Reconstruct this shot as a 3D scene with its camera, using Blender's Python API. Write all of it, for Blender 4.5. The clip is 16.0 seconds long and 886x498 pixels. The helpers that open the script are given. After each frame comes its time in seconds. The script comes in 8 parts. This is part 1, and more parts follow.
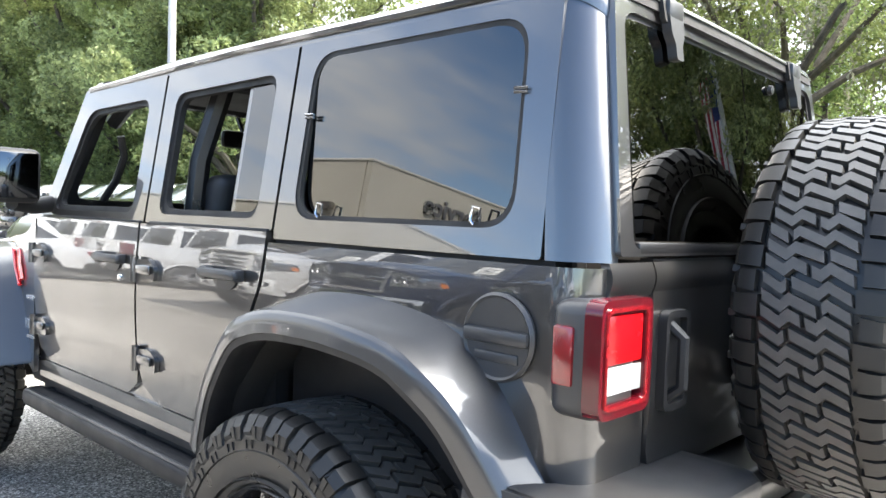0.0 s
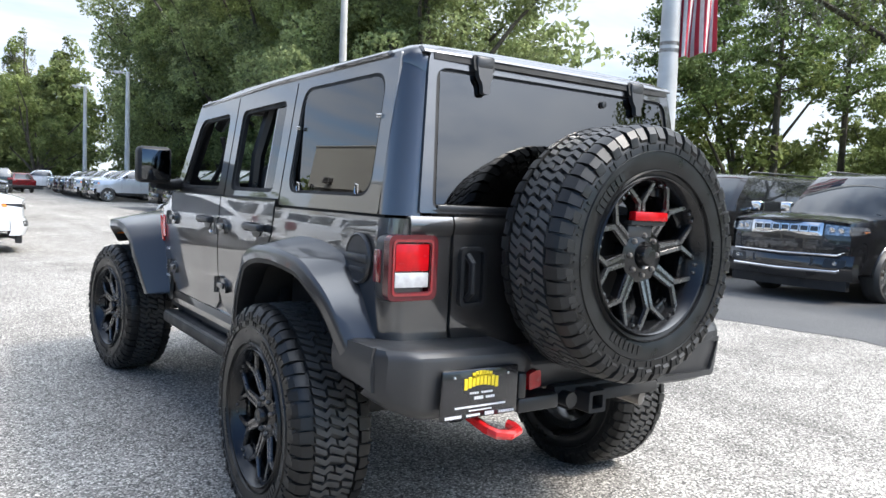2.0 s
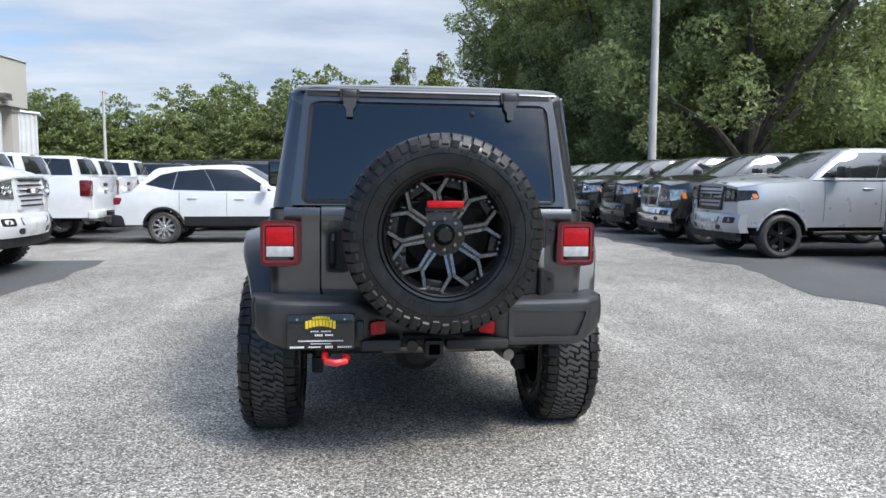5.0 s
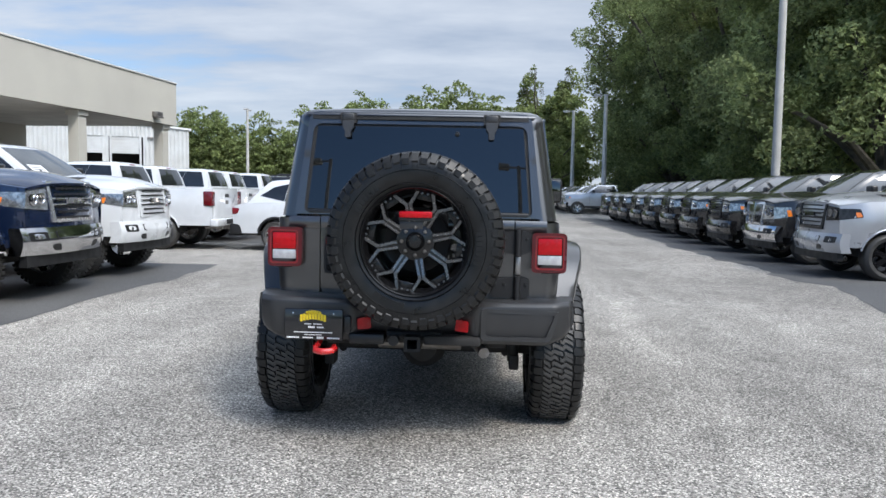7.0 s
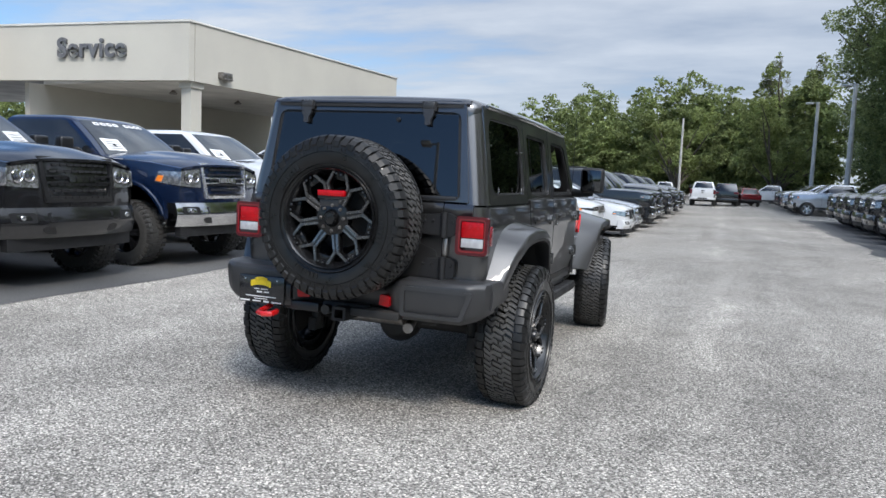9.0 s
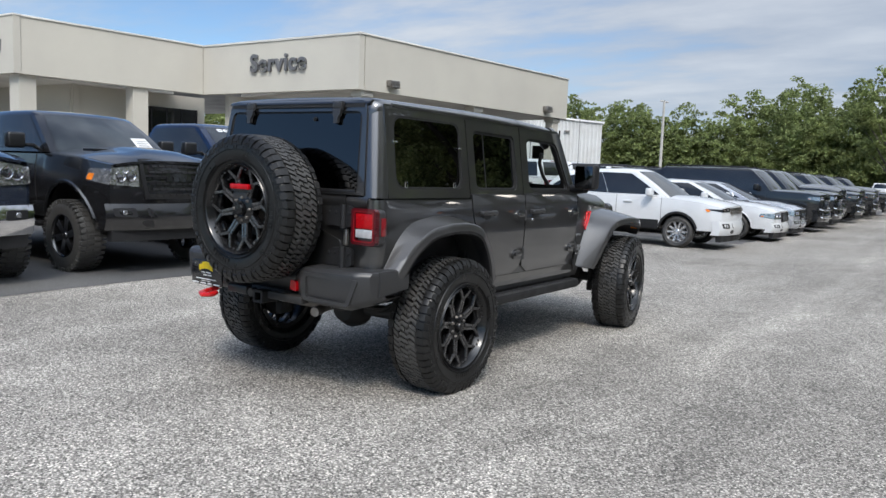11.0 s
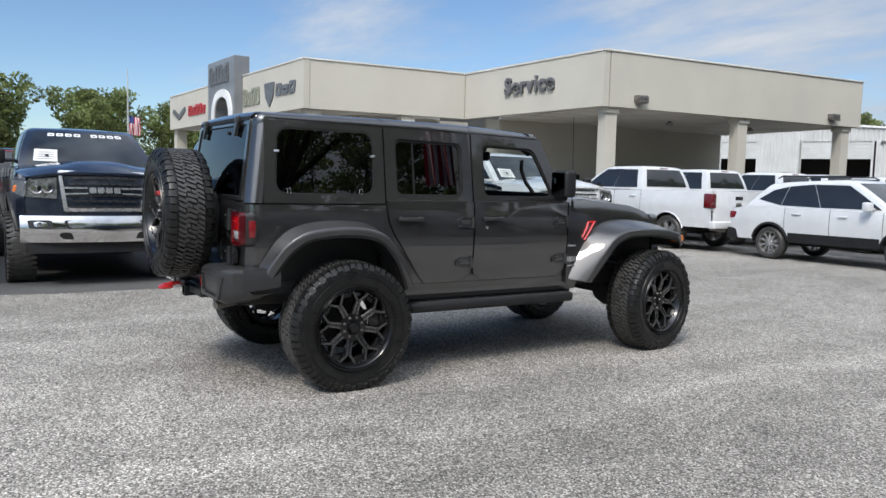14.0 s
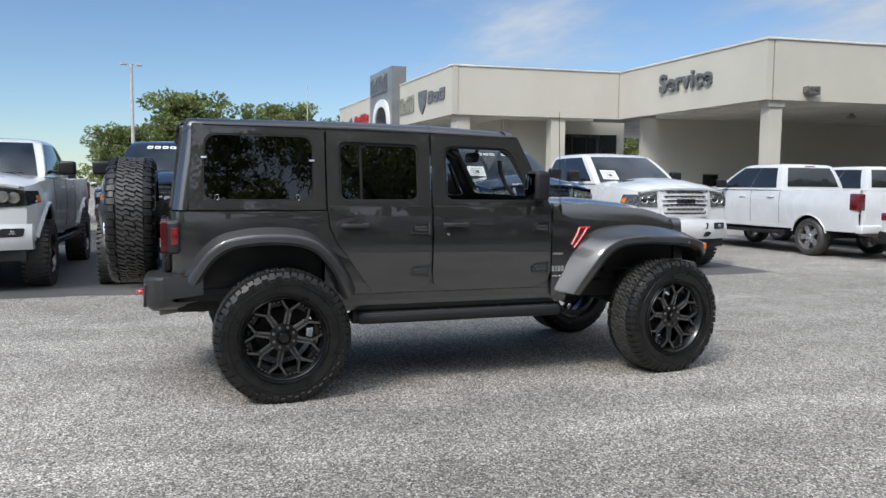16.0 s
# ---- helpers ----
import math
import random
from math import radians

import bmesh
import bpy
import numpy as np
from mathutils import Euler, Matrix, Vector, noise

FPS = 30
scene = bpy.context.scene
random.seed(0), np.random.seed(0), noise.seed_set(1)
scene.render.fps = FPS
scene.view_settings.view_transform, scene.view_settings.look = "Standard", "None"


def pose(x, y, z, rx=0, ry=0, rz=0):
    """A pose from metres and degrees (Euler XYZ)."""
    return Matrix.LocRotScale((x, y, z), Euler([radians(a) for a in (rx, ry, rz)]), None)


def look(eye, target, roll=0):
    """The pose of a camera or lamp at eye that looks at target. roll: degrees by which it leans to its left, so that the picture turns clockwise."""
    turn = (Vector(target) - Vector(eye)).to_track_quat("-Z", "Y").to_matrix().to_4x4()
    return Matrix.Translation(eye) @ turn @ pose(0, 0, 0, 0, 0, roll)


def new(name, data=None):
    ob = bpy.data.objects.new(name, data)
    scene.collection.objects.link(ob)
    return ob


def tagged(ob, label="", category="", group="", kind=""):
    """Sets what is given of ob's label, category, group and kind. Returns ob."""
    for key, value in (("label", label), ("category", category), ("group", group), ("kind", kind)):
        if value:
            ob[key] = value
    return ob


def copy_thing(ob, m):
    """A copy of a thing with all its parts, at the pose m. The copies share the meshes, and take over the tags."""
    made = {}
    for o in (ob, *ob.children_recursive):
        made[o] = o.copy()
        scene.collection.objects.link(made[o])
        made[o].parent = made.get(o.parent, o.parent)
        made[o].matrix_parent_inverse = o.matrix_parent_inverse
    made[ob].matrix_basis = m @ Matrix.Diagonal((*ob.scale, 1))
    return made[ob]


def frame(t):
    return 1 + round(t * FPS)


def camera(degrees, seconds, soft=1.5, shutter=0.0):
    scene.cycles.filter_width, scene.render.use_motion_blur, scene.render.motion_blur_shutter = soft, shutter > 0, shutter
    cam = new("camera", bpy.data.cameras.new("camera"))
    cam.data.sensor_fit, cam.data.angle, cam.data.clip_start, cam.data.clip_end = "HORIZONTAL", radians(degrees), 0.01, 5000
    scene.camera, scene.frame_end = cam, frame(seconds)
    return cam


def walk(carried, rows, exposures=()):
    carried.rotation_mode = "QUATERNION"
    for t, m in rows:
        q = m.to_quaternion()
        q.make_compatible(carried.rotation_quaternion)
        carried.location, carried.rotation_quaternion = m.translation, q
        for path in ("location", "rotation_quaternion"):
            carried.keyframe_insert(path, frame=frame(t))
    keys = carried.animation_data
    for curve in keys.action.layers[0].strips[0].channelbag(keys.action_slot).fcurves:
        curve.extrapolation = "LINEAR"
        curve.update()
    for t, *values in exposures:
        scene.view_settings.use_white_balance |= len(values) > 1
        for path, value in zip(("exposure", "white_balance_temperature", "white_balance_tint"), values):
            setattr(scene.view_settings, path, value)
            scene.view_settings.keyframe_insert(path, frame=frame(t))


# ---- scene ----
cam = camera(60.9, 16.0)
PATH = [
    (0, (-1.937, -1.412, 1.354), (-0.468, -0.059, 1.261), 1.9),
    (0.5, (-2.075, -1.793, 1.348), (-0.666, -0.377, 1.246), 1.9),
    (1, (-2.195, -2.146, 1.344), (-0.861, -0.659, 1.241), 2.5),
    (1.5, (-2.155, -2.544, 1.347), (-0.918, -0.977, 1.224), 2.4),
    (2, (-1.996, -2.803, 1.351), (-0.874, -1.154, 1.203), 2.3),
    (2.5, (-1.772, -3.143, 1.354), (-0.787, -1.411, 1.181), 1.9),
    (3, (-1.48, -3.432, 1.34), (-0.655, -1.619, 1.162), 2.1),
    (3.2, (-1.327, -3.537, 1.327), (-0.584, -1.689, 1.149), 2.1),
    (5.3, (-0.31, -4.452, 1.419), (-0.12, -2.469, 1.236), 0.1),
    (5.5, (-0.284, -4.524, 1.415), (-0.125, -2.538, 1.24), 0.1),
    (6, (-0.22, -4.662, 1.431), (-0.13, -2.671, 1.273), 0.1),
    (6.5, (0.026, -4.751, 1.419), (0.035, -2.757, 1.269), 0.4),
    (7, (0.355, -4.774, 1.416), (0.256, -2.782, 1.263), 0.8),
    (7.5, (0.725, -4.777, 1.412), (0.486, -2.798, 1.249), 1.3),
    (8, (1.147, -4.793, 1.422), (0.754, -2.84, 1.245), 1.7),
    (8.5, (1.55, -4.716, 1.409), (1.001, -2.802, 1.225), 2.1),
    (9, (1.996, -4.644, 1.405), (1.309, -2.775, 1.217), 2.4),
    (9.2, (2.17, -4.608, 1.422), (1.433, -2.759, 1.232), 2.6),
    (11.3, (3.836, -3.893, 1.423), (2.628, -2.311, 1.228), 1.9),
    (11.5, (3.981, -3.783, 1.434), (2.73, -2.234, 1.244), 1.8),
    (12, (4.311, -3.484, 1.418), (2.961, -2.02, 1.234), 1.6),
    (12.5, (4.706, -3.213, 1.419), (3.263, -1.84, 1.242), 1.5),
    (13, (5.004, -2.893, 1.409), (3.475, -1.616, 1.234), 1.5),
    (13.5, (5.292, -2.55, 1.414), (3.681, -1.377, 1.241), 1.5),
    (14, (5.493, -2.176, 1.41), (3.807, -1.115, 1.238), 1.4),
    (14.5, (5.666, -1.783, 1.415), (3.915, -0.833, 1.242), 1.2),
    (15, (5.787, -1.364, 1.418), (3.981, -0.523, 1.247), 0.9),
    (15.5, (5.819, -0.966, 1.427), (3.967, -0.228, 1.258), 0.7),
    (16, (5.859, -0.562, 1.43), (3.969, 0.071, 1.262), 0.5),
]
EXPOSURES = [(0.0, 2.5, 7350, 10), (0.5, 2.08, 7250, 10), (1.0, 1.64, 7250, 10), (1.5, 1.36, 6900, 10), (2.5, 0.95, 6550, 10), (3.2, 0.75, 6500, 10), (5.3, 0.42, 6450, 10), (7.0, 0.32, 6450, 10), (9.2, 0.24, 6450, 10), (12.0, 0.12, 6650, 10), (16.0, 0.12, 6650, 10)]
walk(cam, [(t, look(eye, target, roll)) for t, eye, target, roll in PATH], EXPOSURES)

# ---- sky, sun ----
SUN_TO = Vector((0.62, -0.80, 1.05)).normalized()      # towards the sun: behind the wagon, over its right shoulder
sun_data = bpy.data.lights.new("sun", "SUN")
sun_data.energy, sun_data.angle, sun_data.color = 2.1, radians(10.0), (1.0, 0.925, 0.83)
sun = new("sun", sun_data)
sun.matrix_world = look(SUN_TO * 60, (0, 0, 0))

world = bpy.data.worlds.new("sky")
scene.world = world
world.use_nodes = True
wn, wl = world.node_tree.nodes, world.node_tree.links
sky = wn.new("ShaderNodeTexSky")
sky.sky_type, sky.sun_disc = "NISHITA", False
sky.sun_elevation = math.asin(SUN_TO.z)
sky.sun_rotation = math.atan2(SUN_TO.x, SUN_TO.y)
sky.air_density, sky.dust_density, sky.ozone_density = 1.0, 0.1, 2.0
coord = wn.new("ShaderNodeTexCoord")
split = wn.new("ShaderNodeSeparateXYZ")
wl.new(coord.outputs["Generated"], split.inputs[0])


def wmath(op, a, b=None, clamp=False):
    n = wn.new("ShaderNodeMath")
    n.operation, n.use_clamp = op, clamp
    for i, v in enumerate((a, b)):
        if v is None:
            continue
        if isinstance(v, (int, float)):
            n.inputs[i].default_value = v
        else:
            wl.new(v, n.inputs[i])
    return n.outputs[0]


# cloud sheet: the direction laid on a plane high above, stretched into streaks
high = wmath("ADD", wmath("MAXIMUM", split.outputs["Z"], 0.0), 0.10)
flat = wn.new("ShaderNodeCombineXYZ")
wl.new(wmath("DIVIDE", split.outputs["X"], high), flat.inputs[0])
wl.new(wmath("MULTIPLY", wmath("DIVIDE", split.outputs["Y"], high), 1.7), flat.inputs[1])
streak = wn.new("ShaderNodeTexNoise")
streak.inputs["Scale"].default_value, streak.inputs["Detail"].default_value = 0.75, 7.0
streak.inputs["Roughness"].default_value = 0.58
wl.new(flat.outputs[0], streak.inputs["Vector"])
broad = wn.new("ShaderNodeTexNoise")
broad.inputs["Scale"].default_value, broad.inputs["Detail"].default_value = 0.16, 3.0
wl.new(flat.outputs[0], broad.inputs["Vector"])
# thick cloud to the north and east, clear blue to the south-west
lean = wmath("ADD", wmath("MULTIPLY", wmath("MAXIMUM", split.outputs["Z"], 0.0), 0.12), wmath("ADD", wmath("MULTIPLY", split.outputs["Y"], 0.38), wmath("MULTIPLY", split.outputs["X"], 0.24)))
aim = wn.new("ShaderNodeVectorMath")
aim.operation = "DOT_PRODUCT"
wl.new(coord.outputs["Generated"], aim.inputs[0])
aim.inputs[1].default_value = SUN_TO
near_sun = wmath("POWER", wmath("MAXIMUM", aim.outputs["Value"], 0.0), 7.0)
lean = wmath("ADD", lean, wmath("MULTIPLY", near_sun, 0.60))
cover = wmath("ADD", wmath("ADD", wmath("MULTIPLY", streak.outputs[0], 0.9), wmath("MULTIPLY", broad.outputs[0], 0.7)), lean)
ramp = wn.new("ShaderNodeMapRange")
ramp.interpolation_type = "SMOOTHSTEP"
ramp.inputs[1].default_value, ramp.inputs[2].default_value = 0.74, 1.10
wl.new(cover, ramp.inputs[0])
tone = wn.new("ShaderNodeMapRange")
tone.inputs[1].default_value, tone.inputs[2].default_value = 0.35, 0.68
tone.inputs[3].default_value, tone.inputs[4].default_value = 0.0, 1.0
wl.new(streak.outputs[0], tone.inputs[0])
cloud = wn.new("ShaderNodeMix")
cloud.data_type = "RGBA"
cloud.inputs[6].default_value = (3.6, 4.2, 5.2, 1)
cloud.inputs[7].default_value = (6.0, 6.45, 7.1, 1)
wl.new(tone.outputs[0], cloud.inputs[0])
# thin cloud glows brighter high up, towards the veiled sun
rise = wn.new("ShaderNodeMapRange")
rise.interpolation_type = "SMOOTHSTEP"
rise.inputs[1].default_value, rise.inputs[2].default_value = 0.22, 0.95
rise.inputs[3].default_value, rise.inputs[4].default_value = 1.0, 2.6
wl.new(split.outputs["Z"], rise.inputs[0])
glowing = wn.new("ShaderNodeVectorMath")
glowing.operation = "SCALE"
wl.new(cloud.outputs[2], glowing.inputs[0])
wl.new(wmath("MULTIPLY", rise.outputs[0], wmath("ADD", wmath("MULTIPLY", near_sun, 3.2), 1.0)), glowing.inputs["Scale"])
both = wn.new("ShaderNodeMix")
both.data_type = "RGBA"
wl.new(wmath("MULTIPLY", ramp.outputs[0], 0.9), both.inputs[0])
clear_air = wn.new("ShaderNodeVectorMath")
clear_air.operation = "MULTIPLY"
clear_air.inputs[1].default_value = (0.86, 1.0, 1.16)
wl.new(sky.outputs[0], clear_air.inputs[0])
wl.new(clear_air.outputs[0], both.inputs[6])
wl.new(glowing.outputs[0], both.inputs[7])
background = wn["Background"]
background.inputs["Strength"].default_value = 0.10
wl.new(both.outputs[2], background.inputs["Color"])


# ---- materials ----
def shade(name, base, rough=0.5, metal=0.0, coat=0.0, second=None, scale=3.0, grain=0.0, grain_scale=60.0,
          bump=0.0, bump_scale=80.0, spec=0.5, vary=0.0, rough_vary=0.08, coords="Object"):
    """A principled material: two tones mixed by large and fine noise, uneven gloss, fine relief."""
    m = bpy.data.materials.new(name)
    m.use_nodes = True
    n, l = m.node_tree.nodes, m.node_tree.links
    p = n["Principled BSDF"]
    p.inputs["Metallic"].default_value = metal
    p.inputs["Coat Weight"].default_value = coat
    p.inputs["Coat Roughness"].default_value = 0.04
    p.inputs["Specular IOR Level"].default_value = spec
    tc = n.new("ShaderNodeTexCoord")
    big = n.new("ShaderNodeTexNoise")
    big.inputs["Scale"].default_value, big.inputs["Detail"].default_value = scale, 5.0
    l.new(tc.outputs[coords], big.inputs["Vector"])
    second = second or tuple(c * 0.82 for c in base)
    mix = n.new("ShaderNodeMix")
    mix.data_type = "RGBA"
    mix.inputs[6].default_value, mix.inputs[7].default_value = (*base, 1), (*second, 1)
    spread = n.new("ShaderNodeMapRange")
    spread.inputs[1].default_value, spread.inputs[2].default_value = 0.36, 0.64
    l.new(big.outputs[0], spread.inputs[0])
    l.new(spread.outputs[0], mix.inputs[0])
    out = mix.outputs[2]
    if grain:
        fine = n.new("ShaderNodeTexNoise")
        fine.inputs["Scale"].default_value, fine.inputs["Detail"].default_value = grain_scale, 3.0
        l.new(tc.outputs[coords], fine.inputs["Vector"])
        gm = n.new("ShaderNodeMapRange")
        gm.inputs[1].default_value, gm.inputs[2].default_value = 0.3, 0.7
        gm.inputs[3].default_value, gm.inputs[4].default_value = 1 - grain, 1 + grain
        l.new(fine.outputs[0], gm.inputs[0])
        mul = n.new("ShaderNodeVectorMath")
        mul.operation = "SCALE"
        l.new(out, mul.inputs[0])
        l.new(gm.outputs[0], mul.inputs["Scale"])
        out = mul.outputs[0]
    if vary:
        info = n.new("ShaderNodeObjectInfo")
        vm = n.new("ShaderNodeMapRange")
        vm.inputs[3].default_value, vm.inputs[4].default_value = 1 - vary, 1 + vary
        l.new(info.outputs["Random"], vm.inputs[0])
        mul2 = n.new("ShaderNodeVectorMath")
        mul2.operation = "SCALE"
        l.new(out, mul2.inputs[0])
        l.new(vm.outputs[0], mul2.inputs["Scale"])
        out = mul2.outputs[0]
    l.new(out, p.inputs["Base Color"])
    rr = n.new("ShaderNodeMapRange")
    rr.inputs[1].default_value, rr.inputs[2].default_value = 0.3, 0.7
    rr.inputs[3].default_value, rr.inputs[4].default_value = max(0.0, rough - rough_vary), min(1.0, rough + rough_vary)
    l.new(big.outputs[0], rr.inputs[0])
    l.new(rr.outputs[0], p.inputs["Roughness"])
    if bump:
        bn = n.new("ShaderNodeTexNoise")
        bn.inputs["Scale"].default_value, bn.inputs["Detail"].default_value = bump_scale, 3.0
        l.new(tc.outputs[coords], bn.inputs["Vector"])
        b = n.new("ShaderNodeBump")
        b.inputs["Strength"].default_value, b.inputs["Distance"].default_value = min(1.0, bump * 100), min(0.02, bump)
        l.new(bn.outputs[0], b.inputs["Height"])
        l.new(b.outputs[0], p.inputs["Normal"])
    return m


def glass(name, tint, rough=0.0, ior=1.5):
    """Tinted automotive glass, seen through and mirroring."""
    m = bpy.data.materials.new(name)
    m.use_nodes = True
    p = m.node_tree.nodes["Principled BSDF"]
    p.inputs["Base Color"].default_value = (*tint, 1)
    p.inputs["Transmission Weight"].default_value = 1.0
    p.inputs["Roughness"].default_value, p.inputs["IOR"].default_value = rough, ior
    return m


def glow(name, base, rough, emit=0.0):
    """A red or clear lens: deep colour under a clear coat."""
    m = shade(name, base, rough, coat=1.0, scale=30, second=tuple(c * 0.75 for c in base))
    if emit:
        p = m.node_tree.nodes["Principled BSDF"]
        p.inputs["Emission Color"].default_value, p.inputs["Emission Strength"].default_value = (*base, 1), emit
    return m


def asphalt():
    """Worn parking-lot asphalt: pale stones in a grey binder, with patches, tyre streaks and oil stains."""
    m = bpy.data.materials.new("asphalt_aggregate")
    m.use_nodes = True
    n, l = m.node_tree.nodes, m.node_tree.links
    p = n["Principled BSDF"]
    p.inputs["Roughness"].default_value, p.inputs["Specular IOR Level"].default_value = 0.85, 0.3
    tc = n.new("ShaderNodeTexCoord")

    def noise_of(scale, detail, vector=None):
        t = n.new("ShaderNodeTexNoise")
        t.inputs["Scale"].default_value, t.inputs["Detail"].default_value = scale, detail
        l.new(vector or tc.outputs["Object"], t.inputs["Vector"])
        return t.outputs[0]

    def ranged(v, a, b, c, d):
        r = n.new("ShaderNodeMapRange")
        for i, x in enumerate((a, b, c, d)):
            r.inputs[i + 1].default_value = x
        l.new(v, r.inputs[0])
        return r.outputs[0]

    def times(a, b):
        t = n.new("ShaderNodeMath")
        t.operation = "MULTIPLY"
        l.new(a, t.inputs[0]), l.new(b, t.inputs[1])
        return t.outputs[0]

    cells = n.new("ShaderNodeTexVoronoi")
    cells.inputs["Scale"].default_value = 108.0
    l.new(tc.outputs["Object"], cells.inputs["Vector"])
    sep = n.new("ShaderNodeSeparateColor")
    l.new(cells.outputs["Color"], sep.inputs[0])
    stones = n.new("ShaderNodeValToRGB")
    cr = stones.color_ramp
    cr.elements[0].position, cr.elements[0].color = 0.0, (0.068, 0.064, 0.058, 1)
    cr.elements[1].position, cr.elements[1].color = 1.0, (0.86, 0.80, 0.715, 1)
    for pos, col in ((0.30, (0.205, 0.192, 0.172, 1)), (0.62, (0.36, 0.337, 0.302, 1)), (0.85, (0.55, 0.515, 0.46, 1))):
        e = cr.elements.new(pos)
        e.color = col
    l.new(sep.outputs[0], stones.inputs[0])
    gap = ranged(cells.outputs["Distance"], 0.0, 0.75, 1.12, 0.62)
    wide = ranged(noise_of(0.22, 4), 0.3, 0.7, 0.70, 1.22)
    mid = ranged(noise_of(1.9, 5), 0.3, 0.7, 0.86, 1.12)
    stretch = n.new("ShaderNodeMapping")
    stretch.inputs["Scale"].default_value = (1.5, 0.10, 1.0)
    stretch.inputs["Rotation"].default_value = (0, 0, radians(-14))
    l.new(tc.outputs["Object"], stretch.inputs["Vector"])
    streaks = ranged(noise_of(1.0, 4, stretch.outputs[0]), 0.35, 0.75, 0.93, 1.12)
    spots = ranged(noise_of(0.8, 2), 0.66, 0.74, 1.0, 0.72)
    where = n.new("ShaderNodeSeparateXYZ")
    l.new(tc.outputs["Object"], where.inputs[0])
    wander = noise_of(0.35, 2)

    def track(x0, half, gain):
        """A worn line along y near x0."""
        d = n.new("ShaderNodeMath")
        d.operation = "MULTIPLY_ADD"
        l.new(wander, d.inputs[0])
        d.inputs[1].default_value = 1.6
        l.new(where.outputs["X"], d.inputs[2])
        c = n.new("ShaderNodeMath")
        c.operation = "SUBTRACT"
        l.new(d.outputs[0], c.inputs[0])
        c.inputs[1].default_value = x0 + 0.8
        k = n.new("ShaderNodeMath")
        k.operation = "ABSOLUTE"
        l.new(c.outputs[0], k.inputs[0])
        return ranged(k.outputs[0], half * 0.3, half, gain, 1.0)
    tracks = times(times(track(1.95, 0.16, 1.16), track(3.5, 0.22, 1.10)), times(track(-2.4, 0.2, 1.10), track(2.6, 0.12, 0.92)))
    stains = ranged(noise_of(2.6, 3), 0.66, 0.76, 1.0, 0.80)
    total = times(times(times(gap, wide), times(mid, streaks)), times(times(spots, stains), tracks))
    sc = n.new("ShaderNodeVectorMath")
    sc.operation = "SCALE"
    l.new(stones.outputs[0], sc.inputs[0]), l.new(total, sc.inputs["Scale"])
    l.new(sc.outputs[0], p.inputs["Base Color"])
    b = n.new("ShaderNodeBump")
    b.inputs["Strength"].default_value, b.inputs["Distance"].default_value = 0.8, 0.005
    b.invert = True
    l.new(cells.outputs["Distance"], b.inputs["Height"])
    l.new(b.outputs[0], p.inputs["Normal"])
    return m


def leaf(name, a, b, dead=None):
    """Foliage that differs from clump to clump and lets some light through."""
    m = bpy.data.materials.new(name)
    m.use_nodes = True
    n, l = m.node_tree.nodes, m.node_tree.links
    p = n["Principled BSDF"]
    geo = n.new("ShaderNodeNewGeometry")
    r = n.new("ShaderNodeValToRGB")
    r.color_ramp.elements[0].color, r.color_ramp.elements[1].color = (*a, 1), (*b, 1)
    e = r.color_ramp.elements.new(0.55)
    e.color = (*[(x + y) / 2 for x, y in zip(a, b)], 1)
    l.new(geo.outputs["Random Per Island"], r.inputs[0])
    tc = n.new("ShaderNodeTexCoord")
    big = n.new("ShaderNodeTexNoise")
    big.inputs["Scale"].default_value, big.inputs["Detail"].default_value = 0.45, 3
    l.new(tc.outputs["Object"], big.inputs["Vector"])
    mr = n.new("ShaderNodeMapRange")
    mr.inputs[1].default_value, mr.inputs[2].default_value, mr.inputs[3].default_value, mr.inputs[4].default_value = 0.3, 0.7, 0.5, 1.45
    l.new(big.outputs[0], mr.inputs[0])
    sc = n.new("ShaderNodeVectorMath")
    sc.operation = "SCALE"
    l.new(r.outputs[0], sc.inputs[0]), l.new(mr.outputs[0], sc.inputs["Scale"])
    l.new(sc.outputs[0], p.inputs["Base Color"])
    p.inputs["Roughness"].default_value, p.inputs["Specular IOR Level"].default_value = 0.6, 0.3
    tr = n.new("ShaderNodeBsdfTranslucent")
    l.new(sc.outputs[0], tr.inputs[0])
    mx = n.new("ShaderNodeMixShader")
    mx.inputs[0].default_value = 0.5
    l.new(p.outputs[0], mx.inputs[1]), l.new(tr.outputs[0], mx.inputs[2])
    l.new(mx.outputs[0], n["Material Output"].inputs[0])
    return m


DARKLAMP = shade("smoked_lamp_lens", (0.012, 0.012, 0.013), 0.16, scale=14, spec=0.35, second=(0.03, 0.03, 0.032), rough_vary=0.05)
HEADLAMP = shade("headlamp_glass", (0.42, 0.43, 0.44), 0.10, 0.7, coat=1.0, scale=18, second=(0.16, 0.165, 0.17), rough_vary=0.05)


def car_paint(name, base, metal=0.35, rough=0.22):
    return shade(name, base, rough, metal, coat=1.0, scale=2.0, second=tuple(c * 0.9 for c in base), grain=0.08,
                 grain_scale=900, rough_vary=0.05)


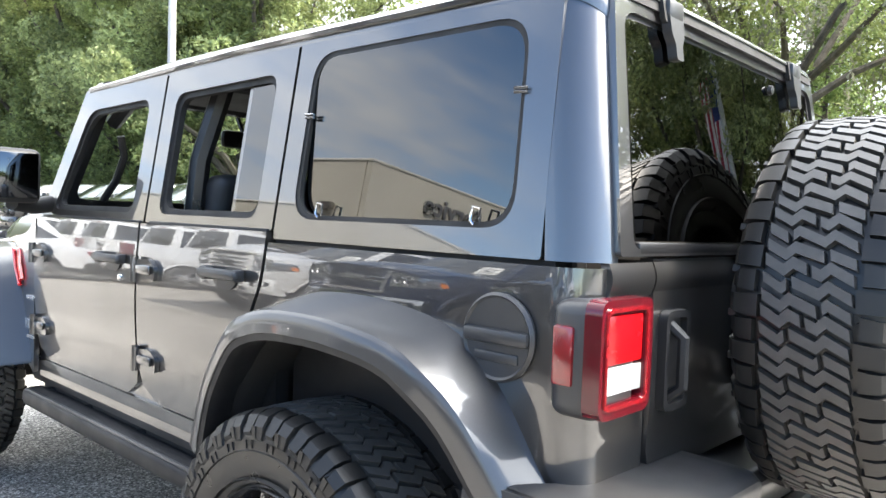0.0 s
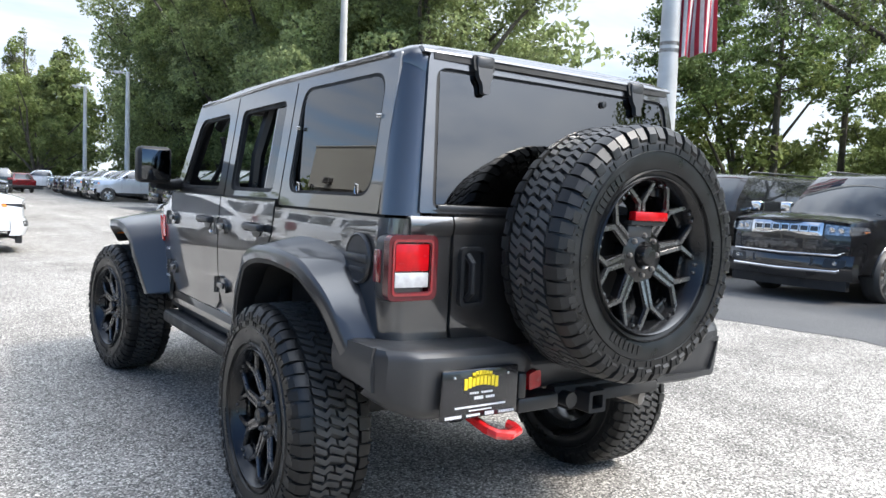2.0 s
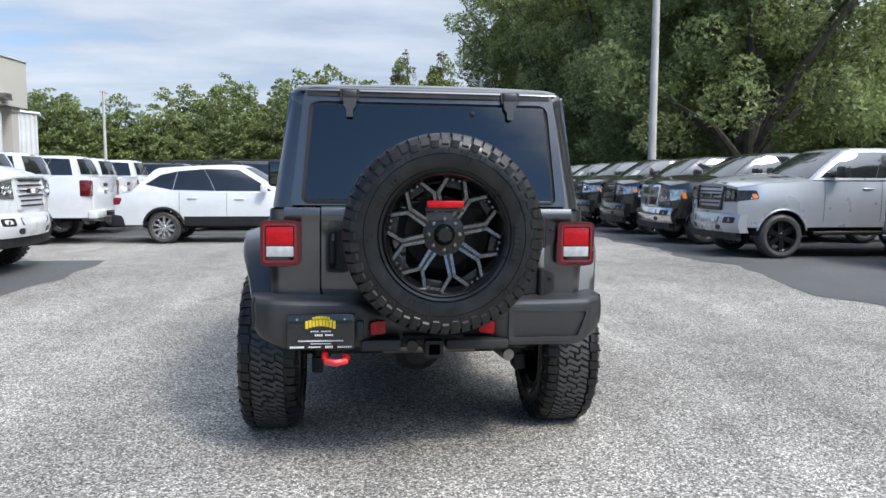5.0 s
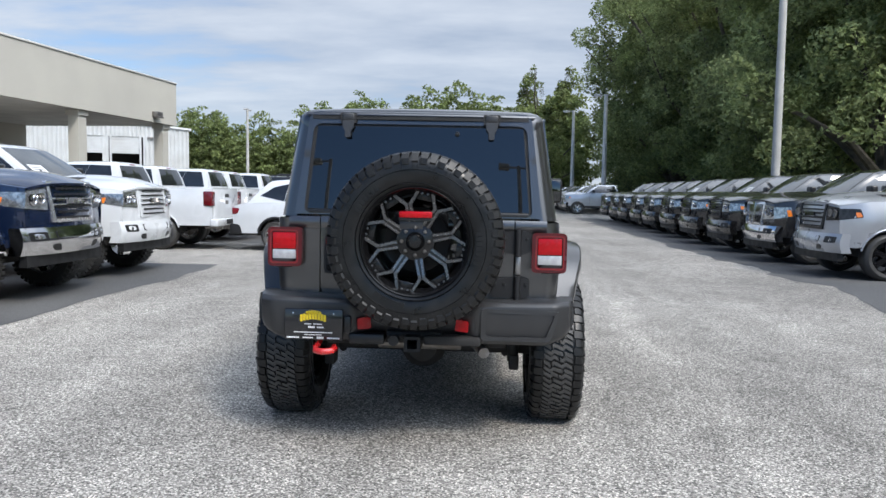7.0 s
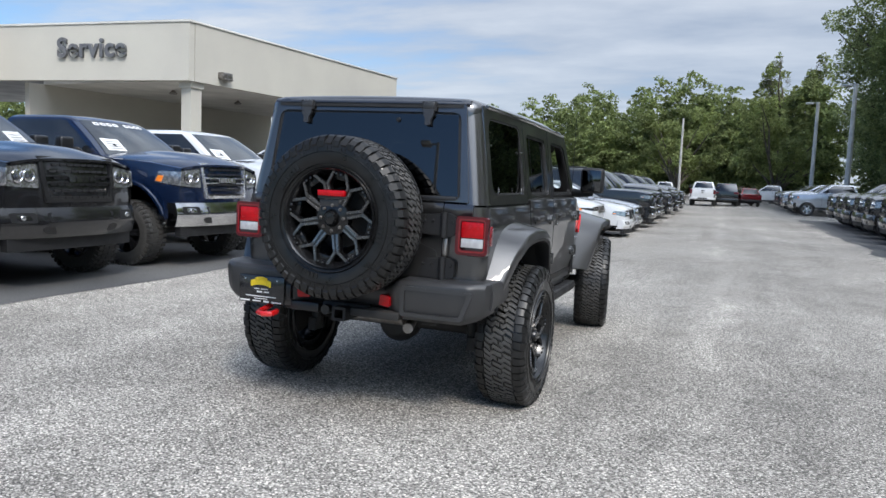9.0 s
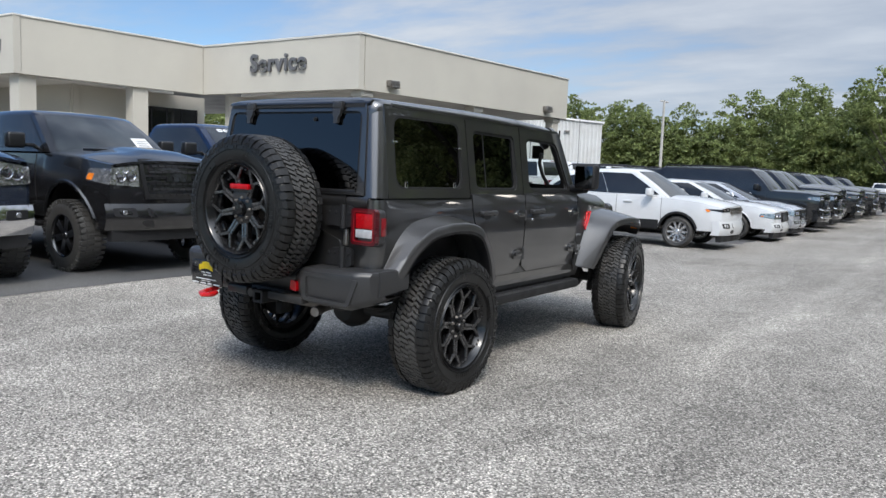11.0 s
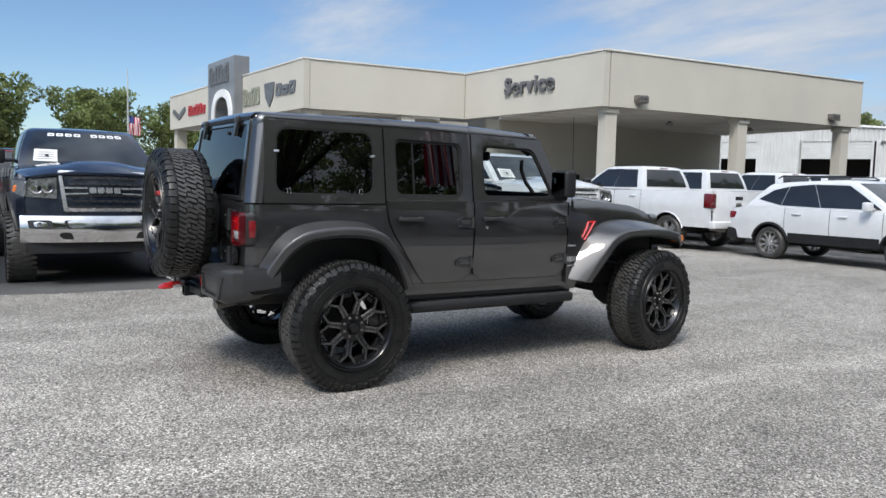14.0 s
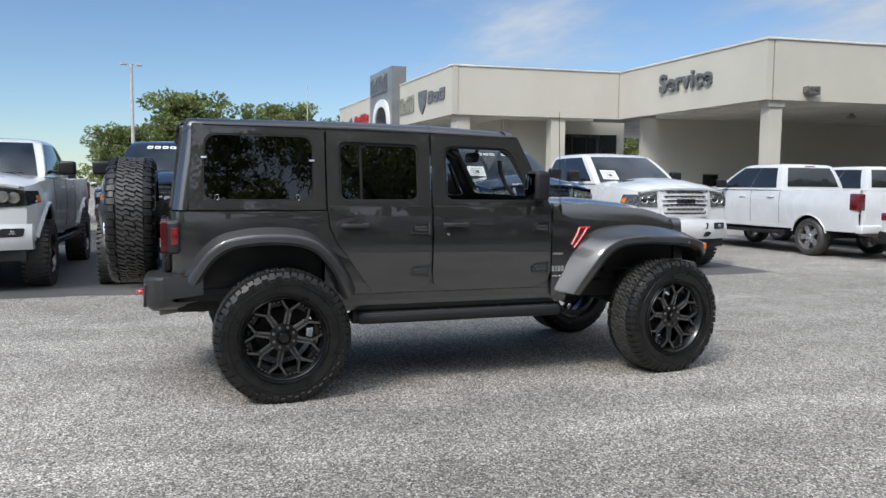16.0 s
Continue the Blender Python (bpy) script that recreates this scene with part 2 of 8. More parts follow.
ASPHALT = asphalt()
GRANITE = shade("granite_grey_metallic", (0.052, 0.051, 0.0512), 0.32, 0.68, coat=1.0, scale=3, grain=0.10, grain_scale=1100,
                second=(0.047, 0.046, 0.0462), rough_vary=0.03)
for socket, value in (("Coat IOR", 1.82), ("Coat Roughness", 0.012)):
    GRANITE.node_tree.nodes["Principled BSDF"].inputs[socket].default_value = value
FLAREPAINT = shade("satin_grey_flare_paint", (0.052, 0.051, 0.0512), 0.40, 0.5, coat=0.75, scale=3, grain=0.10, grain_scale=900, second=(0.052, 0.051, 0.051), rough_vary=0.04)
PLASTIC = shade("black_grained_plastic", (0.014, 0.014, 0.015), 0.55, spec=0.35, scale=6, bump=0.0006, bump_scale=500, rough_vary=0.1)
GREYPLAST = shade("charcoal_grained_plastic", (0.030, 0.030, 0.031), 0.38, spec=0.5, scale=6, bump=0.0005, bump_scale=500, rough_vary=0.08)
RUBBER = shade("tyre_rubber", (0.037, 0.0362, 0.035), 0.52, spec=0.5, scale=9, second=(0.050, 0.0485, 0.046), grain=0.15, grain_scale=40,
               bump=0.001, bump_scale=120, rough_vary=0.12)
LUGRUBBER = shade("dressed_shoulder_rubber", (0.008, 0.008, 0.008), 0.42, spec=0.36, scale=9, second=(0.012, 0.0118, 0.0115), bump=0.0008, bump_scale=120)
SIDEWALL = shade("dressed_tyre_sidewall", (0.0055, 0.0055, 0.0055), 0.33, spec=0.38, scale=14, second=(0.011, 0.011, 0.011), bump=0.0008, bump_scale=90)
WHEELBLACK = shade("satin_black_wheel", (0.006, 0.006, 0.0065), 0.22, spec=0.5, scale=12, rough_vary=0.06)
GLOSSBLACK = shade("gloss_black_enamel", (0.010, 0.010, 0.011), 0.12, coat=1.0, scale=8)
MACHINED = shade("machined_dark_alloy", (0.205, 0.203, 0.205), 0.30, 0.95, scale=25, second=(0.12, 0.12, 0.12), grain=0.1, grain_scale=220)
BRIGHTTRIM = shade("bright_satin_trim", (0.80, 0.80, 0.81), 0.26, 0.9, scale=5, rough_vary=0.05)
CHROME = shade("chrome", (0.72, 0.72, 0.73), 0.10, 1.0, scale=5, rough_vary=0.04)
STEEL = shade("dull_steel", (0.32, 0.31, 0.30), 0.42, 0.85, scale=12, second=(0.20, 0.18, 0.16), bump=0.0006)
UNDER = shade("underbody_black", (0.012, 0.012, 0.012), 0.75, scale=5, second=(0.025, 0.022, 0.02), bump=0.001)
TRIM = shade("satin_black_trim", (0.012, 0.012, 0.013), 0.35, scale=8)
SEAL = shade("rubber_seal", (0.008, 0.008, 0.008), 0.7, scale=9)
CLOTH = shade("black_leather", (0.016, 0.016, 0.017), 0.55, scale=20, bump=0.001, bump_scale=160)
HEADLINER = shade("grey_headliner", (0.10, 0.10, 0.10), 0.9, scale=9)
REDLENS = glow("red_lens", (0.42, 0.004, 0.008), 0.22)
REDLENS.node_tree.nodes["Principled BSDF"].inputs["Coat Weight"].default_value = 0.2
REDLENS.node_tree.nodes["Principled BSDF"].inputs["Specular IOR Level"].default_value = 0.25
DARKRED = glow("dark_red_lens", (0.20, 0.006, 0.010), 0.2)
CLEARLENS = glow("clear_lens", (0.45, 0.45, 0.46), 0.12)
BEZELRED = shade("deep_red_lamp_frame", (0.075, 0.003, 0.007), 0.20, coat=0.2, scale=14, second=(0.06, 0.003, 0.006))
AMBER = glow("amber_lens", (0.85, 0.22, 0.02), 0.15)
REDPAINT = shade("red_enamel", (0.62, 0.012, 0.014), 0.25, coat=1.0, scale=9)
YELLOW = shade("yellow_print", (0.85, 0.62, 0.02), 0.4, scale=20)
WHITEPRINT = shade("white_print", (0.78, 0.78, 0.78), 0.5, scale=20)
PLATEBLACK = shade("plate_black", (0.010, 0.010, 0.012), 0.22, coat=0.6, scale=12)
TINT = bpy.data.materials.new("privacy_glass")      # dark see-through film under a mirror-smooth face
TINT.use_nodes = True
tn, tl = TINT.node_tree.nodes, TINT.node_tree.links
tn.remove(tn["Principled BSDF"])
film_dark, face_gloss, edge_on, both_in = tn.new("ShaderNodeBsdfTransparent"), tn.new("ShaderNodeBsdfGlossy"), tn.new("ShaderNodeFresnel"), tn.new("ShaderNodeMixShader")
film_dark.inputs[0].default_value, face_gloss.inputs["Roughness"].default_value, edge_on.inputs[0].default_value = (0.085, 0.092, 0.096, 1), 0.0, 1.92
tl.new(edge_on.outputs[0], both_in.inputs[0]), tl.new(film_dark.outputs[0], both_in.inputs[1]), tl.new(face_gloss.outputs[0], both_in.inputs[2])
tl.new(both_in.outputs[0], tn["Material Output"].inputs[0])
CLEAR = glass("clear_glass", (0.80, 0.86, 0.84))
CARGLASS = shade("dark_car_glass", (0.012, 0.014, 0.016), 0.03, scale=4, spec=0.9, rough_vary=0.01, second=(0.02, 0.022, 0.024))
WINDSHIELD = shade("windshield_glass", (0.030, 0.036, 0.038), 0.02, scale=2.5, spec=0.8, coat=0.35, rough_vary=0.008, second=(0.010, 0.012, 0.013))
STUCCO = shade("cream_stucco", (0.50, 0.475, 0.41), 0.9, scale=0.35, second=(0.46, 0.435, 0.38), grain=0.04, grain_scale=40, bump=0.002, bump_scale=60)
SOFFIT = shade("painted_soffit", (0.60, 0.585, 0.54), 0.9, scale=0.6, bump=0.001, bump_scale=30)
GREYPANEL = shade("grey_composite_panel", (0.25, 0.26, 0.27), 0.4, 0.3, scale=0.8)
WHITEPANEL = shade("white_composite", (0.78, 0.78, 0.77), 0.45, scale=0.8)
SIGNGREY = shade("grey_sign_letters", (0.16, 0.16, 0.165), 0.4, 0.3, scale=4)
SIGNRED = shade("red_sign_letters", (0.42, 0.02, 0.025), 0.4, scale=4)
CLADDING = shade("white_ribbed_cladding", (0.56, 0.57, 0.56), 0.55, scale=0.5, second=(0.48, 0.48, 0.465), grain=0.04, grain_scale=12)
STOREGLASS = shade("storefront_glass", (0.014, 0.016, 0.017), 0.04, scale=1.5, spec=0.8)
CONCRETE = shade("pole_concrete", (0.46, 0.45, 0.42), 0.85, scale=1.2, second=(0.37, 0.36, 0.34), grain=0.08, grain_scale=30, bump=0.001)
GALV = shade("galvanised_steel", (0.50, 0.50, 0.49), 0.5, 0.15, scale=3, second=(0.42, 0.42, 0.41))
BARK = shade("bark", (0.10, 0.085, 0.068), 0.95, scale=2.5, second=(0.055, 0.047, 0.038), grain=0.25, grain_scale=25, bump=0.015, bump_scale=14)
FLAGRED = shade("flag_red", (0.42, 0.03, 0.055), 0.8, scale=6)
FLAGWHITE = shade("flag_white", (0.66, 0.65, 0.64), 0.8, scale=6)
FLAGBLUE = shade("flag_blue", (0.02, 0.035, 0.14), 0.8, scale=6)
OAKLEAF = leaf("oak_leaves", (0.125, 0.160, 0.060), (0.30, 0.35, 0.135))
LIGHTLEAF = leaf("sunlit_light_leaves", (0.13, 0.165, 0.055), (0.27, 0.31, 0.115))
DARKLEAF = leaf("dark_wood_leaves", (0.150, 0.190, 0.082), (0.37, 0.42, 0.19))
PINELEAF = leaf("pine_needles", (0.09, 0.13, 0.045), (0.19, 0.25, 0.09))
MOSS = leaf("hanging_moss", (0.13, 0.13, 0.10), (0.24, 0.24, 0.18))
GRASS = shade("rough_grass", (0.06, 0.09, 0.025), 0.95, scale=0.7, second=(0.10, 0.10, 0.045), grain=0.3, grain_scale=30)
PAPER = shade("paper_sheet", (0.75, 0.75, 0.73), 0.6, scale=6)


# ---- mesh helpers ----
def part(name, bm, material, parent=None, label="", smooth=38):
    """Link a bmesh as one mesh object under a thing or a part."""
    bmesh.ops.recalc_face_normals(bm, faces=bm.faces)
    me = bpy.data.meshes.new(name)
    bm.to_mesh(me)
    bm.free()
    for mt in (material if isinstance(material, (list, tuple)) else [material]):
        me.materials.append(mt)
    if smooth:
        for p in me.polygons:
            p.use_smooth = True
        me.set_sharp_from_angle(angle=radians(smooth))
    ob = new(name, me)
    if parent:
        ob.parent = parent
    if label:
        ob["label"] = label
    return ob


def thing(name, label, category, m=None, group="", kind=""):
    """An Empty at the base of a thing, which parents its parts."""
    ob = new(name)
    ob.empty_display_size = 0.2
    if m is not None:
        ob.matrix_basis = m
    return tagged(ob, label, category, group, kind)


def box(bm, x0, x1, y0, y1, z0, z1, r=0.0, seg=2, m=None):
    vs = bmesh.ops.create_cube(bm, size=1.0)["verts"]
    for v in vs:
        v.co = Vector(((x0 + x1) / 2 + v.co.x * (x1 - x0), (y0 + y1) / 2 + v.co.y * (y1 - y0), (z0 + z1) / 2 + v.co.z * (z1 - z0)))
        if m is not None:
            v.co = m @ v.co
    if r:
        es = list({e for v in vs for e in v.link_edges})
        bmesh.ops.bevel(bm, geom=es, offset=r, segments=seg, profile=0.5, affect="EDGES", clamp_overlap=True)


def sheet(bm, fn, nu, nv, t=None):
    """A grid fn(u, v); t: a vector by which a second skin lies behind it, closed at the rim."""
    a = [[bm.verts.new(fn(i / nu, j / nv)) for j in range(nv + 1)] for i in range(nu + 1)]
    for i in range(nu):
        for j in range(nv):
            bm.faces.new((a[i][j], a[i + 1][j], a[i + 1][j + 1], a[i][j + 1]))
    if t is None:
        return
    t = Vector(t)
    b = [[bm.verts.new(v.co + t) for v in row] for row in a]
    for i in range(nu):
        for j in range(nv):
            bm.faces.new((b[i][j], b[i][j + 1], b[i + 1][j + 1], b[i + 1][j]))
    for i in range(nu):
        bm.faces.new((a[i][0], b[i][0], b[i + 1][0], a[i + 1][0]))
        bm.faces.new((a[i][nv], a[i + 1][nv], b[i + 1][nv], b[i][nv]))
    for j in range(nv):
        bm.faces.new((a[0][j], a[0][j + 1], b[0][j + 1], b[0][j]))
        bm.faces.new((a[nu][j], b[nu][j], b[nu][j + 1], a[nu][j + 1]))


def rpoly(pts, r, n=4):
    """A polygon with rounded corners; r: one radius, or one for each corner."""
    out, k = [], len(pts)
    for i, p in enumerate(pts):
        rad = r[i] if isinstance(r, (list, tuple)) else r
        p, q, s = Vector(p), Vector(pts[i - 1]), Vector(pts[(i + 1) % k])
        a = p + (q - p).normalized() * min(rad, (q - p).length * 0.49)
        b = p + (s - p).normalized() * min(rad, (s - p).length * 0.49)
        for j in range(n + 1):
            f = j / n
            out.append((1 - f) ** 2 * a + 2 * f * (1 - f) * p + f * f * b)
    return out


def slab(bm, pts, place, t):
    """A filled outline of some thickness; place maps (u, v) into the world."""
    a = [bm.verts.new(place(*p)) for p in pts]
    b = [bm.verts.new(v.co + Vector(t)) for v in a]
    bm.faces.new(a), bm.faces.new(b[::-1])
    for i in range(len(a)):
        bm.faces.new((a[i - 1], a[i], b[i], b[i - 1]))


def ring(bm, outer, inner, place, t):
    """A frame between two outlines of as many points each."""
    t, k = Vector(t), len(outer)
    o = [bm.verts.new(place(*p)) for p in outer]
    i_ = [bm.verts.new(place(*p)) for p in inner]
    o2, i2 = [bm.verts.new(v.co + t) for v in o], [bm.verts.new(v.co + t) for v in i_]
    for j in range(k):
        n = (j + 1) % k
        bm.faces.new((o[j], o[n], i_[n], i_[j])), bm.faces.new((o2[j], i2[j], i2[n], o2[n]))
        bm.faces.new((o[j], o2[j], o2[n], o[n])), bm.faces.new((i_[j], i_[n], i2[n], i2[j]))


def lathe(bm, prof, segs, m=None, closed=False):
    """Spin (radius, x) round the x axis."""
    m = m or Matrix()
    rows = []
    for k in range(segs):
        a = 2 * math.pi * k / segs
        rows.append([bm.verts.new(m @ Vector((x, r * math.cos(a), r * math.sin(a)))) for r, x in prof])
    cnt = len(prof)
    for k in range(segs):
        p, q = rows[k], rows[(k + 1) % segs]
        for j in range(cnt - 1 + (1 if closed else 0)):
            n = (j + 1) % cnt
            bm.faces.new((p[j], p[n], q[n], q[j]))
    if not closed:
        for j in (0, cnt - 1):
            if prof[j][0] > 1e-5:
                bm.faces.new([row[j] for row in rows])


def tube(bm, pts, r, segs=8, caps=True):
    """A round bar along points; r: one radius, or one for each point."""
    pts = [Vector(p) for p in pts]
    rows, up = [], None
    for i, p in enumerate(pts):
        d = (pts[min(i + 1, len(pts) - 1)] - pts[max(i - 1, 0)]).normalized()
        if up is None:
            up = d.orthogonal().normalized()
        up = (up - d * up.dot(d)).normalized()
        side = d.cross(up)
        rad = r[i] if isinstance(r, (list, tuple)) else r
        rows.append([bm.verts.new(p + (up * math.cos(2 * math.pi * k / segs) + side * math.sin(2 * math.pi * k / segs)) * rad) for k in range(segs)])
    for a, b in zip(rows, rows[1:]):
        for k in range(segs):
            bm.faces.new((a[k], a[(k + 1) % segs], b[(k + 1) % segs], b[k]))
    if caps:
        bm.faces.new(rows[0]), bm.faces.new(rows[-1][::-1])


def interp(table, x):
    """A value between the rows of a table, eased."""
    if x <= table[0][0]:
        return table[0][1]
    for (a, p), (b, q) in zip(table, table[1:]):
        if x <= b:
            return p + (q - p) * (x - a) / (b - a)
    return table[-1][1]


BM = bmesh.new


DARKASPHALT = shade("dark_asphalt", (0.060, 0.060, 0.061), 0.8, scale=0.5, second=(0.095, 0.093, 0.090), grain=0.35, grain_scale=70, bump=0.004, bump_scale=120)

# ---- ground ----
bm = BM()
box(bm, -900, 900, -900, 900, -0.5, 0.0)
ground = tagged(part("ground", bm, ASPHALT, smooth=0), "worn grey asphalt parking lot with pale aggregate and stains", "ground", kind="structure")


# darker asphalt strips under the parked rows, with ragged edges
def bay(x0, x1, y0, y1, rag, seed):
    bm = BM()

    def at(u, v):
        y = y0 + (y1 - y0) * v
        wob = rag * (noise.noise(Vector((seed, y * 0.35, 0))) + 0.5 * noise.noise(Vector((seed, y * 1.3, 4))))
        wob2 = rag * noise.noise(Vector((seed + 3, u * 9, 2)))
        return Vector((x0 + (x1 - x0) * u + wob * (1 if u in (0.0, 1.0) else 0), y + (wob2 if v in (0.0, 1.0) else 0), 0.004))
    sheet(bm, at, 10, 400)
    tagged(part("parking_bay", bm, DARKASPHALT, smooth=0), "dark asphalt strip under parked vehicles", "pavement", kind="structure")


bay(-14.0, -4.45, -14.0, 8.9, 0.18, 1.0)
bay(5.6, 15.4, -8.0, 38.0, 0.6, 5.0)
bay(-13.0, -0.8, 14.5, 52.0, 0.3, 9.0)


# ---- dealership building ----
building = thing("dealership_building", "cream stucco dealership with a covered service drive and grey signs", "building",
                 Matrix.Translation((-19.07, 21.35, 0)) @ Matrix.Rotation(radians(-5.4), 4, "Z") @ Matrix.Translation((18.5, -20.4, 0)))
FZ0, FZ1 = 4.98, 7.36       # fascia
bm = BM()
# fascia of the service canopy: front, long side, rear
slab(bm, [(-28.9, 18.95), (-18.5, 20.40), (-18.5, 20.70), (-28.9, 19.25)], lambda a, b: Vector((a, b, FZ0)), (0, 0, FZ1 - FZ0))
box(bm, -18.8, -18.503, 20.753, 37.5, FZ0, FZ1)
box(bm, -27.9, -18.503, 37.503, 37.8, FZ0, FZ1)
part("canopy_fascia", bm, STUCCO, building, smooth=0)
bm = BM()
box(bm, -27.9, -18.803, 20.753, 37.5, FZ0 + 0.02, FZ0 + 0.2)
part("canopy_soffit", bm, SOFFIT, building, smooth=0)
bm = BM()
box(bm, -27.9, -18.803, 20.753, 37.5, FZ1 - 0.5, FZ1 - 0.35)
part("canopy_roof", bm, GREYPANEL, building, smooth=0)
bm = BM()
box(bm, -18.85, -18.45, 20.75, 37.85, FZ1 + 0.003, FZ1 + 0.09, r=0.015)
slab(bm, [(-28.9, 18.90), (-18.44, 20.36), (-18.44, 20.74), (-28.9, 19.28)], lambda a, b: Vector((a, b, FZ1 + 0.003)), (0, 0, 0.087))
part("coping", bm, SOFFIT, building, "pale metal coping")
for y in (20.75, 28.9, 36.6):
    bm = BM()
    box(bm, -19.25, -18.72, y, y + 0.62, 0.0, FZ0 - 0.25)
    box(bm, -19.32, -18.65, y - 0.07, y + 0.69, FZ0 - 0.25, FZ0 - 0.003)
    box(bm, -19.30, -18.67, y - 0.05, y + 0.67, 0.0, 0.3, r=0.01)
    part("column", bm, STUCCO, building, smooth=0)
# back wall of the drive, with a row of small dark windows
bm = BM()
box(bm, -28.2, -27.9, 20.0, 37.5, 0.0, FZ0 + 0.02)
part("drive_back_wall", bm, STUCCO, building, smooth=0)
for y in (23.6, 25.4, 27.6, 29.2, 31.0, 33.2, 35.2):
    bm = BM()
    ring(bm, rpoly([(y, 1.0), (y + 0.9, 1.0), (y + 0.9, 2.15), (y, 2.15)], 0.01, 1), rpoly([(y + 0.06, 1.06), (y + 0.84, 1.06), (y + 0.84, 2.09), (y + 0.06, 2.09)], 0.01, 1),
         lambda a, b: Vector((-27.86, a, b)), (-0.036, 0, 0))
    w = part("window", bm, TRIM, building, smooth=0)
    bm = BM()
    box(bm, -27.895, -27.88, y + 0.06, y + 0.84, 1.06, 2.09)
    part("pane", bm, STOREGLASS, w, smooth=0)
for y in (23.5, 28.0, 34.0):
    bm = BM()
    lathe(bm, [(0.0, 0.0), (0.16, 0.02), (0.20, 0.08), (0.09, 0.16), (0.05, 0.22)], 14, Matrix.Translation((-22.5, y, FZ0 - 0.2)) @ Matrix.Rotation(radians(-90), 4, "Y"))
    part("soffit_light", bm, STEEL, building)
# lamps on the fascia
for x, y in ((-18.40, 22.4), (-18.40, 35.4)):
    bm = BM()
    box(bm, x - 0.1, x + 0.22, y - 0.3, y + 0.3, 5.28, 5.55, r=0.03)
    box(bm, x + 0.0, x + 0.30, y - 0.24, y + 0.24, 5.21, 5.29, r=0.02)
    part("wall_light", bm, STEEL, building, "grey metal floodlight")

# showroom wing beside it, its front turned a little towards the lot
showroom = thing("showroom_building", "cream stucco showroom with a grey entrance tower and dark storefront", "building",
                 Matrix.Translation((-30.03, 11.88, 0)) @ Matrix.Rotation(radians(2.5), 4, "Z") @ Matrix.Translation((28.6, -11.0, 0)))
for f, owner in (((-28.9, -28.603, 9.96, 18.94, FZ0, FZ1), building),
                 ((-37.2, -28.603, 11.0, 11.297, FZ0, FZ1), showroom), ((-52.9, -42.1, 11.0, 11.297, FZ0, FZ1), showroom)):
    bm = BM()
    box(bm, *f)
    part("showroom_fascia", bm, STUCCO, owner, smooth=0)
bm = BM()
box(bm, -28.95, -28.55, 9.92, 18.88, FZ1 + 0.003, FZ1 + 0.09, r=0.015)
part("coping", bm, SOFFIT, building)
for x0, x1 in ((-37.2, -28.58), (-52.9, -42.1)):
    bm = BM()
    box(bm, x0, x1, 10.96, 11.35, FZ1 + 0.003, FZ1 + 0.09, r=0.015)
    part("coping", bm, SOFFIT, showroom)
bm = BM()
box(bm, -52.9, -29.3, 11.303, 19.6, FZ0 + 0.01, FZ0 + 0.2)
part("overhang_soffit", bm, SOFFIT, showroom, smooth=0)
bm = BM()
box(bm, -52.9, -29.4, 11.303, 40.0, FZ1 - 1.4, FZ1 - 1.2)
part("roof", bm, GREYPANEL, showroom, smooth=0)
for x, y in ((-29.25, 11.303), (-36.9, 11.303), (-42.6, 11.303), (-52.6, 11.303)):
    bm = BM()
    box(bm, x - 0.3, x + 0.45, y, y + 0.75, 0.0, FZ0 - 0.003)
    part("column", bm, STUCCO, showroom, smooth=0)
bm = BM()
box(bm, -29.5, -28.75, 15.3, 16.05, 0.0, FZ0 - 0.003)
part("column", bm, STUCCO, building, smooth=0)
bm = BM()
box(bm, -52.9, -30.2, 14.6, 14.9, 0.0, FZ0 + 0.01)
part("showroom_wall", bm, STUCCO, showroom, smooth=0)
bm = BM()
box(bm, -31.1, -30.8, 13.2, 20.4, 0.0, FZ0 + 0.012)
part("showroom_wall", bm, STUCCO, building, smooth=0)
for x in (-33.4, -35.9, -44.6, -47.6, -50.6):
    bm = BM()
    box(bm, x - 1.15, x + 1.15, 14.52, 14.597, 0.1, 3.3)
    w = part("window", bm, STOREGLASS, showroom, smooth=0)
    for d in (-1.15, 0.0, 1.09):
        bm = BM()
        box(bm, x + d, x + d + 0.06, 14.49, 14.518, 0.1, 3.3)
        part("mullion", bm, TRIM, w, smooth=0)
bm = BM()
box(bm, -30.797, -30.72, 16.4, 19.9, 0.1, 4.3)
w = part("window", bm, STOREGLASS, building, smooth=0)
for y in (16.4, 17.25, 18.1, 18.95, 19.84):
    bm = BM()
    box(bm, -30.717, -30.68, y, y + 0.06, 0.1, 4.3)
    part("mullion", bm, TRIM, w, smooth=0)

# grey entrance tower with a white arch
bm = BM()
ring(bm, rpoly([(-42.1, 0.0), (-37.2, 0.0), (-37.2, 8.55), (-42.1, 8.55)], 0.01, 3),
     rpoly([(-40.75, 0.0), (-37.95, 0.0), (-37.95, 6.35), (-40.75, 6.35)], [0.01, 0.01, 1.38, 1.38], 3), lambda a, b: Vector((a, 10.5, b)), (0, 0.9, 0))
part("tower", bm, GREYPANEL, showroom, "grey panelled entrance tower", smooth=0)
bm = BM()
ring(bm, rpoly([(-41.2, 0.0), (-37.5, 0.0), (-37.5, 6.75), (-41.2, 6.75)], [0.01, 0.01, 1.8, 1.8], 10),
     rpoly([(-40.7, 0.0), (-38.0, 0.0), (-38.0, 6.3), (-40.7, 6.3)], [0.01, 0.01, 1.32, 1.32], 10), lambda a, b: Vector((a, 10.40, b)), (0, 0.097, 0))
part("arch", bm, WHITEPANEL, showroom, "white arch trim")


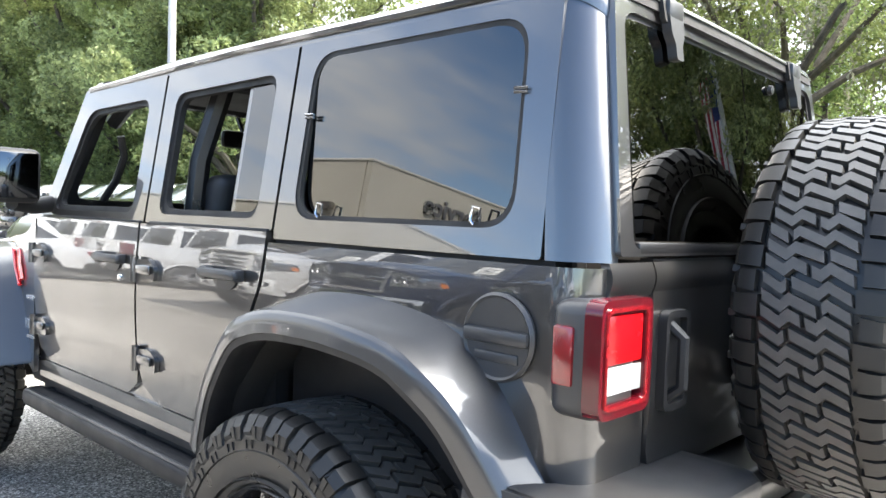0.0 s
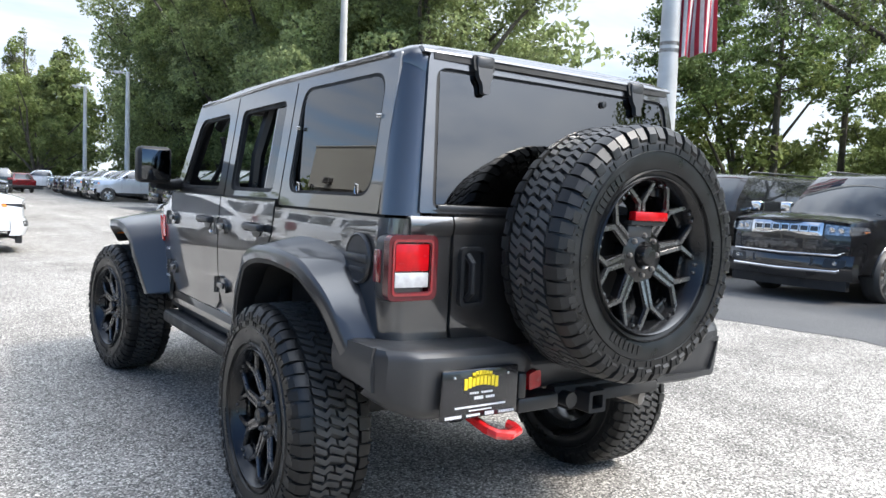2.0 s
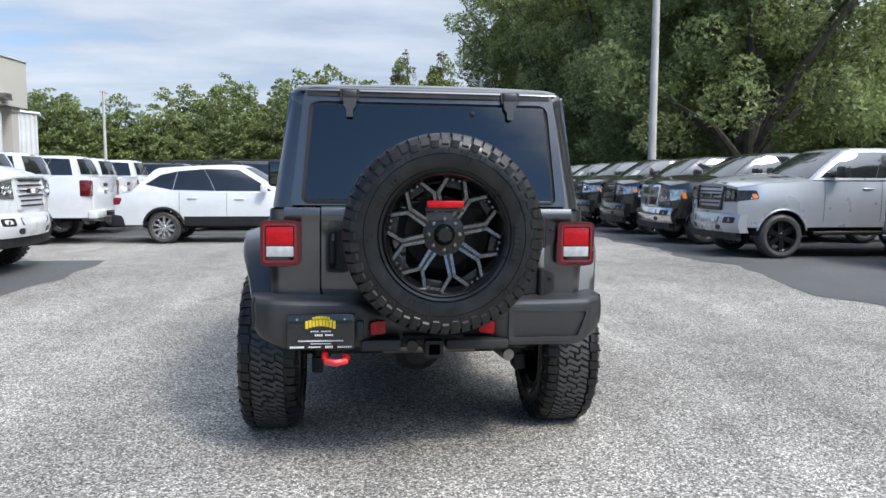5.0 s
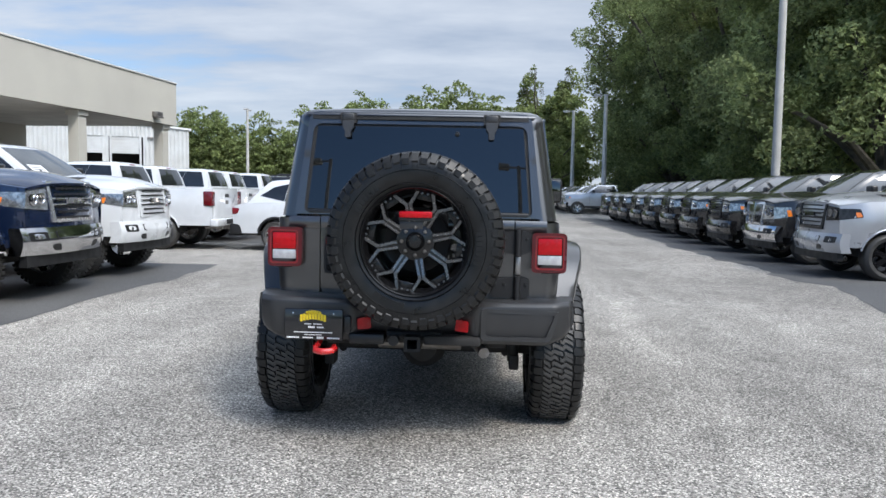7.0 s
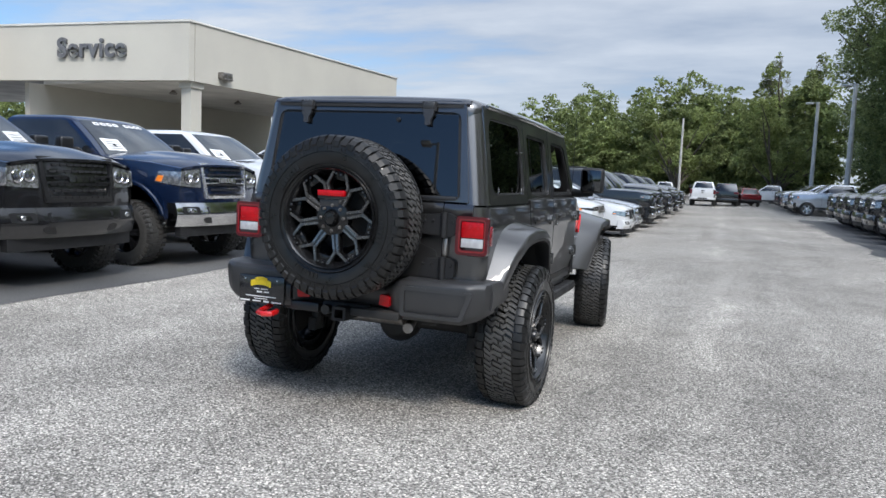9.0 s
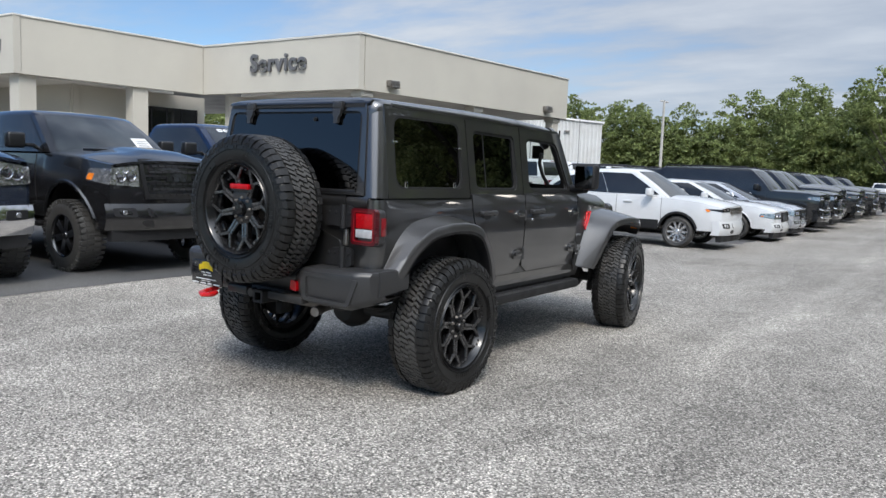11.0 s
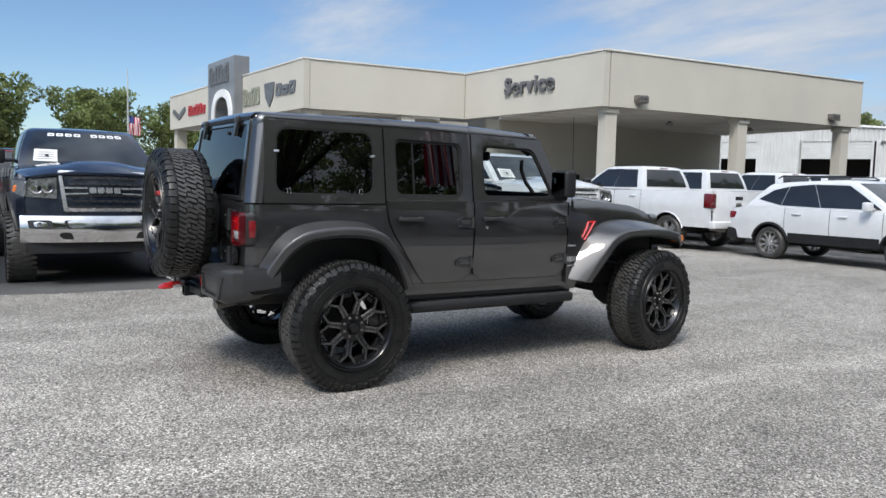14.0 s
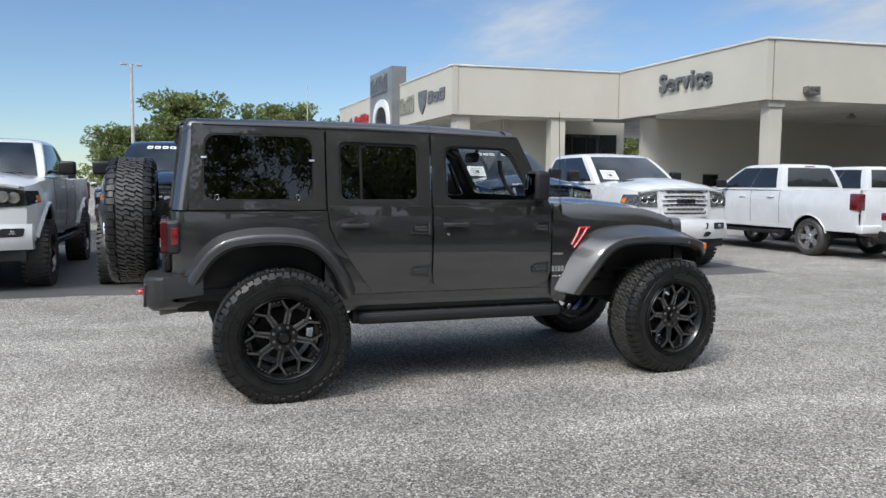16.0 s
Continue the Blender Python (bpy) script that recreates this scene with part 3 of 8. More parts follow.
def block_sign(name, x0, x1, z0, z1, material, strokes, label, slant=0.0, front=10.93):
    """Lettering that stands as plain raised strokes of its size: an outline of each letter's block with an open middle."""
    bm = BM()
    w = (x1 - x0) / strokes
    for k in range(strokes):
        xa, xb = x0 + (k + 0.06) * w, x0 + (k + 0.90) * w
        top = z1 - (0.20 if k % 3 == 1 else 0.0) * (z1 - z0)
        t = 0.24 * w
        o = rpoly([(xa, z0), (xb, z0), (xb + slant, top), (xa + slant, top)], 0.12 * w, 2)
        i_ = rpoly([(xa + t, z0 + t), (xb - t, z0 + t), (xb - t + slant, top - t), (xa + t + slant, top - t)], 0.06 * w, 2)
        ring(bm, o, i_, lambda a, b: Vector((a, front, b)), (0, 0.067, 0))
    return part(name, bm, material, showroom, label)


block_sign("tower_sign", -41.75, -38.1, 7.15, 8.25, SIGNGREY, 6, "dark grey raised sign blocks", front=10.43)
block_sign("wall_sign", -37.05, -34.4, 5.6, 6.55, shade("olive_sign", (0.25, 0.26, 0.20), 0.4, scale=4), 4, "olive grey raised sign blocks")
block_sign("wall_sign", -32.2, -29.55, 5.82, 6.45, SIGNGREY, 3, "dark grey raised sign blocks", 0.1)
bm = BM()
slab(bm, rpoly([(-33.55, 5.85), (-33.0, 5.3), (-32.45, 5.85), (-32.3, 6.6), (-33.7, 6.6)], 0.1, 3), lambda a, b: Vector((a, 10.93, b)), (0, 0.067, 0))
part("shield_sign", bm, SIGNGREY, showroom, "dark grey shield-shaped emblem")
block_sign("wall_sign", -48.1, -44.2, 5.7, 6.4, SIGNRED, 5, "red raised sign blocks", 0.12)
bm = BM()
slab(bm, rpoly([(-52.0, 6.15), (-50.35, 5.55), (-48.7, 6.15), (-48.9, 6.45), (-50.35, 5.95), (-51.8, 6.45)], 0.12, 3), lambda a, b: Vector((a, 10.93, b)), (0, 0.067, 0))
part("wall_sign", bm, SIGNGREY, showroom, "silver winged sign shape")

# the word on the service canopy
fc = bpy.data.curves.new("service_sign", "FONT")
fc.body, fc.size, fc.extrude, fc.offset, fc.space_character = "Service", 1.16, 0.06, 0.030, 1.08
word = new("service_sign", fc)
word.parent, word["label"] = building, "dark grey raised letters reading Service"
word.matrix_basis = pose(-25.16, 19.40, 5.97, 90, 0, 8)
fc.materials.append(SIGNGREY)

# white ribbed workshop behind: a wide end wall under a low gable, with roller doors
shop = thing("workshop", "white ribbed metal workshop with half-open roller doors", "building", pose(-31.5, 76.3, 0, 0, 0, 27))
SHOP_DOORS = ((-19.3, -15.7), (-11.4, -8.6), (-7.7, -5.0))
DOOR_TOP = 6.7


def shop_top(x):
    return interp([(-32.0, 7.75), (-25.0, 8.0), (-9.0, 8.25), (0.0, 7.55)], x)


RIB = 0.42
for k in range(72):
    xa = -RIB * (k + 1)
    z0 = DOOR_TOP if any(a - 0.3 < xa < b for a, b in SHOP_DOORS) else 0.0
    bm = BM()
    za, zb = shop_top(xa), shop_top(xa + RIB)
    zm = (za + zb) / 2
    slab(bm, [(xa, 0.0), (xa + 0.17, 0.0), (xa + 0.21, -0.10), (xa + 0.36, -0.10), (xa + 0.40, 0.0), (xa + RIB, 0.0), (xa + RIB, 0.2), (xa, 0.2)], lambda a, b, z0=z0: Vector((a, b, z0)), (0, 0, zm - z0))
    part("wall_panel", bm, CLADDING, shop, smooth=0)
bm = BM()
box(bm, -0.3, -0.003, 0.203, 30.0, 0.0, 7.5)
part("side_wall", bm, CLADDING, shop, smooth=0)
bm = BM()
slab(bm, [(-30.4, shop_top(-30.4)), (-25.0, 8.05), (-9.0, 8.30), (0.25, 7.58), (0.25, 7.78), (-9.0, 8.50), (-25.0, 8.25), (-30.4, shop_top(-30.4) + 0.25)], lambda a, b: Vector((a, -0.25, b)), (0, 31.0, 0))
part("roof", bm, WHITEPANEL, shop, smooth=0)
# black wall added behind the doorways in place of the interior's shade
bm = BM()
box(bm, -30.0, -0.4, 9.0, 9.2, 0.0, 7.6)
part("interior_shade_wall", bm, UNDER, shop, smooth=0)
bm = BM()
box(bm, -4.2, -3.6, -0.28, -0.06, 6.5, 6.75, r=0.03)
part("wall_light", bm, STEEL, shop, "grey metal floodlight")
for a, b in SHOP_DOORS:
    bm = BM()
    box(bm, a, b, 0.10, 0.16, DOOR_TOP - 0.36 * 5, DOOR_TOP)
    rd = part("roller_door", bm, CLADDING, shop, "half-raised white roller door")
    for k in range(5):
        bm = BM()
        box(bm, a, b, 0.06, 0.10, DOOR_TOP - 0.36 * k - 0.345, DOOR_TOP - 0.36 * k, r=0.015, seg=1)
        part("door_slat", bm, CLADDING, rd)
    for d in (a - 0.2, b):
        bm = BM()
        box(bm, d, d + 0.2, -0.10, 0.16, 0.0, DOOR_TOP + 0.15)
        part("door_jamb", bm, CLADDING, shop, smooth=0)


# ---- poles and flags ----
def light_pole(x, y, h, r, material, label, heads, turn=0):
    p = thing("light_pole", label, "light pole", pose(x, y, 0, 0, 0, turn))
    bm = BM()
    tube(bm, [(0, 0, 0), (0, 0, h * 0.5), (0, 0, h)], [r, r * 0.85, r * 0.68], 12)
    part("pole", bm, material, p)
    bm = BM()
    lathe(bm, [(r * 1.9, 0), (r * 1.9, 0.35), (r * 1.6, 0.42), (r * 0.9, 0.42)], 14, Matrix.Rotation(radians(-90), 4, "Y"))
    part("base", bm, CONCRETE, p)
    for k in range(heads):
        s = 1 if k % 2 == 0 else -1
        bm = BM()
        box(bm, -0.03, 0.03, min(0, s * 0.5), max(0, s * 0.5), h - 0.10, h - 0.04)
        arm = part("arm", bm, GALV, p)
        bm = BM()
        box(bm, -0.2, 0.2, min(s * 0.45, s * 1.05), max(s * 0.45, s * 1.05), h - 0.16, h + 0.02, r=0.03)
        part("lamp_head", bm, GALV, arm)
    return p


light_pole(11.5, 24.6, 13.5, 0.17, CONCRETE, "tall pale concrete light pole beside the parked trucks", 2)
light_pole(10.9, 61.3, 9.9, 0.22, GALV, "grey steel light pole at the end of the row", 1, 60)
light_pole(9.4, 71.6, 9.6, 0.20, GALV, "grey steel light pole before the woods", 1, 60)
light_pole(-29.0, 89.0, 11.3, 0.20, CONCRETE, "pale light pole before the far woods", 2)
light_pole(-3.1, 90.0, 9.6, 0.16, CONCRETE, "pale wooden pole before the far woods", 0)
light_pole(21.0, 46.0, 8.5, 0.17, GALV, "grey light pole among the trees", 1, 80)
light_pole(-7.0, -23.5, 10.0, 0.13, GALV, "grey steel light pole behind the wagon", 1, 90)
light_pole(3.6, -24.2, 10.0, 0.13, GALV, "grey steel light pole with twin lamp heads behind the wagon", 2, 90)
light_pole(-79.0, -6.1, 13.6, 0.20, GALV, "grey light pole with twin lamp heads", 2, 20)


def flag(name, x, y, base, h, w, length, top, label, r, turn):
    """A tapered pole and a flag that hangs limp beside it in folds."""
    p = thing(name, label, "flagpole", pose(x, y, 0, 0, 0, turn))
    bm = BM()
    tube(bm, [(0, 0, 0), (0, 0, h * 0.3), (0, 0, h * 0.65), (0, 0, h)], [r, r * 0.84, r * 0.62, r * 0.32], 20)
    part("pole", bm, GALV, p, "pale grey tapered metal pole")
    for hz in (top + 0.1, top - length + 0.25, base + 4.6):
        bm = BM()
        lathe(bm, [(r * 0.9, 0), (r * 0.92, 0.08)], 20, Matrix.Translation((0, 0, hz)) @ Matrix.Rotation(radians(-90), 4, "Y"))
        part("collar", bm, STEEL, p)
    stripes = 13
    for k in range(stripes):
        a, b = k / stripes, (k + 1) / stripes
        blue = k < 6

        def fold(s, v, a=a, b=b):
            f = a + (b - a) * s
            d = r * 0.8 + f * w
            z = top - v * length * (1 - 0.10 * f) - 0.25 * f
            return Vector((d, 0.14 * math.sin(f * 13 + v * 3.0) * (0.3 + v) + 0.05 * math.sin(v * 7 + f * 4), z))
        cut = 0.38 if blue else 0.0
        bm = BM()
        sheet(bm, lambda s, v: fold(s, cut + (1 - cut) * v), 3, 18, (0.003, 0.006, 0))
        part("stripe", bm, FLAGRED if k % 2 == 0 else FLAGWHITE, p)
        if blue:
            bm = BM()
            sheet(bm, lambda s, v: fold(s, cut * v), 3, 8, (0.003, 0.006, 0))
            part("canton", bm, FLAGBLUE, p, "blue star field")
    return p


flag("flagpole", 11.4, 8.4, 0, 22.0, 0.80, 4.1, 8.6, "huge striped flag hanging limp from a pale tapered pole", 0.235, -40)
flag("flagpole", 21.0, -8.6, 0, 16.0, 1.3, 4.6, 9.0, "striped flag hanging limp from a pale pole", 0.16, -60)
flag("flagpole", -75.0, 11.3, 0, 11.9, 1.1, 1.9, 7.4, "far striped flag on a slim pole", 0.12, 60)


# ---- trees and woods ----
RNG = np.random.default_rng(7)


def leaf_mesh(name, centres, normals_up, size, material, parent=None, label="", kind=""):
    """Many small leaf sprays: each a bent quad of two triangles pairs, turned at random."""
    k = len(centres)
    up = RNG.normal(size=(k, 3)) + np.array([0.0, 0.0, 0.85 if normals_up == 1.0 else 0.0])
    up /= np.linalg.norm(up, axis=1)[:, None]
    a = RNG.normal(size=(k, 3))
    a[:, 2] *= normals_up
    a -= up * np.sum(a * up, axis=1)[:, None]
    a /= np.linalg.norm(a, axis=1)[:, None]
    b = np.cross(up, a)
    s = size * RNG.uniform(0.6, 1.4, size=(k, 1))
    c = np.asarray(centres)
    n = np.cross(a, b)
    v = np.stack([c - a * s - b * s * 0.25, c + b * s * 0.55 + n * s * 0.25, c + a * s + b * s * 0.1, c - b * s * 0.55 + n * s * 0.2], axis=1).reshape(-1, 3)
    f = np.arange(4 * k).reshape(-1, 4)
    me = bpy.data.meshes.new(name)
    me.from_pydata(v.tolist(), [], f.tolist())
    me.materials.append(material)
    ob = new(name, me)
    if parent:
        ob.parent = parent
    if label:
        ob["label"] = label
    if kind:
        ob["kind"] = kind
    return ob


def crown_points(blobs, per, hollow=0.55):
    """Points thick near the skin of many lumps, with gaps between them."""
    pts = []
    for x, y, z, r in blobs:
        k = int(per * r * r)
        d = RNG.normal(size=(k, 3))
        d /= np.linalg.norm(d, axis=1)[:, None]
        rad = r * (hollow + (1 - hollow) * RNG.uniform(size=(k, 1)) ** 0.5) * (1 + 0.22 * np.sin(d[:, :1] * 5 + x) * np.cos(d[:, 1:2] * 4 + y))
        q = d * rad * np.array([1, 1, 0.75]) + np.array([x, y, z])
        pts.append(q)
    return np.concatenate(pts)


def tree_oak(name, h, spread, material, size, per, label, lumps=34, moss=False, low=0.32):
    t = thing(name, label, "tree")
    limbs, blobs = [], []
    trunk_r = 0.028 * h + 0.08
    fork = h * low * 0.8
    for k in range(11):
        a = 2 * math.pi * k / 11 + RNG.uniform(-0.3, 0.3)
        reach = spread * RNG.uniform(0.55, 0.95)
        top = h * RNG.uniform(low + 0.15, 0.92)
        pts = [(0, 0, fork * RNG.uniform(0.8, 1.1))]
        for s in (0.33, 0.66, 1.0):
            w = 0.35 * math.sin(5 * s + k)
            pts.append((math.cos(a + w * 0.4) * reach * s, math.sin(a + w * 0.4) * reach * s, fork + (top - fork) * s ** 0.75 + w * 0.5))
        limbs.append(pts)
        for s in (0.55, 0.8, 1.0):
            p = Vector(pts[1]).lerp(Vector(pts[3]), s)
            blobs.append((p.x + RNG.uniform(-1, 1), p.y + RNG.uniform(-1, 1), p.z + RNG.uniform(-0.3, 1.0), spread * RNG.uniform(0.10, 0.24)))
    for k in range(lumps - len(blobs)):
        a, rr = RNG.uniform(0, 6.283), spread * RNG.uniform(0.1, 0.82)
        blobs.append((math.cos(a) * rr, math.sin(a) * rr, h * RNG.uniform(low + 0.02, 0.97), spread * RNG.uniform(0.09, 0.24)))
    bm = BM()
    tube(bm, [(0, 0, -0.1), (0.05, 0.02, 0.4), (0.1, -0.05, fork * 0.5), (0, 0, fork * 1.05)], [trunk_r * 1.5, trunk_r, trunk_r * 0.85, trunk_r * 0.75], 10)
    part("trunk", bm, BARK, t)
    for pts in limbs:
        bm = BM()
        tube(bm, pts, [trunk_r * 0.38, trunk_r * 0.27, trunk_r * 0.16, trunk_r * 0.06], 7)
        part("limb", bm, BARK, t)
    leaf_mesh("crown", crown_points(blobs, per), 1.0, size, material, t)
    if moss:
        m = []
        for x, y, z, r in blobs:
            for j in range(9):
                px, py = x + RNG.uniform(-r, r), y + RNG.uniform(-r, r)
                ln = RNG.uniform(0.5, 2.0)
                for q in range(int(ln * 14)):
                    m.append((px + RNG.normal() * 0.08, py + RNG.normal() * 0.08, z - r * 0.5 - q / 14.0))
        leaf_mesh("hanging_moss", np.array(m), 3.0, 0.085, MOSS, t, "grey strands of hanging moss")
    return t


def tree_pine(name, h, label):
    t = thing(name, label, "tree")
    bm = BM()
    tube(bm, [(0, 0, -0.1), (0.1, 0.05, h * 0.5), (0, 0, h)], [0.012 * h + 0.06, 0.009 * h + 0.03, 0.03], 8)
    part("trunk", bm, BARK, t)
    pts = []
    for k in range(24):
        z = h * (0.45 + 0.55 * k / 24)
        a = k * 2.4
        ln = h * 0.20 * (1.15 - (k / 24) ** 1.5) * RNG.uniform(0.6, 1.15)
        tip = Vector((math.cos(a) * ln, math.sin(a) * ln, z + 0.25 * ln))
        bm = BM()
        tube(bm, [(0, 0, z), tip * 0.6 + Vector((0, 0, z * 0.4)), tip], [0.05, 0.035, 0.012], 5)
        part("branch", bm, BARK, t)
        for s in np.linspace(0.45, 1.0, 4):
            c = np.array([tip.x * s, tip.y * s, z + 0.25 * ln * s])
            pts.append(c + RNG.normal(size=(60, 3)) * np.array([0.42, 0.42, 0.26]))
    leaf_mesh("crown", np.concatenate(pts), 1.0, 0.15, PINELEAF, t)
    return t


def put(proto, places, group):
    """Stand copies of a tree at (x, y, turn, scale)."""
    for k, (x, y, a, s) in enumerate(places):
        m = pose(x, y, 0, 0, 0, a) @ Matrix.Scale(s, 4)
        ob = proto if k == 0 else copy_thing(proto, Matrix())
        ob.matrix_basis = m
        ob["group"] = group


mossy_oak = tree_oak("oak_tree", 15.0, 9.0, OAKLEAF, 0.12, 230, "spreading oak draped with grey hanging moss", 46, True, 0.46)
put(mossy_oak, [(27.5, 9.0, 20, 1.0), (30.0, -8.0, 150, 1.05)], "mossy oaks")
tall_oak = tree_oak("oak_tree", 19.0, 8.0, DARKLEAF, 0.130, 250, "tall dense dark-leaved oak at the edge of the lot", 130, False, 0.12)
tall_oak2 = tree_oak("oak_tree", 17.5, 7.5, OAKLEAF, 0.128, 250, "tall leafy oak at the edge of the lot", 120, False, 0.14)
put(tall_oak, [(19.0, 31.0, 0, 1.0), (20.5, 44.0, 70, 1.05), (20.8, 60.0, 140, 1.15), (21.2, 78.0, 200, 1.35), (23.0, -11.0, 60, 0.78)], "tall oaks")
put(tall_oak2, [(20.5, 38.5, 40, 1.05), (21.0, 52.0, 110, 1.2), (21.0, 69.0, 10, 1.35), (23.6, 90.0, 250, 1.5)], "tall oaks")
bright = tree_oak("leafy_tree", 9.5, 4.6, LIGHTLEAF, 0.17, 240, "young bright green tree", 40, False, 0.12)
put(bright, [(37.5, 34.0, 0, 0.9), (46.0, 20.0, 80, 0.85), (37.0, 24.0, 160, 1.15), (42.0, 5.0, 200, 1.0), (45.0, 16.0, 300, 1.1), (47.0, -6.0, 30, 1.0),
             (7.5, 90.0, 120, 1.35), (-4.0, 98.0, 210, 1.3), (38.0, -18.0, 90, 1.1)], "young trees")
pine = tree_pine("pine_tree", 15.0, "slender pine with a thin open crown")
put(pine, [(31.0, 24.5, 0, 0.85), (35.5, 21.0, 50, 1.0), (41.0, 11.0, 100, 0.9), (44.0, 22.0, 200, 1.05), (50.0, 13.0, 20, 1.1), (52.0, 2.0, 170, 1.0),
           (56.0, 20.0, 240, 1.1), (40.0, 28.0, 300, 1.0)], "pines")
far_tree = tree_oak("leafy_tree", 12.2, 6.6, OAKLEAF, 0.26, 60, "rounded broad tree far beyond the lot", 190, False, 0.10)
put(far_tree, [(-94.0, -1.0, 0, 1.0), (-96.0, -8.5, 90, 0.68), (-95.0, 11.0, 200, 0.95), (-98.0, 22.0, 140, 0.9)], "far trees")
tall_thin = tree_oak("leafy_tree", 21.0, 4.2, LIGHTLEAF, 0.22, 120, "tall thin tree with moss standing above the far woods", 40, True, 0.40)
put(tall_thin, [(9.0, 111.0, 0, 1.0)], "tall thin trees")


def woods(name, line, depth, h, count, size, material, label, thick=1.0):
    """A wall of far trees along a line: each a stack of uneven lumps of leaves on a ragged crown, with an uneven skyline."""
    line = [Vector(p) for p in line]
    pts = []
    for k in range(count):
        f = (k + RNG.uniform()) / count * (len(line) - 1)
        i = min(int(f), len(line) - 2)
        p = line[i].lerp(line[i + 1], f - i)
        away = RNG.uniform() * depth
        d = p.normalized()
        hh = h * (0.74 + 0.30 * noise.noise(Vector((p.x * 0.05, p.y * 0.05, away * 0.1)) * 1.7) + RNG.uniform(-0.14, 0.16)) * (1 + 0.01 * away)
        x, y = p.x + d.x * away, p.y + d.y * away
        wide = RNG.uniform(2.6, 4.6)
        lumps = int(8 + hh * 1.5)
        for j in range(lumps):
            z = hh * (0.06 + 0.94 * ((j + RNG.uniform()) / lumps) ** 0.85)
            reach = wide * math.sqrt(max(0.05, 1 - (z / hh) ** 2.6)) * RNG.uniform(0.3, 1.0)
            a = RNG.uniform(0, 6.283)
            r = RNG.uniform(0.55, 1.45) * (1.15 - 0.45 * z / hh)
            kk = int(34 * r * r * thick / (size / 0.24) ** 2) + 6
            q = RNG.normal(size=(kk, 3))
            q[:, 2] = np.abs(q[:, 2]) * 1.1 - 0.35
            q /= np.linalg.norm(q, axis=1)[:, None]
            pts.append(q * np.array([r * 1.25, r * 1.25, r * 0.8]) * RNG.uniform(0.55, 1.12, size=(kk, 1)) + np.array([x + math.cos(a) * reach, y + math.sin(a) * reach, z - 0.3]))
    return tagged(leaf_mesh(name, np.concatenate(pts), 1.0, size, material), label, "woods", kind="stuff")


woods("far_woods", [(-120, 70), (-85, 105), (-50, 122), (-15, 126), (14, 112)], 10, 16.5, 250, 0.30, OAKLEAF, "far green woods beyond the lot", 1.5)
woods("far_woods", [(-90, 112), (-40, 126), (4, 116)], 4, 10.5, 90, 0.28, LIGHTLEAF, "bright green edge of the far woods", 1.4)
woods("far_woods", [(-22, 122), (-4, 116), (6, 110), (14, 104)], 6, 19.5, 70, 0.30, OAKLEAF, "taller far woods at the end of the lot", 1.5)
woods("near_woods", [(17, 98), (25, 84), (29, 62), (31, 48), (31, 40), (28, 30)], 10, 13.0, 120, 0.25, DARKLEAF, "dark undergrowth and woods behind the row of oaks", 0.9)
woods("far_woods", [(60, 50), (75, 25), (80, -5), (70, -45), (40, -70)], 16, 8.0, 120, 0.30, OAKLEAF, "far woods beyond the road")
woods("far_woods", [(-60, -90), (-115, -60), (-140, -10), (-145, 30), (-130, 60)], 10, 6.0, 60, 0.40, OAKLEAF, "low far trees beyond the lot")
woods("far_woods", [(30, -75), (0, -85), (-50, -90)], 10, 9.0, 60, 0.40, OAKLEAF, "far trees beyond the south of the lot")
bm = BM()
sheet(bm, lambda u, v: Vector((15.5 + 200 * u, -120 + 240 * v, 0.02 + 0.05 * noise.noise(Vector((u * 300, v * 300, 0))))), 40, 40)
tagged(part("grass_verge", bm, GRASS), "rough grass beneath the trees", "grass", kind="structure")


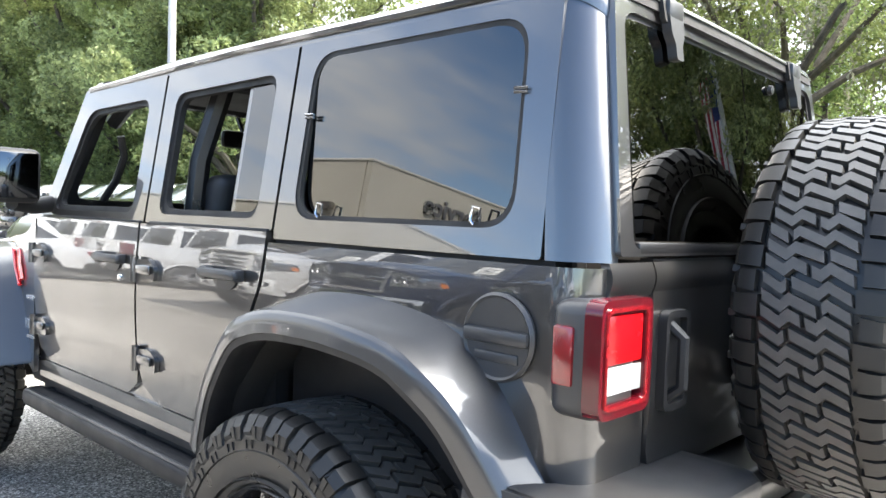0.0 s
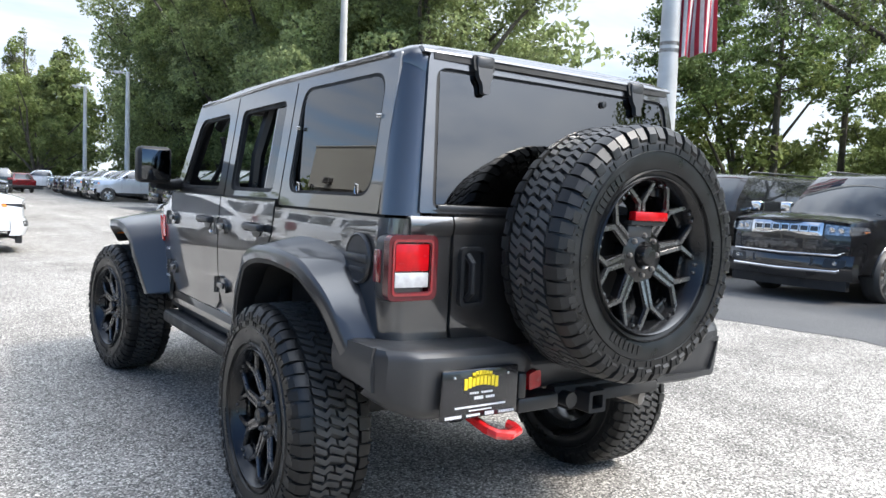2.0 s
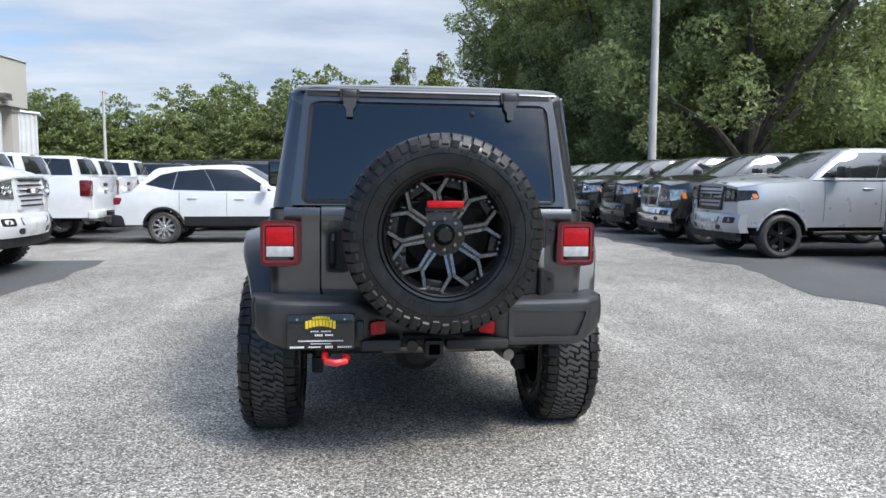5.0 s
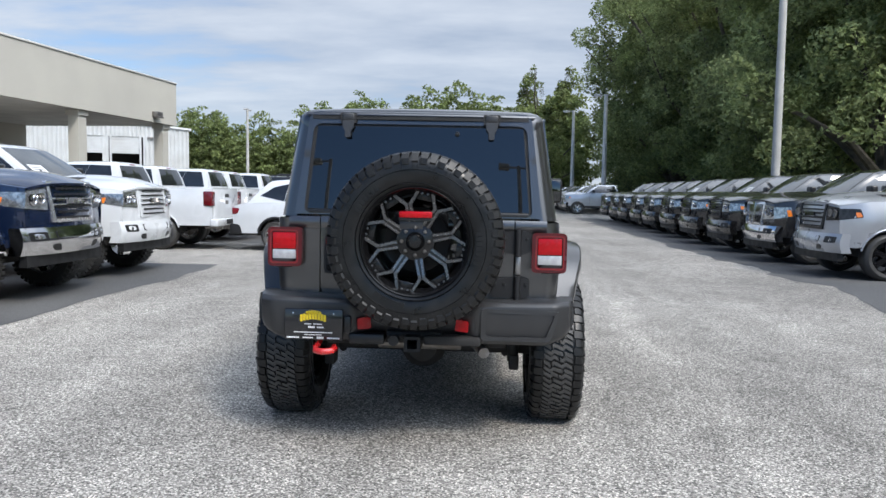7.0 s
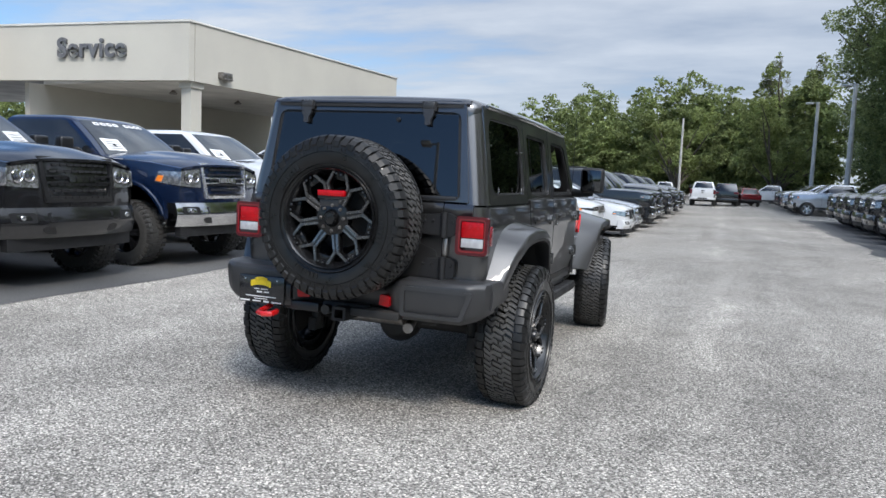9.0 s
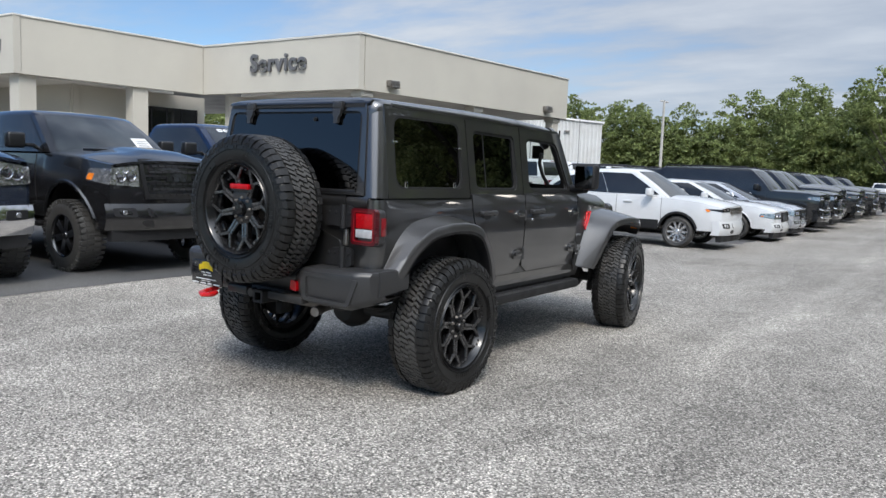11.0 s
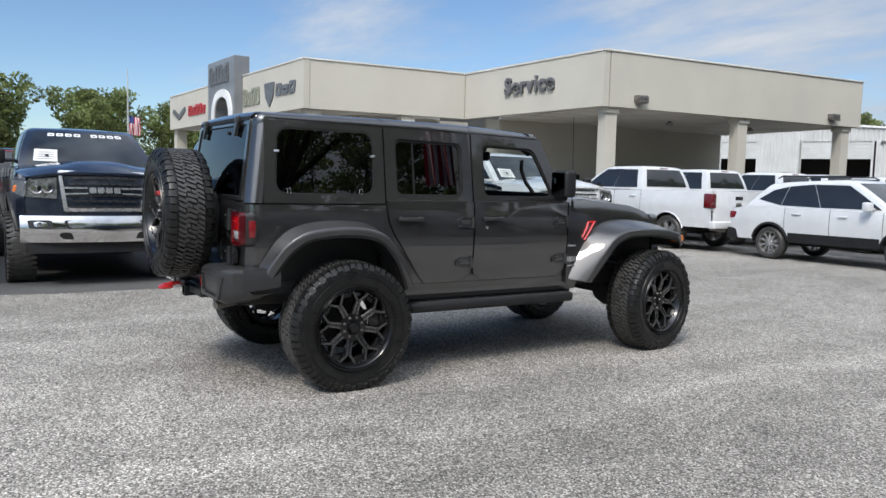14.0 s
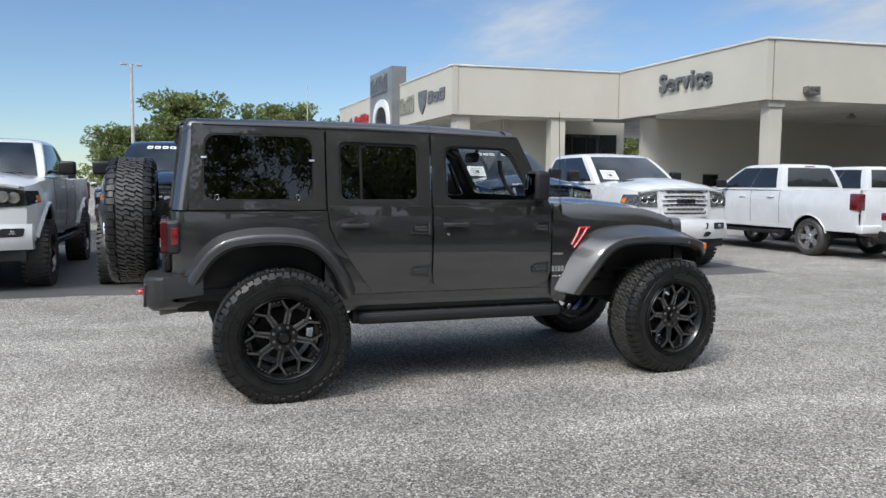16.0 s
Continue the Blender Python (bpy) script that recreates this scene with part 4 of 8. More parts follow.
# ---- parked vehicles ----
def road_wheel(R, w, rim_r, style, dark):
    """Meshes of a road wheel: tyre, rim, spokes; the axle along x, face towards +x."""
    h = w / 2
    bm = BM()
    lathe(bm, [(rim_r, h - 0.02), (rim_r + 0.01, h - 0.002), ((R + rim_r) / 2, h + 0.008), (R - 0.045, h - 0.004), (R - 0.012, h - 0.03), (R, h - 0.06), (R + 0.002, 0.0), (R, -h + 0.06),
               (R - 0.012, -h + 0.03), (R - 0.06, -h), (rim_r, -h + 0.02)], 30, closed=True)
    lugs = R > 0.43
    if lugs:
        for k in range(40):
            m = Matrix.Rotation(2 * math.pi * k / 40, 4, "X")
            for s in (1, -1):
                x0, x1 = sorted((s * 0.10, s * (h + 0.004)))
                box(bm, x0, x1, -0.02, 0.02, R - 0.05, R + 0.008, m=m)
            box(bm, -0.085, -0.005, 0.004, 0.045, R - 0.02, R + 0.008, m=m)
            box(bm, 0.005, 0.085, -0.03, 0.012, R - 0.02, R + 0.008, m=m)
    tyre = ("tyre", bm, RUBBER)
    bm = BM()
    lathe(bm, [(rim_r + 0.004, h - 0.015), (rim_r + 0.006, h - 0.003), (rim_r - 0.008, h - 0.004), (rim_r - 0.02, h - 0.03), (rim_r - 0.03, 0.0), (rim_r - 0.03, -h + 0.02), (rim_r, -h + 0.02)], 26, closed=True)
    lathe(bm, [(0.0, 0.01), (rim_r * 0.62, 0.01), (rim_r * 0.62, -0.02), (0.02, -0.02)], 24)
    barrel = ("rim", bm, GLOSSBLACK if dark else STEEL)
    bm = BM()
    f = h - 0.02
    n = {"five": 5, "six": 6, "ten": 10}[style]
    for k in range(n):
        m = Matrix.Rotation(2 * math.pi * k / n, 4, "X")
        wd = {"five": 0.055, "six": 0.042, "ten": 0.017}[style]
        c = [(0.04, wd * 0.9), (0.04, -wd * 0.9), (rim_r - 0.012, -wd * (1.15 if style != "ten" else 1.5)), (rim_r - 0.012, -wd * 0.25), (rim_r * 0.62, 0.0), (rim_r - 0.012, wd * 0.25), (rim_r - 0.012, wd * (1.15 if style != "ten" else 1.5))]
        slab(bm, c, lambda r, t, m=m: m @ Vector((f - 0.02 + 0.012 * r / rim_r, t, r)), (-0.035, 0, 0))
    lathe(bm, [(0.0, f - 0.002), (0.045, f - 0.006), (0.06, f - 0.03), (0.06, f - 0.06)], 20)
    spokes = ("wheel_face", bm, GLOSSBLACK if dark else BRIGHTTRIM)
    made = []
    for name, b, mt in (tyre, barrel, spokes):
        bmesh.ops.recalc_face_normals(b, faces=b.faces)
        me = bpy.data.meshes.new(name)
        b.to_mesh(me)
        b.free()
        me.materials.append(mt)
        for p in me.polygons:
            p.use_smooth = True
        me.set_sharp_from_angle(angle=radians(38))
        made.append((name, me))
    return made


WHEELS = {
    "truck_chrome": road_wheel(0.405, 0.28, 0.275, "five", False),
    "truck_black": road_wheel(0.405, 0.28, 0.275, "six", True),
    "lifted": road_wheel(0.455, 0.32, 0.27, "six", True),
    "suv": road_wheel(0.40, 0.27, 0.29, "ten", False),
    "car": road_wheel(0.345, 0.225, 0.235, "ten", False),
    "car_black": road_wheel(0.345, 0.235, 0.25, "five", True),
}


def stand_wheel(parent, kind, x, y, r, steer=0.0):
    w = thing("wheel", "", "")
    w.parent = parent
    w.matrix_basis = Matrix.Translation((x, y, r)) @ Matrix.Rotation((0 if x > 0 else math.pi) + radians(steer), 4, "Z") @ Matrix.Rotation(random.uniform(0, 6), 4, "X")
    for name, me in WHEELS[kind]:
        ob = new(name, me)
        ob.parent = w


WHEEL_R = {"truck_chrome": 0.405, "truck_black": 0.405, "lifted": 0.455, "suv": 0.40, "car": 0.345, "car_black": 0.345}


def vehicle(name, label, category, paint, sp):
    """A parked vehicle, nose towards +y, from its table of lengths: sides with wheel arches, bonnet, cabin, glass, lamps, bumpers."""
    v = thing(name, label, category)
    W, L = sp["half"], sp["lift"]
    yf, yr, af, ar = sp["front"], sp["rear"], sp["axle_f"], sp["axle_r"]
    kind = sp["wheel"]
    R = WHEEL_R[kind]
    arch = R + sp.get("arch", 0.075)
    sill = sp["sill"] + L
    AZ = R + sp.get("arch_up", 0.0)
    shoulder = [(y, z + L) for y, z in sp["shoulder"]]
    trim = sp.get("clad")

    def halfw(y):
        d = min(1.0, max(0.0, (yf - y) / 0.45))
        e = min(1.0, max(0.0, (y - yr) / 0.30))
        return W * (0.90 + 0.10 * math.sin(d * math.pi / 2)) * (0.95 + 0.05 * math.sin(e * math.pi / 2))

    def sidex(y, z):
        t = (z - sill) / (interp(shoulder, y) - sill)
        bulge = sp.get("haunch", 0.0) * sum(math.exp(-((y - a) / 0.62) ** 4) for a in (af, ar)) * max(0.0, min(1.0, 2.4 - 2.4 * t))
        return halfw(y) * (1 - 0.045 * (1 - t) ** 2 - 0.055 * max(0.0, t - 0.55) ** 1.5 * 2) + bulge

    def bottom(y):
        z = sill
        for a in (af, ar):
            d = abs(y - a)
            if d < arch:
                z = max(z, AZ + math.sqrt(arch * arch - d * d))
        return z
    ys = sorted(set([yr + (yf - yr) * k / 26 for k in range(27)] + [a + arch * math.cos(math.pi * k / 16) for a in (af, ar) for k in range(17)] + [a + s * (arch + 0.002) for a in (af, ar) for s in (1, -1)]))
    body = None
    for s in (1, -1):
        bm = BM()
        cols = []
        for y in ys:
            b, t = bottom(y), interp(shoulder, y)
            cols.append([bm.verts.new((s * sidex(y, b + (t - b) * k / 7), y, b + (t - b) * k / 7)) for k in range(8)] + [bm.verts.new((s * (sidex(y, t) - 0.07), y, t + 0.01))])
        for p, q in zip(cols, cols[1:]):
            for k in range(8):
                bm.faces.new((p[k], p[k + 1], q[k + 1], q[k]))
        part("body_side", bm, paint, v)
        # arch lips and dark wells
        for a in (af, ar):
            bm = BM()
            prof = [(a + (arch - 0.004) * math.cos(math.pi * k / 14), AZ + (arch - 0.004) * math.sin(math.pi * k / 14)) for k in range(15)]
            prof = [p for p in prof if p[1] > sill - 0.05]
            wide = 0.03 if sp.get("flare") else 0.016
            tube(bm, [(s * (sidex(p[0], max(p[1], sill + 0.01)) + 0.002), p[0], p[1]) for p in prof], wide, 6)
            part("arch_lip", bm, PLASTIC if trim or sp.get("flare") == "black" else paint, v)
            bm = BM()
            sheet(bm, lambda u, w_, a=a: Vector((s * (W - 0.06 - 0.40 * w_), a + arch * 1.02 * math.cos(math.pi * u), AZ + arch * 1.02 * math.sin(math.pi * u))), 14, 2)
            part("wheel_well", bm, UNDER, v)
        if trim:
            bm = BM()
            y0, y1 = ar + arch, af - arch
            sheet(bm, lambda u, w_: Vector((s * (sidex(y0 + (y1 - y0) * u, sill + 0.2 * w_) + 0.006), y0 + (y1 - y0) * u, sill - 0.02 + 0.20 * w_)), 8, 3, (-s * 0.03, 0, 0))
            part("sill_cladding", bm, PLASTIC, v, "black plastic sill cladding")
        # running board
        if sp.get("board"):
            bm = BM()
            x0, x1 = sorted((s * (W - 0.14), s * (W + 0.02)))
            box(bm, x0, x1, ar + arch + 0.15, af - arch - 0.1, sill - 0.14, sill - 0.07, r=0.02)
            part("running_board", bm, TRIM if not sp.get("chrome") else CHROME, v)
    # underside
    bm = BM()
    box(bm, -W * 0.86, W * 0.86, yr + 0.12, yf - 0.25, sill - 0.02, sill + 0.05)
    part("floor_pan", bm, UNDER, v)
    bm = BM()
    for a in (af, ar):
        tube(bm, [(-W * 0.8, a, R), (W * 0.8, a, R)], 0.05, 8)
    box(bm, -0.12, 0.12, yr + 0.4, yf - 0.6, sill - 0.12, sill - 0.02)
    part("running_gear", bm, UNDER, v)
    for x in (1, -1):
        for a in (af, ar):
            stand_wheel(v, kind, x * (W - sp.get("inset", 0.16)), a, R, sp.get("steer", 0) if a == af else 0)

    # cabin
    g = sp["cabin"]       # base rear, base front, top rear, top front, base half, top half, base z, top z
    bz, tz = g["bz"] + L, g["tz"] + L
    H = tz - bz
    wrap, roll = g.get("wrap", 0.13), 0.10

    def ring_at(t):
        """Half width, front y and rear y of the cabin at a share t of its height; the top rolls over."""
        h = t * H
        e = 0.0
        if h > H - 0.075:
            e = roll * (1 - math.sqrt(max(0.0, 1 - ((h - H + 0.075) / 0.075) ** 2)))
        k = h / H
        return (g["bw"] + (g["tw"] - g["bw"]) * k + 0.025 * math.sin(k * math.pi) - e,
                g["f0"] + (g["f1"] - g["f0"]) * k + 0.05 * math.sin(k * math.pi) - e * 1.5,
                g["r0"] + (g["r1"] - g["r0"]) * k - 0.02 * math.sin(k * math.pi) + e)

    def skin(where, a, t, off=0.0):
        """A place on the cabin: a runs rear to front on the sides, left to right on the ends."""
        w, f, r = ring_at(min(1.0, max(0.0, t)))
        if where == "front":
            q = 2 * a - 1
            x, y = q * (w * 0.955), f - wrap * q * q + off
        elif where == "rear":
            q = 2 * a - 1
            x, y = q * (w * 0.955), r + wrap * 0.5 * q * q - off
        else:
            ya, yb = r + wrap * 0.5, f - wrap
            y = ya + (yb - ya) * a
            x = where * (w * (1 - 0.045 * (2 * a - 1) ** 2) + off)
        share = (y - g["r0"]) / (g["f0"] - g["r0"])
        drop = g.get("drop", 0.0) * t * (1 - share) ** 2 * 1.6
        return Vector((x, y, bz + t * H - drop + (off * 0.4 if where in ("front", "rear") else 0.0)))
    TS = [0.0, 0.15, 0.3, 0.5, 0.7, 0.82, 0.88, 0.92, 0.95, 0.975, 0.99, 1.0]
    bm = BM()
    for where in ("front", "rear", 1, -1):
        n = 14
        rows = [[bm.verts.new(skin(where, k / n, t)) for k in range(n + 1)] for t in TS]
        for p_, q_ in zip(rows, rows[1:]):
            for k in range(n):
                bm.faces.new((p_[k], p_[k + 1], q_[k + 1], q_[k]))
    n = 14
    rows = []
    for k in range(n + 1):
        lo, hi = skin("rear", k / n, 1.0), skin("front", k / n, 1.0)
        sl, sr = [], []
        rows.append([bm.verts.new(lo.lerp(hi, q / 10) * 1.0 + Vector((0, 0, 0.028 * (1 - (2 * k / n - 1) ** 2) * math.sin(math.pi * q / 10) ** 0.5))) for q in range(11)])
    for a_ in (1, -1):
        edge = [bm.verts.new(skin(a_, q / 10, 1.0)) for q in range(11)]
        line = rows[-1] if a_ > 0 else rows[0]
        for q in range(10):
            bm.faces.new((line[q], line[q + 1], edge[q + 1], edge[q]))
    for p_, q_ in zip(rows, rows[1:]):
        for k in range(10):
            bm.faces.new((p_[k], p_[k + 1], q_[k + 1], q_[k]))
    bmesh.ops.remove_doubles(bm, verts=bm.verts, dist=0.002)
    cabin = part("cabin", bm, paint, v, smooth=42)
    if sp.get("black_roof"):
        bm = BM()
        box(bm, -g["tw"] + 0.16, g["tw"] - 0.16, g["r1"] + 0.2, g["f1"] - 0.2, tz + 0.01, tz + 0.034, r=0.005)
        part("roof_panel", bm, GLOSSBLACK, v)

    pl = lambda a, t: skin("front", a, t, 0.007)
    bm = BM()
    sheet(bm, lambda u, t: pl(0.05 + 0.02 * t + (0.90 - 0.04 * t) * u, 0.03 + 0.855 * t), 12, 8)
    part("windshield", bm, WINDSHIELD, cabin)
    pl2 = lambda a, t: skin("front", a, t, 0.012)
    flat_out = Vector((0, -0.002, 0))
    if sp.get("paper"):
        bm = BM()
        slab(bm, [(0.10, 0.14), (0.27, 0.13), (0.27, 0.42), (0.10, 0.43)] if sp["paper"] > 0 else [(0.73, 0.13), (0.90, 0.14), (0.90, 0.43), (0.73, 0.42)], pl2, flat_out)
        part("price_sheet", bm, PAPER, cabin, "white price sheet on the windshield", smooth=0)
        bm = BM()
        a0 = 0.11 if sp["paper"] > 0 else 0.74
        for k in range(4):
            slab(bm, [(a0 + 0.012, 0.185 + 0.055 * k), (a0 + 0.135, 0.18 + 0.055 * k), (a0 + 0.135, 0.192 + 0.055 * k), (a0 + 0.012, 0.197 + 0.055 * k)], lambda a, t: skin("front", a, t, 0.015), flat_out)
        part("fine_print", bm, SIGNGREY, cabin, "grey lines of print", smooth=0)
    if sp.get("banner"):
        bm = BM()
        for k in range(9):
            if k == 4:
                continue
            a = 0.15 + k * 0.076
            ring(bm, rpoly([(a, 0.775), (a + 0.058, 0.775), (a + 0.058, 0.85), (a, 0.85)], 0.01, 2), rpoly([(a + 0.014, 0.80), (a + 0.044, 0.80), (a + 0.044, 0.825), (a + 0.014, 0.825)], 0.004, 2), pl2, flat_out)
        part("banner", bm, WHITEPRINT, cabin, "white windshield banner blocks", smooth=0)
    for k in (0.25, 0.62):
        bm = BM()
        tube(bm, [pl2(k + 0.18, 0.035), pl2(k - 0.1, 0.10)], 0.008, 4)
        part("wiper", bm, TRIM, cabin)
    rw = sp.get("rear_glass", 0.08)
    bm = BM()
    sheet(bm, lambda u, t: skin("rear", rw + 0.01 * t + (1 - 2 * rw - 0.02 * t) * u, 0.12 + 0.74 * t, 0.006), 10, 6)
    part("rear_glass", bm, CARGLASS, cabin)
    bm = BM()
    slab(bm, [(0.40, 0.895), (0.60, 0.895), (0.60, 0.935), (0.40, 0.935)], lambda a, t: skin("rear", a, t, 0.010), (0, 0.006, 0))
    part("high_brake_lamp", bm, DARKRED, cabin)
    for s in (1, -1):
        pl = lambda a, t, s=s: skin(s, a, t, 0.007)
        for win in sp["windows"]:
            bm = BM()
            (a0, b0), (a1, b1), (a2, b2), (a3, b3) = win
            sheet(bm, lambda u, t: pl((a0 * (1 - u) + a1 * u) * (1 - t) + (a3 * (1 - u) + a2 * u) * t, (b0 * (1 - u) + b1 * u) * (1 - t) + (b3 * (1 - u) + b2 * u) * t), 8, 6)
            part("side_window", bm, CARGLASS, cabin)
        if sp.get("bright"):
            bm = BM()
            w0, w1 = min(p[0] for w_ in sp["windows"] for p in w_), max(p[0] for w_ in sp["windows"] for p in w_)
            tube(bm, [pl(w0, 0.075), pl(w1, 0.075)], 0.012, 5)
            tube(bm, [pl(w0 + 0.03, 0.895), pl(sp["windows"][-1][2][0], 0.895)], 0.010, 5)
            part("window_trim", bm, CHROME, cabin, "bright window trim")
        # shut lines and handles
        for y in sp["doors"]:
            bm = BM()
            zt = interp(shoulder, y)
            tube(bm, [(s * (sidex(y, sill + 0.1 + (zt - sill - 0.1) * k / 6) + 0.0015), y, sill + 0.1 + (zt - sill - 0.1) * k / 6) for k in range(7)], 0.005, 4)
            part("shut_line", bm, SEAL, v)
        for y in sp["handles"]:
            bm = BM()
            zt = interp(shoulder, y) - 0.13
            x = sidex(y, zt)
            x0, x1 = sorted((s * (x - 0.002), s * (x + 0.035)))
            box(bm, x0, x1, y - 0.10, y + 0.10, zt - 0.018, zt + 0.018, r=0.012)
            part("door_handle", bm, CHROME if sp.get("chrome") else paint, v)
        bm = BM()
        y = g["f0"] - sp.get("mirror_back", 0.55)
        big = sp.get("mirror", 0.2)
        x0, x1 = sorted((s * (W + 0.02), s * (W + 0.02 + big)))
        box(bm, x0, x1, y - 0.07, y + 0.07, bz + 0.04, bz + 0.04 + big * 0.9, r=0.035, seg=3)
        x0, x1 = sorted((s * (W - 0.12), s * (W + 0.08)))
        box(bm, x0, x1, y - 0.03, y + 0.03, bz + 0.06, bz + 0.11, r=0.02)
        part("door_mirror", bm, CHROME if sp.get("chrome") else (TRIM if sp.get("dark_mirror", True) else paint), v)

    # bonnet
    hood = [(y, z + L) for y, z in sp["hood"]]
    y0, y1 = hood[0][0], hood[-1][0]

    def bonnet(u, t):
        y = y0 + (y1 - y0) * u
        a = t * 2 - 1
        sh = interp(shoulder, y)
        zc = interp(hood, y)
        w = halfw(y) - 0.085
        rise = 0.0
        if sp.get("scoop"):
            rise = 0.045 * max(0.0, 1 - (abs(a) / 0.45) ** 4) * min(1.0, u * 4) * max(0.0, 1 - (u / 0.93) ** 6)
        edge = 1 - abs(a) ** 3
        return Vector((a * w, y + 0.11 * (1 - a * a) * u ** 4, sh + 0.01 + (zc - sh - 0.01) * edge + rise))
    bm = BM()
    sheet(bm, bonnet, 14, 20, (0, 0, -0.03))
    part("bonnet", bm, paint, v)
    if sp.get("vents"):
        for a in (0.22, 0.78):
            bm = BM()
            c = bonnet(0.32, a)
            box(bm, c.x - 0.09, c.x + 0.09, c.y - 0.16, c.y + 0.16, c.z - 0.01, c.z + 0.012, r=0.01)
            part("bonnet_vent", bm, TRIM, v)
    # nose
    hz = interp(hood, y1)
    nz0 = sp["nose_z"] + L

    def nose(u, t, out=0.0):
        a = u * 2 - 1
        w = halfw(yf) + 0.0
        z = nz0 + (hz - (hz - interp(shoulder, yf)) * min(1.0, abs(a)) ** 3 - nz0) * t
        return Vector((a * w, yf + 0.11 * (1 - a * a) - 0.05 * t ** 3 + out - 0.02 * abs(a) ** 3, z))
    bm = BM()
    sheet(bm, nose, 16, 8, (0, -0.12, 0))
    part("nose", bm, paint, v)
    fr = sp["face"]

    def panel(name, pts, out, material, label="", dep=0.05, rad=0.03, m=None):
        bm = BM()
        slab(bm, rpoly(pts, rad, 3), lambda a, b: nose((a + 1) / 2, b, out), (0, -dep, 0))
        return part(name, bm, material, m or v, label)
    gw, g0, g1 = fr["grille"]
    bm = BM()
    o = rpoly([(-gw, g0), (gw, g0), (gw * fr.get("flare", 1.0), g1), (-gw * fr.get("flare", 1.0), g1)], 0.03, 4)
    i_ = rpoly([(-gw * 0.91, g0 + 0.07), (gw * 0.91, g0 + 0.07), (gw * 0.92 * fr.get("flare", 1.0), g1 - 0.08), (-gw * 0.92 * fr.get("flare", 1.0), g1 - 0.08)], 0.05, 4)
    ring(bm, o, i_, lambda a, b: nose((a + 1) / 2, b, 0.030), (0, -0.05, 0))
    grille = part("grille", bm, fr["grille_mat"], v)
    panel("grille_mesh", [(-gw * 0.94, g0 + 0.04), (gw * 0.94, g0 + 0.04), (gw * 0.94 * fr.get("flare", 1.0), g1 - 0.04), (-gw * 0.94 * fr.get("flare", 1.0), g1 - 0.04)], 0.008, TRIM, m=grille)
    bm = BM()
    style = fr.get("style", "bars")
    if style == "slots":
        for k in range(7):
            a = -gw * 0.9 + k * gw * 1.8 / 6.99
            ring(bm, rpoly([(a + 0.006, g0 + 0.075), (a + gw * 0.240, g0 + 0.075), (a + gw * 0.240, g1 - 0.075), (a + 0.006, g1 - 0.075)], 0.01, 2), rpoly([(a + 0.018, g0 + 0.105), (a + gw * 0.222, g0 + 0.105), (a + gw * 0.222, g1 - 0.105), (a + 0.018, g1 - 0.105)], 0.01, 2),
                 lambda a, b: nose((a + 1) / 2, b, 0.024), (0, -0.02, 0))
    elif style == "cross":
        slab(bm, [(-gw * 0.93, (g0 + g1) / 2 - 0.05), (gw * 0.93, (g0 + g1) / 2 - 0.05), (gw * 0.93, (g0 + g1) / 2 + 0.05), (-gw * 0.93, (g0 + g1) / 2 + 0.05)], lambda a, b: nose((a + 1) / 2, b, 0.028), (0, -0.03, 0))
        slab(bm, [(-0.045, g0 + 0.03), (0.045, g0 + 0.03), (0.045, g1 - 0.03), (-0.045, g1 - 0.03)], lambda a, b: nose((a + 1) / 2, b, 0.030), (0, -0.03, 0))
    else:
        rows = 6
        for k in range(rows):
            b0 = g0 + 0.07 + (g1 - g0 - 0.14) * k / rows
            n = 9
            for q in range(n):
                a = -gw * 0.9 + gw * 1.8 * (q + (0.5 if k % 2 else 0.0)) / n
                if a + gw * 0.16 < gw * 0.92:
                    slab(bm, [(a, b0 + 0.012), (a + gw * 0.05, b0), (a + gw * 0.12, b0), (a + gw * 0.17, b0 + 0.012), (a + gw * 0.17, b0 + 0.045), (a, b0 + 0.045)], lambda a, b: nose((a + 1) / 2, b, 0.018), (0, -0.012, 0))
    part("grille_insert", bm, fr.get("bar_mat", fr["grille_mat"]), grille)
    if fr.get("wings"):
        mid = (g0 + g1) / 2
        for s in (1, -1):
            for dz in (0.055, -0.055):
                bm = BM()
                slab(bm, [(s * gw * 0.42, mid + dz - 0.013), (s * gw * 0.99, mid + dz * 1.2 - 0.018), (s * gw * 0.99, mid + dz * 1.2 + 0.018), (s * gw * 0.42, mid + dz + 0.013)], lambda a, b: nose((a + 1) / 2, b, 0.034), (0, -0.02, 0))
                part("crossbar", bm, fr["wings"], grille, "split grille crossbar")
    if fr.get("emblem"):
        bm = BM()
        for k in range(4):
            a = -0.20 + 0.105 * k
            slab(bm, rpoly([(a, (g0 + g1) / 2 - 0.05), (a + 0.085, (g0 + g1) / 2 - 0.05), (a + 0.085, (g0 + g1) / 2 + 0.07), (a, (g0 + g1) / 2 + 0.07)], 0.02, 2), lambda a, b: nose((a + 1) / 2, b, 0.040), (0, -0.03, 0))
        part("emblem", bm, fr["emblem"], grille, "plain emblem blocks")
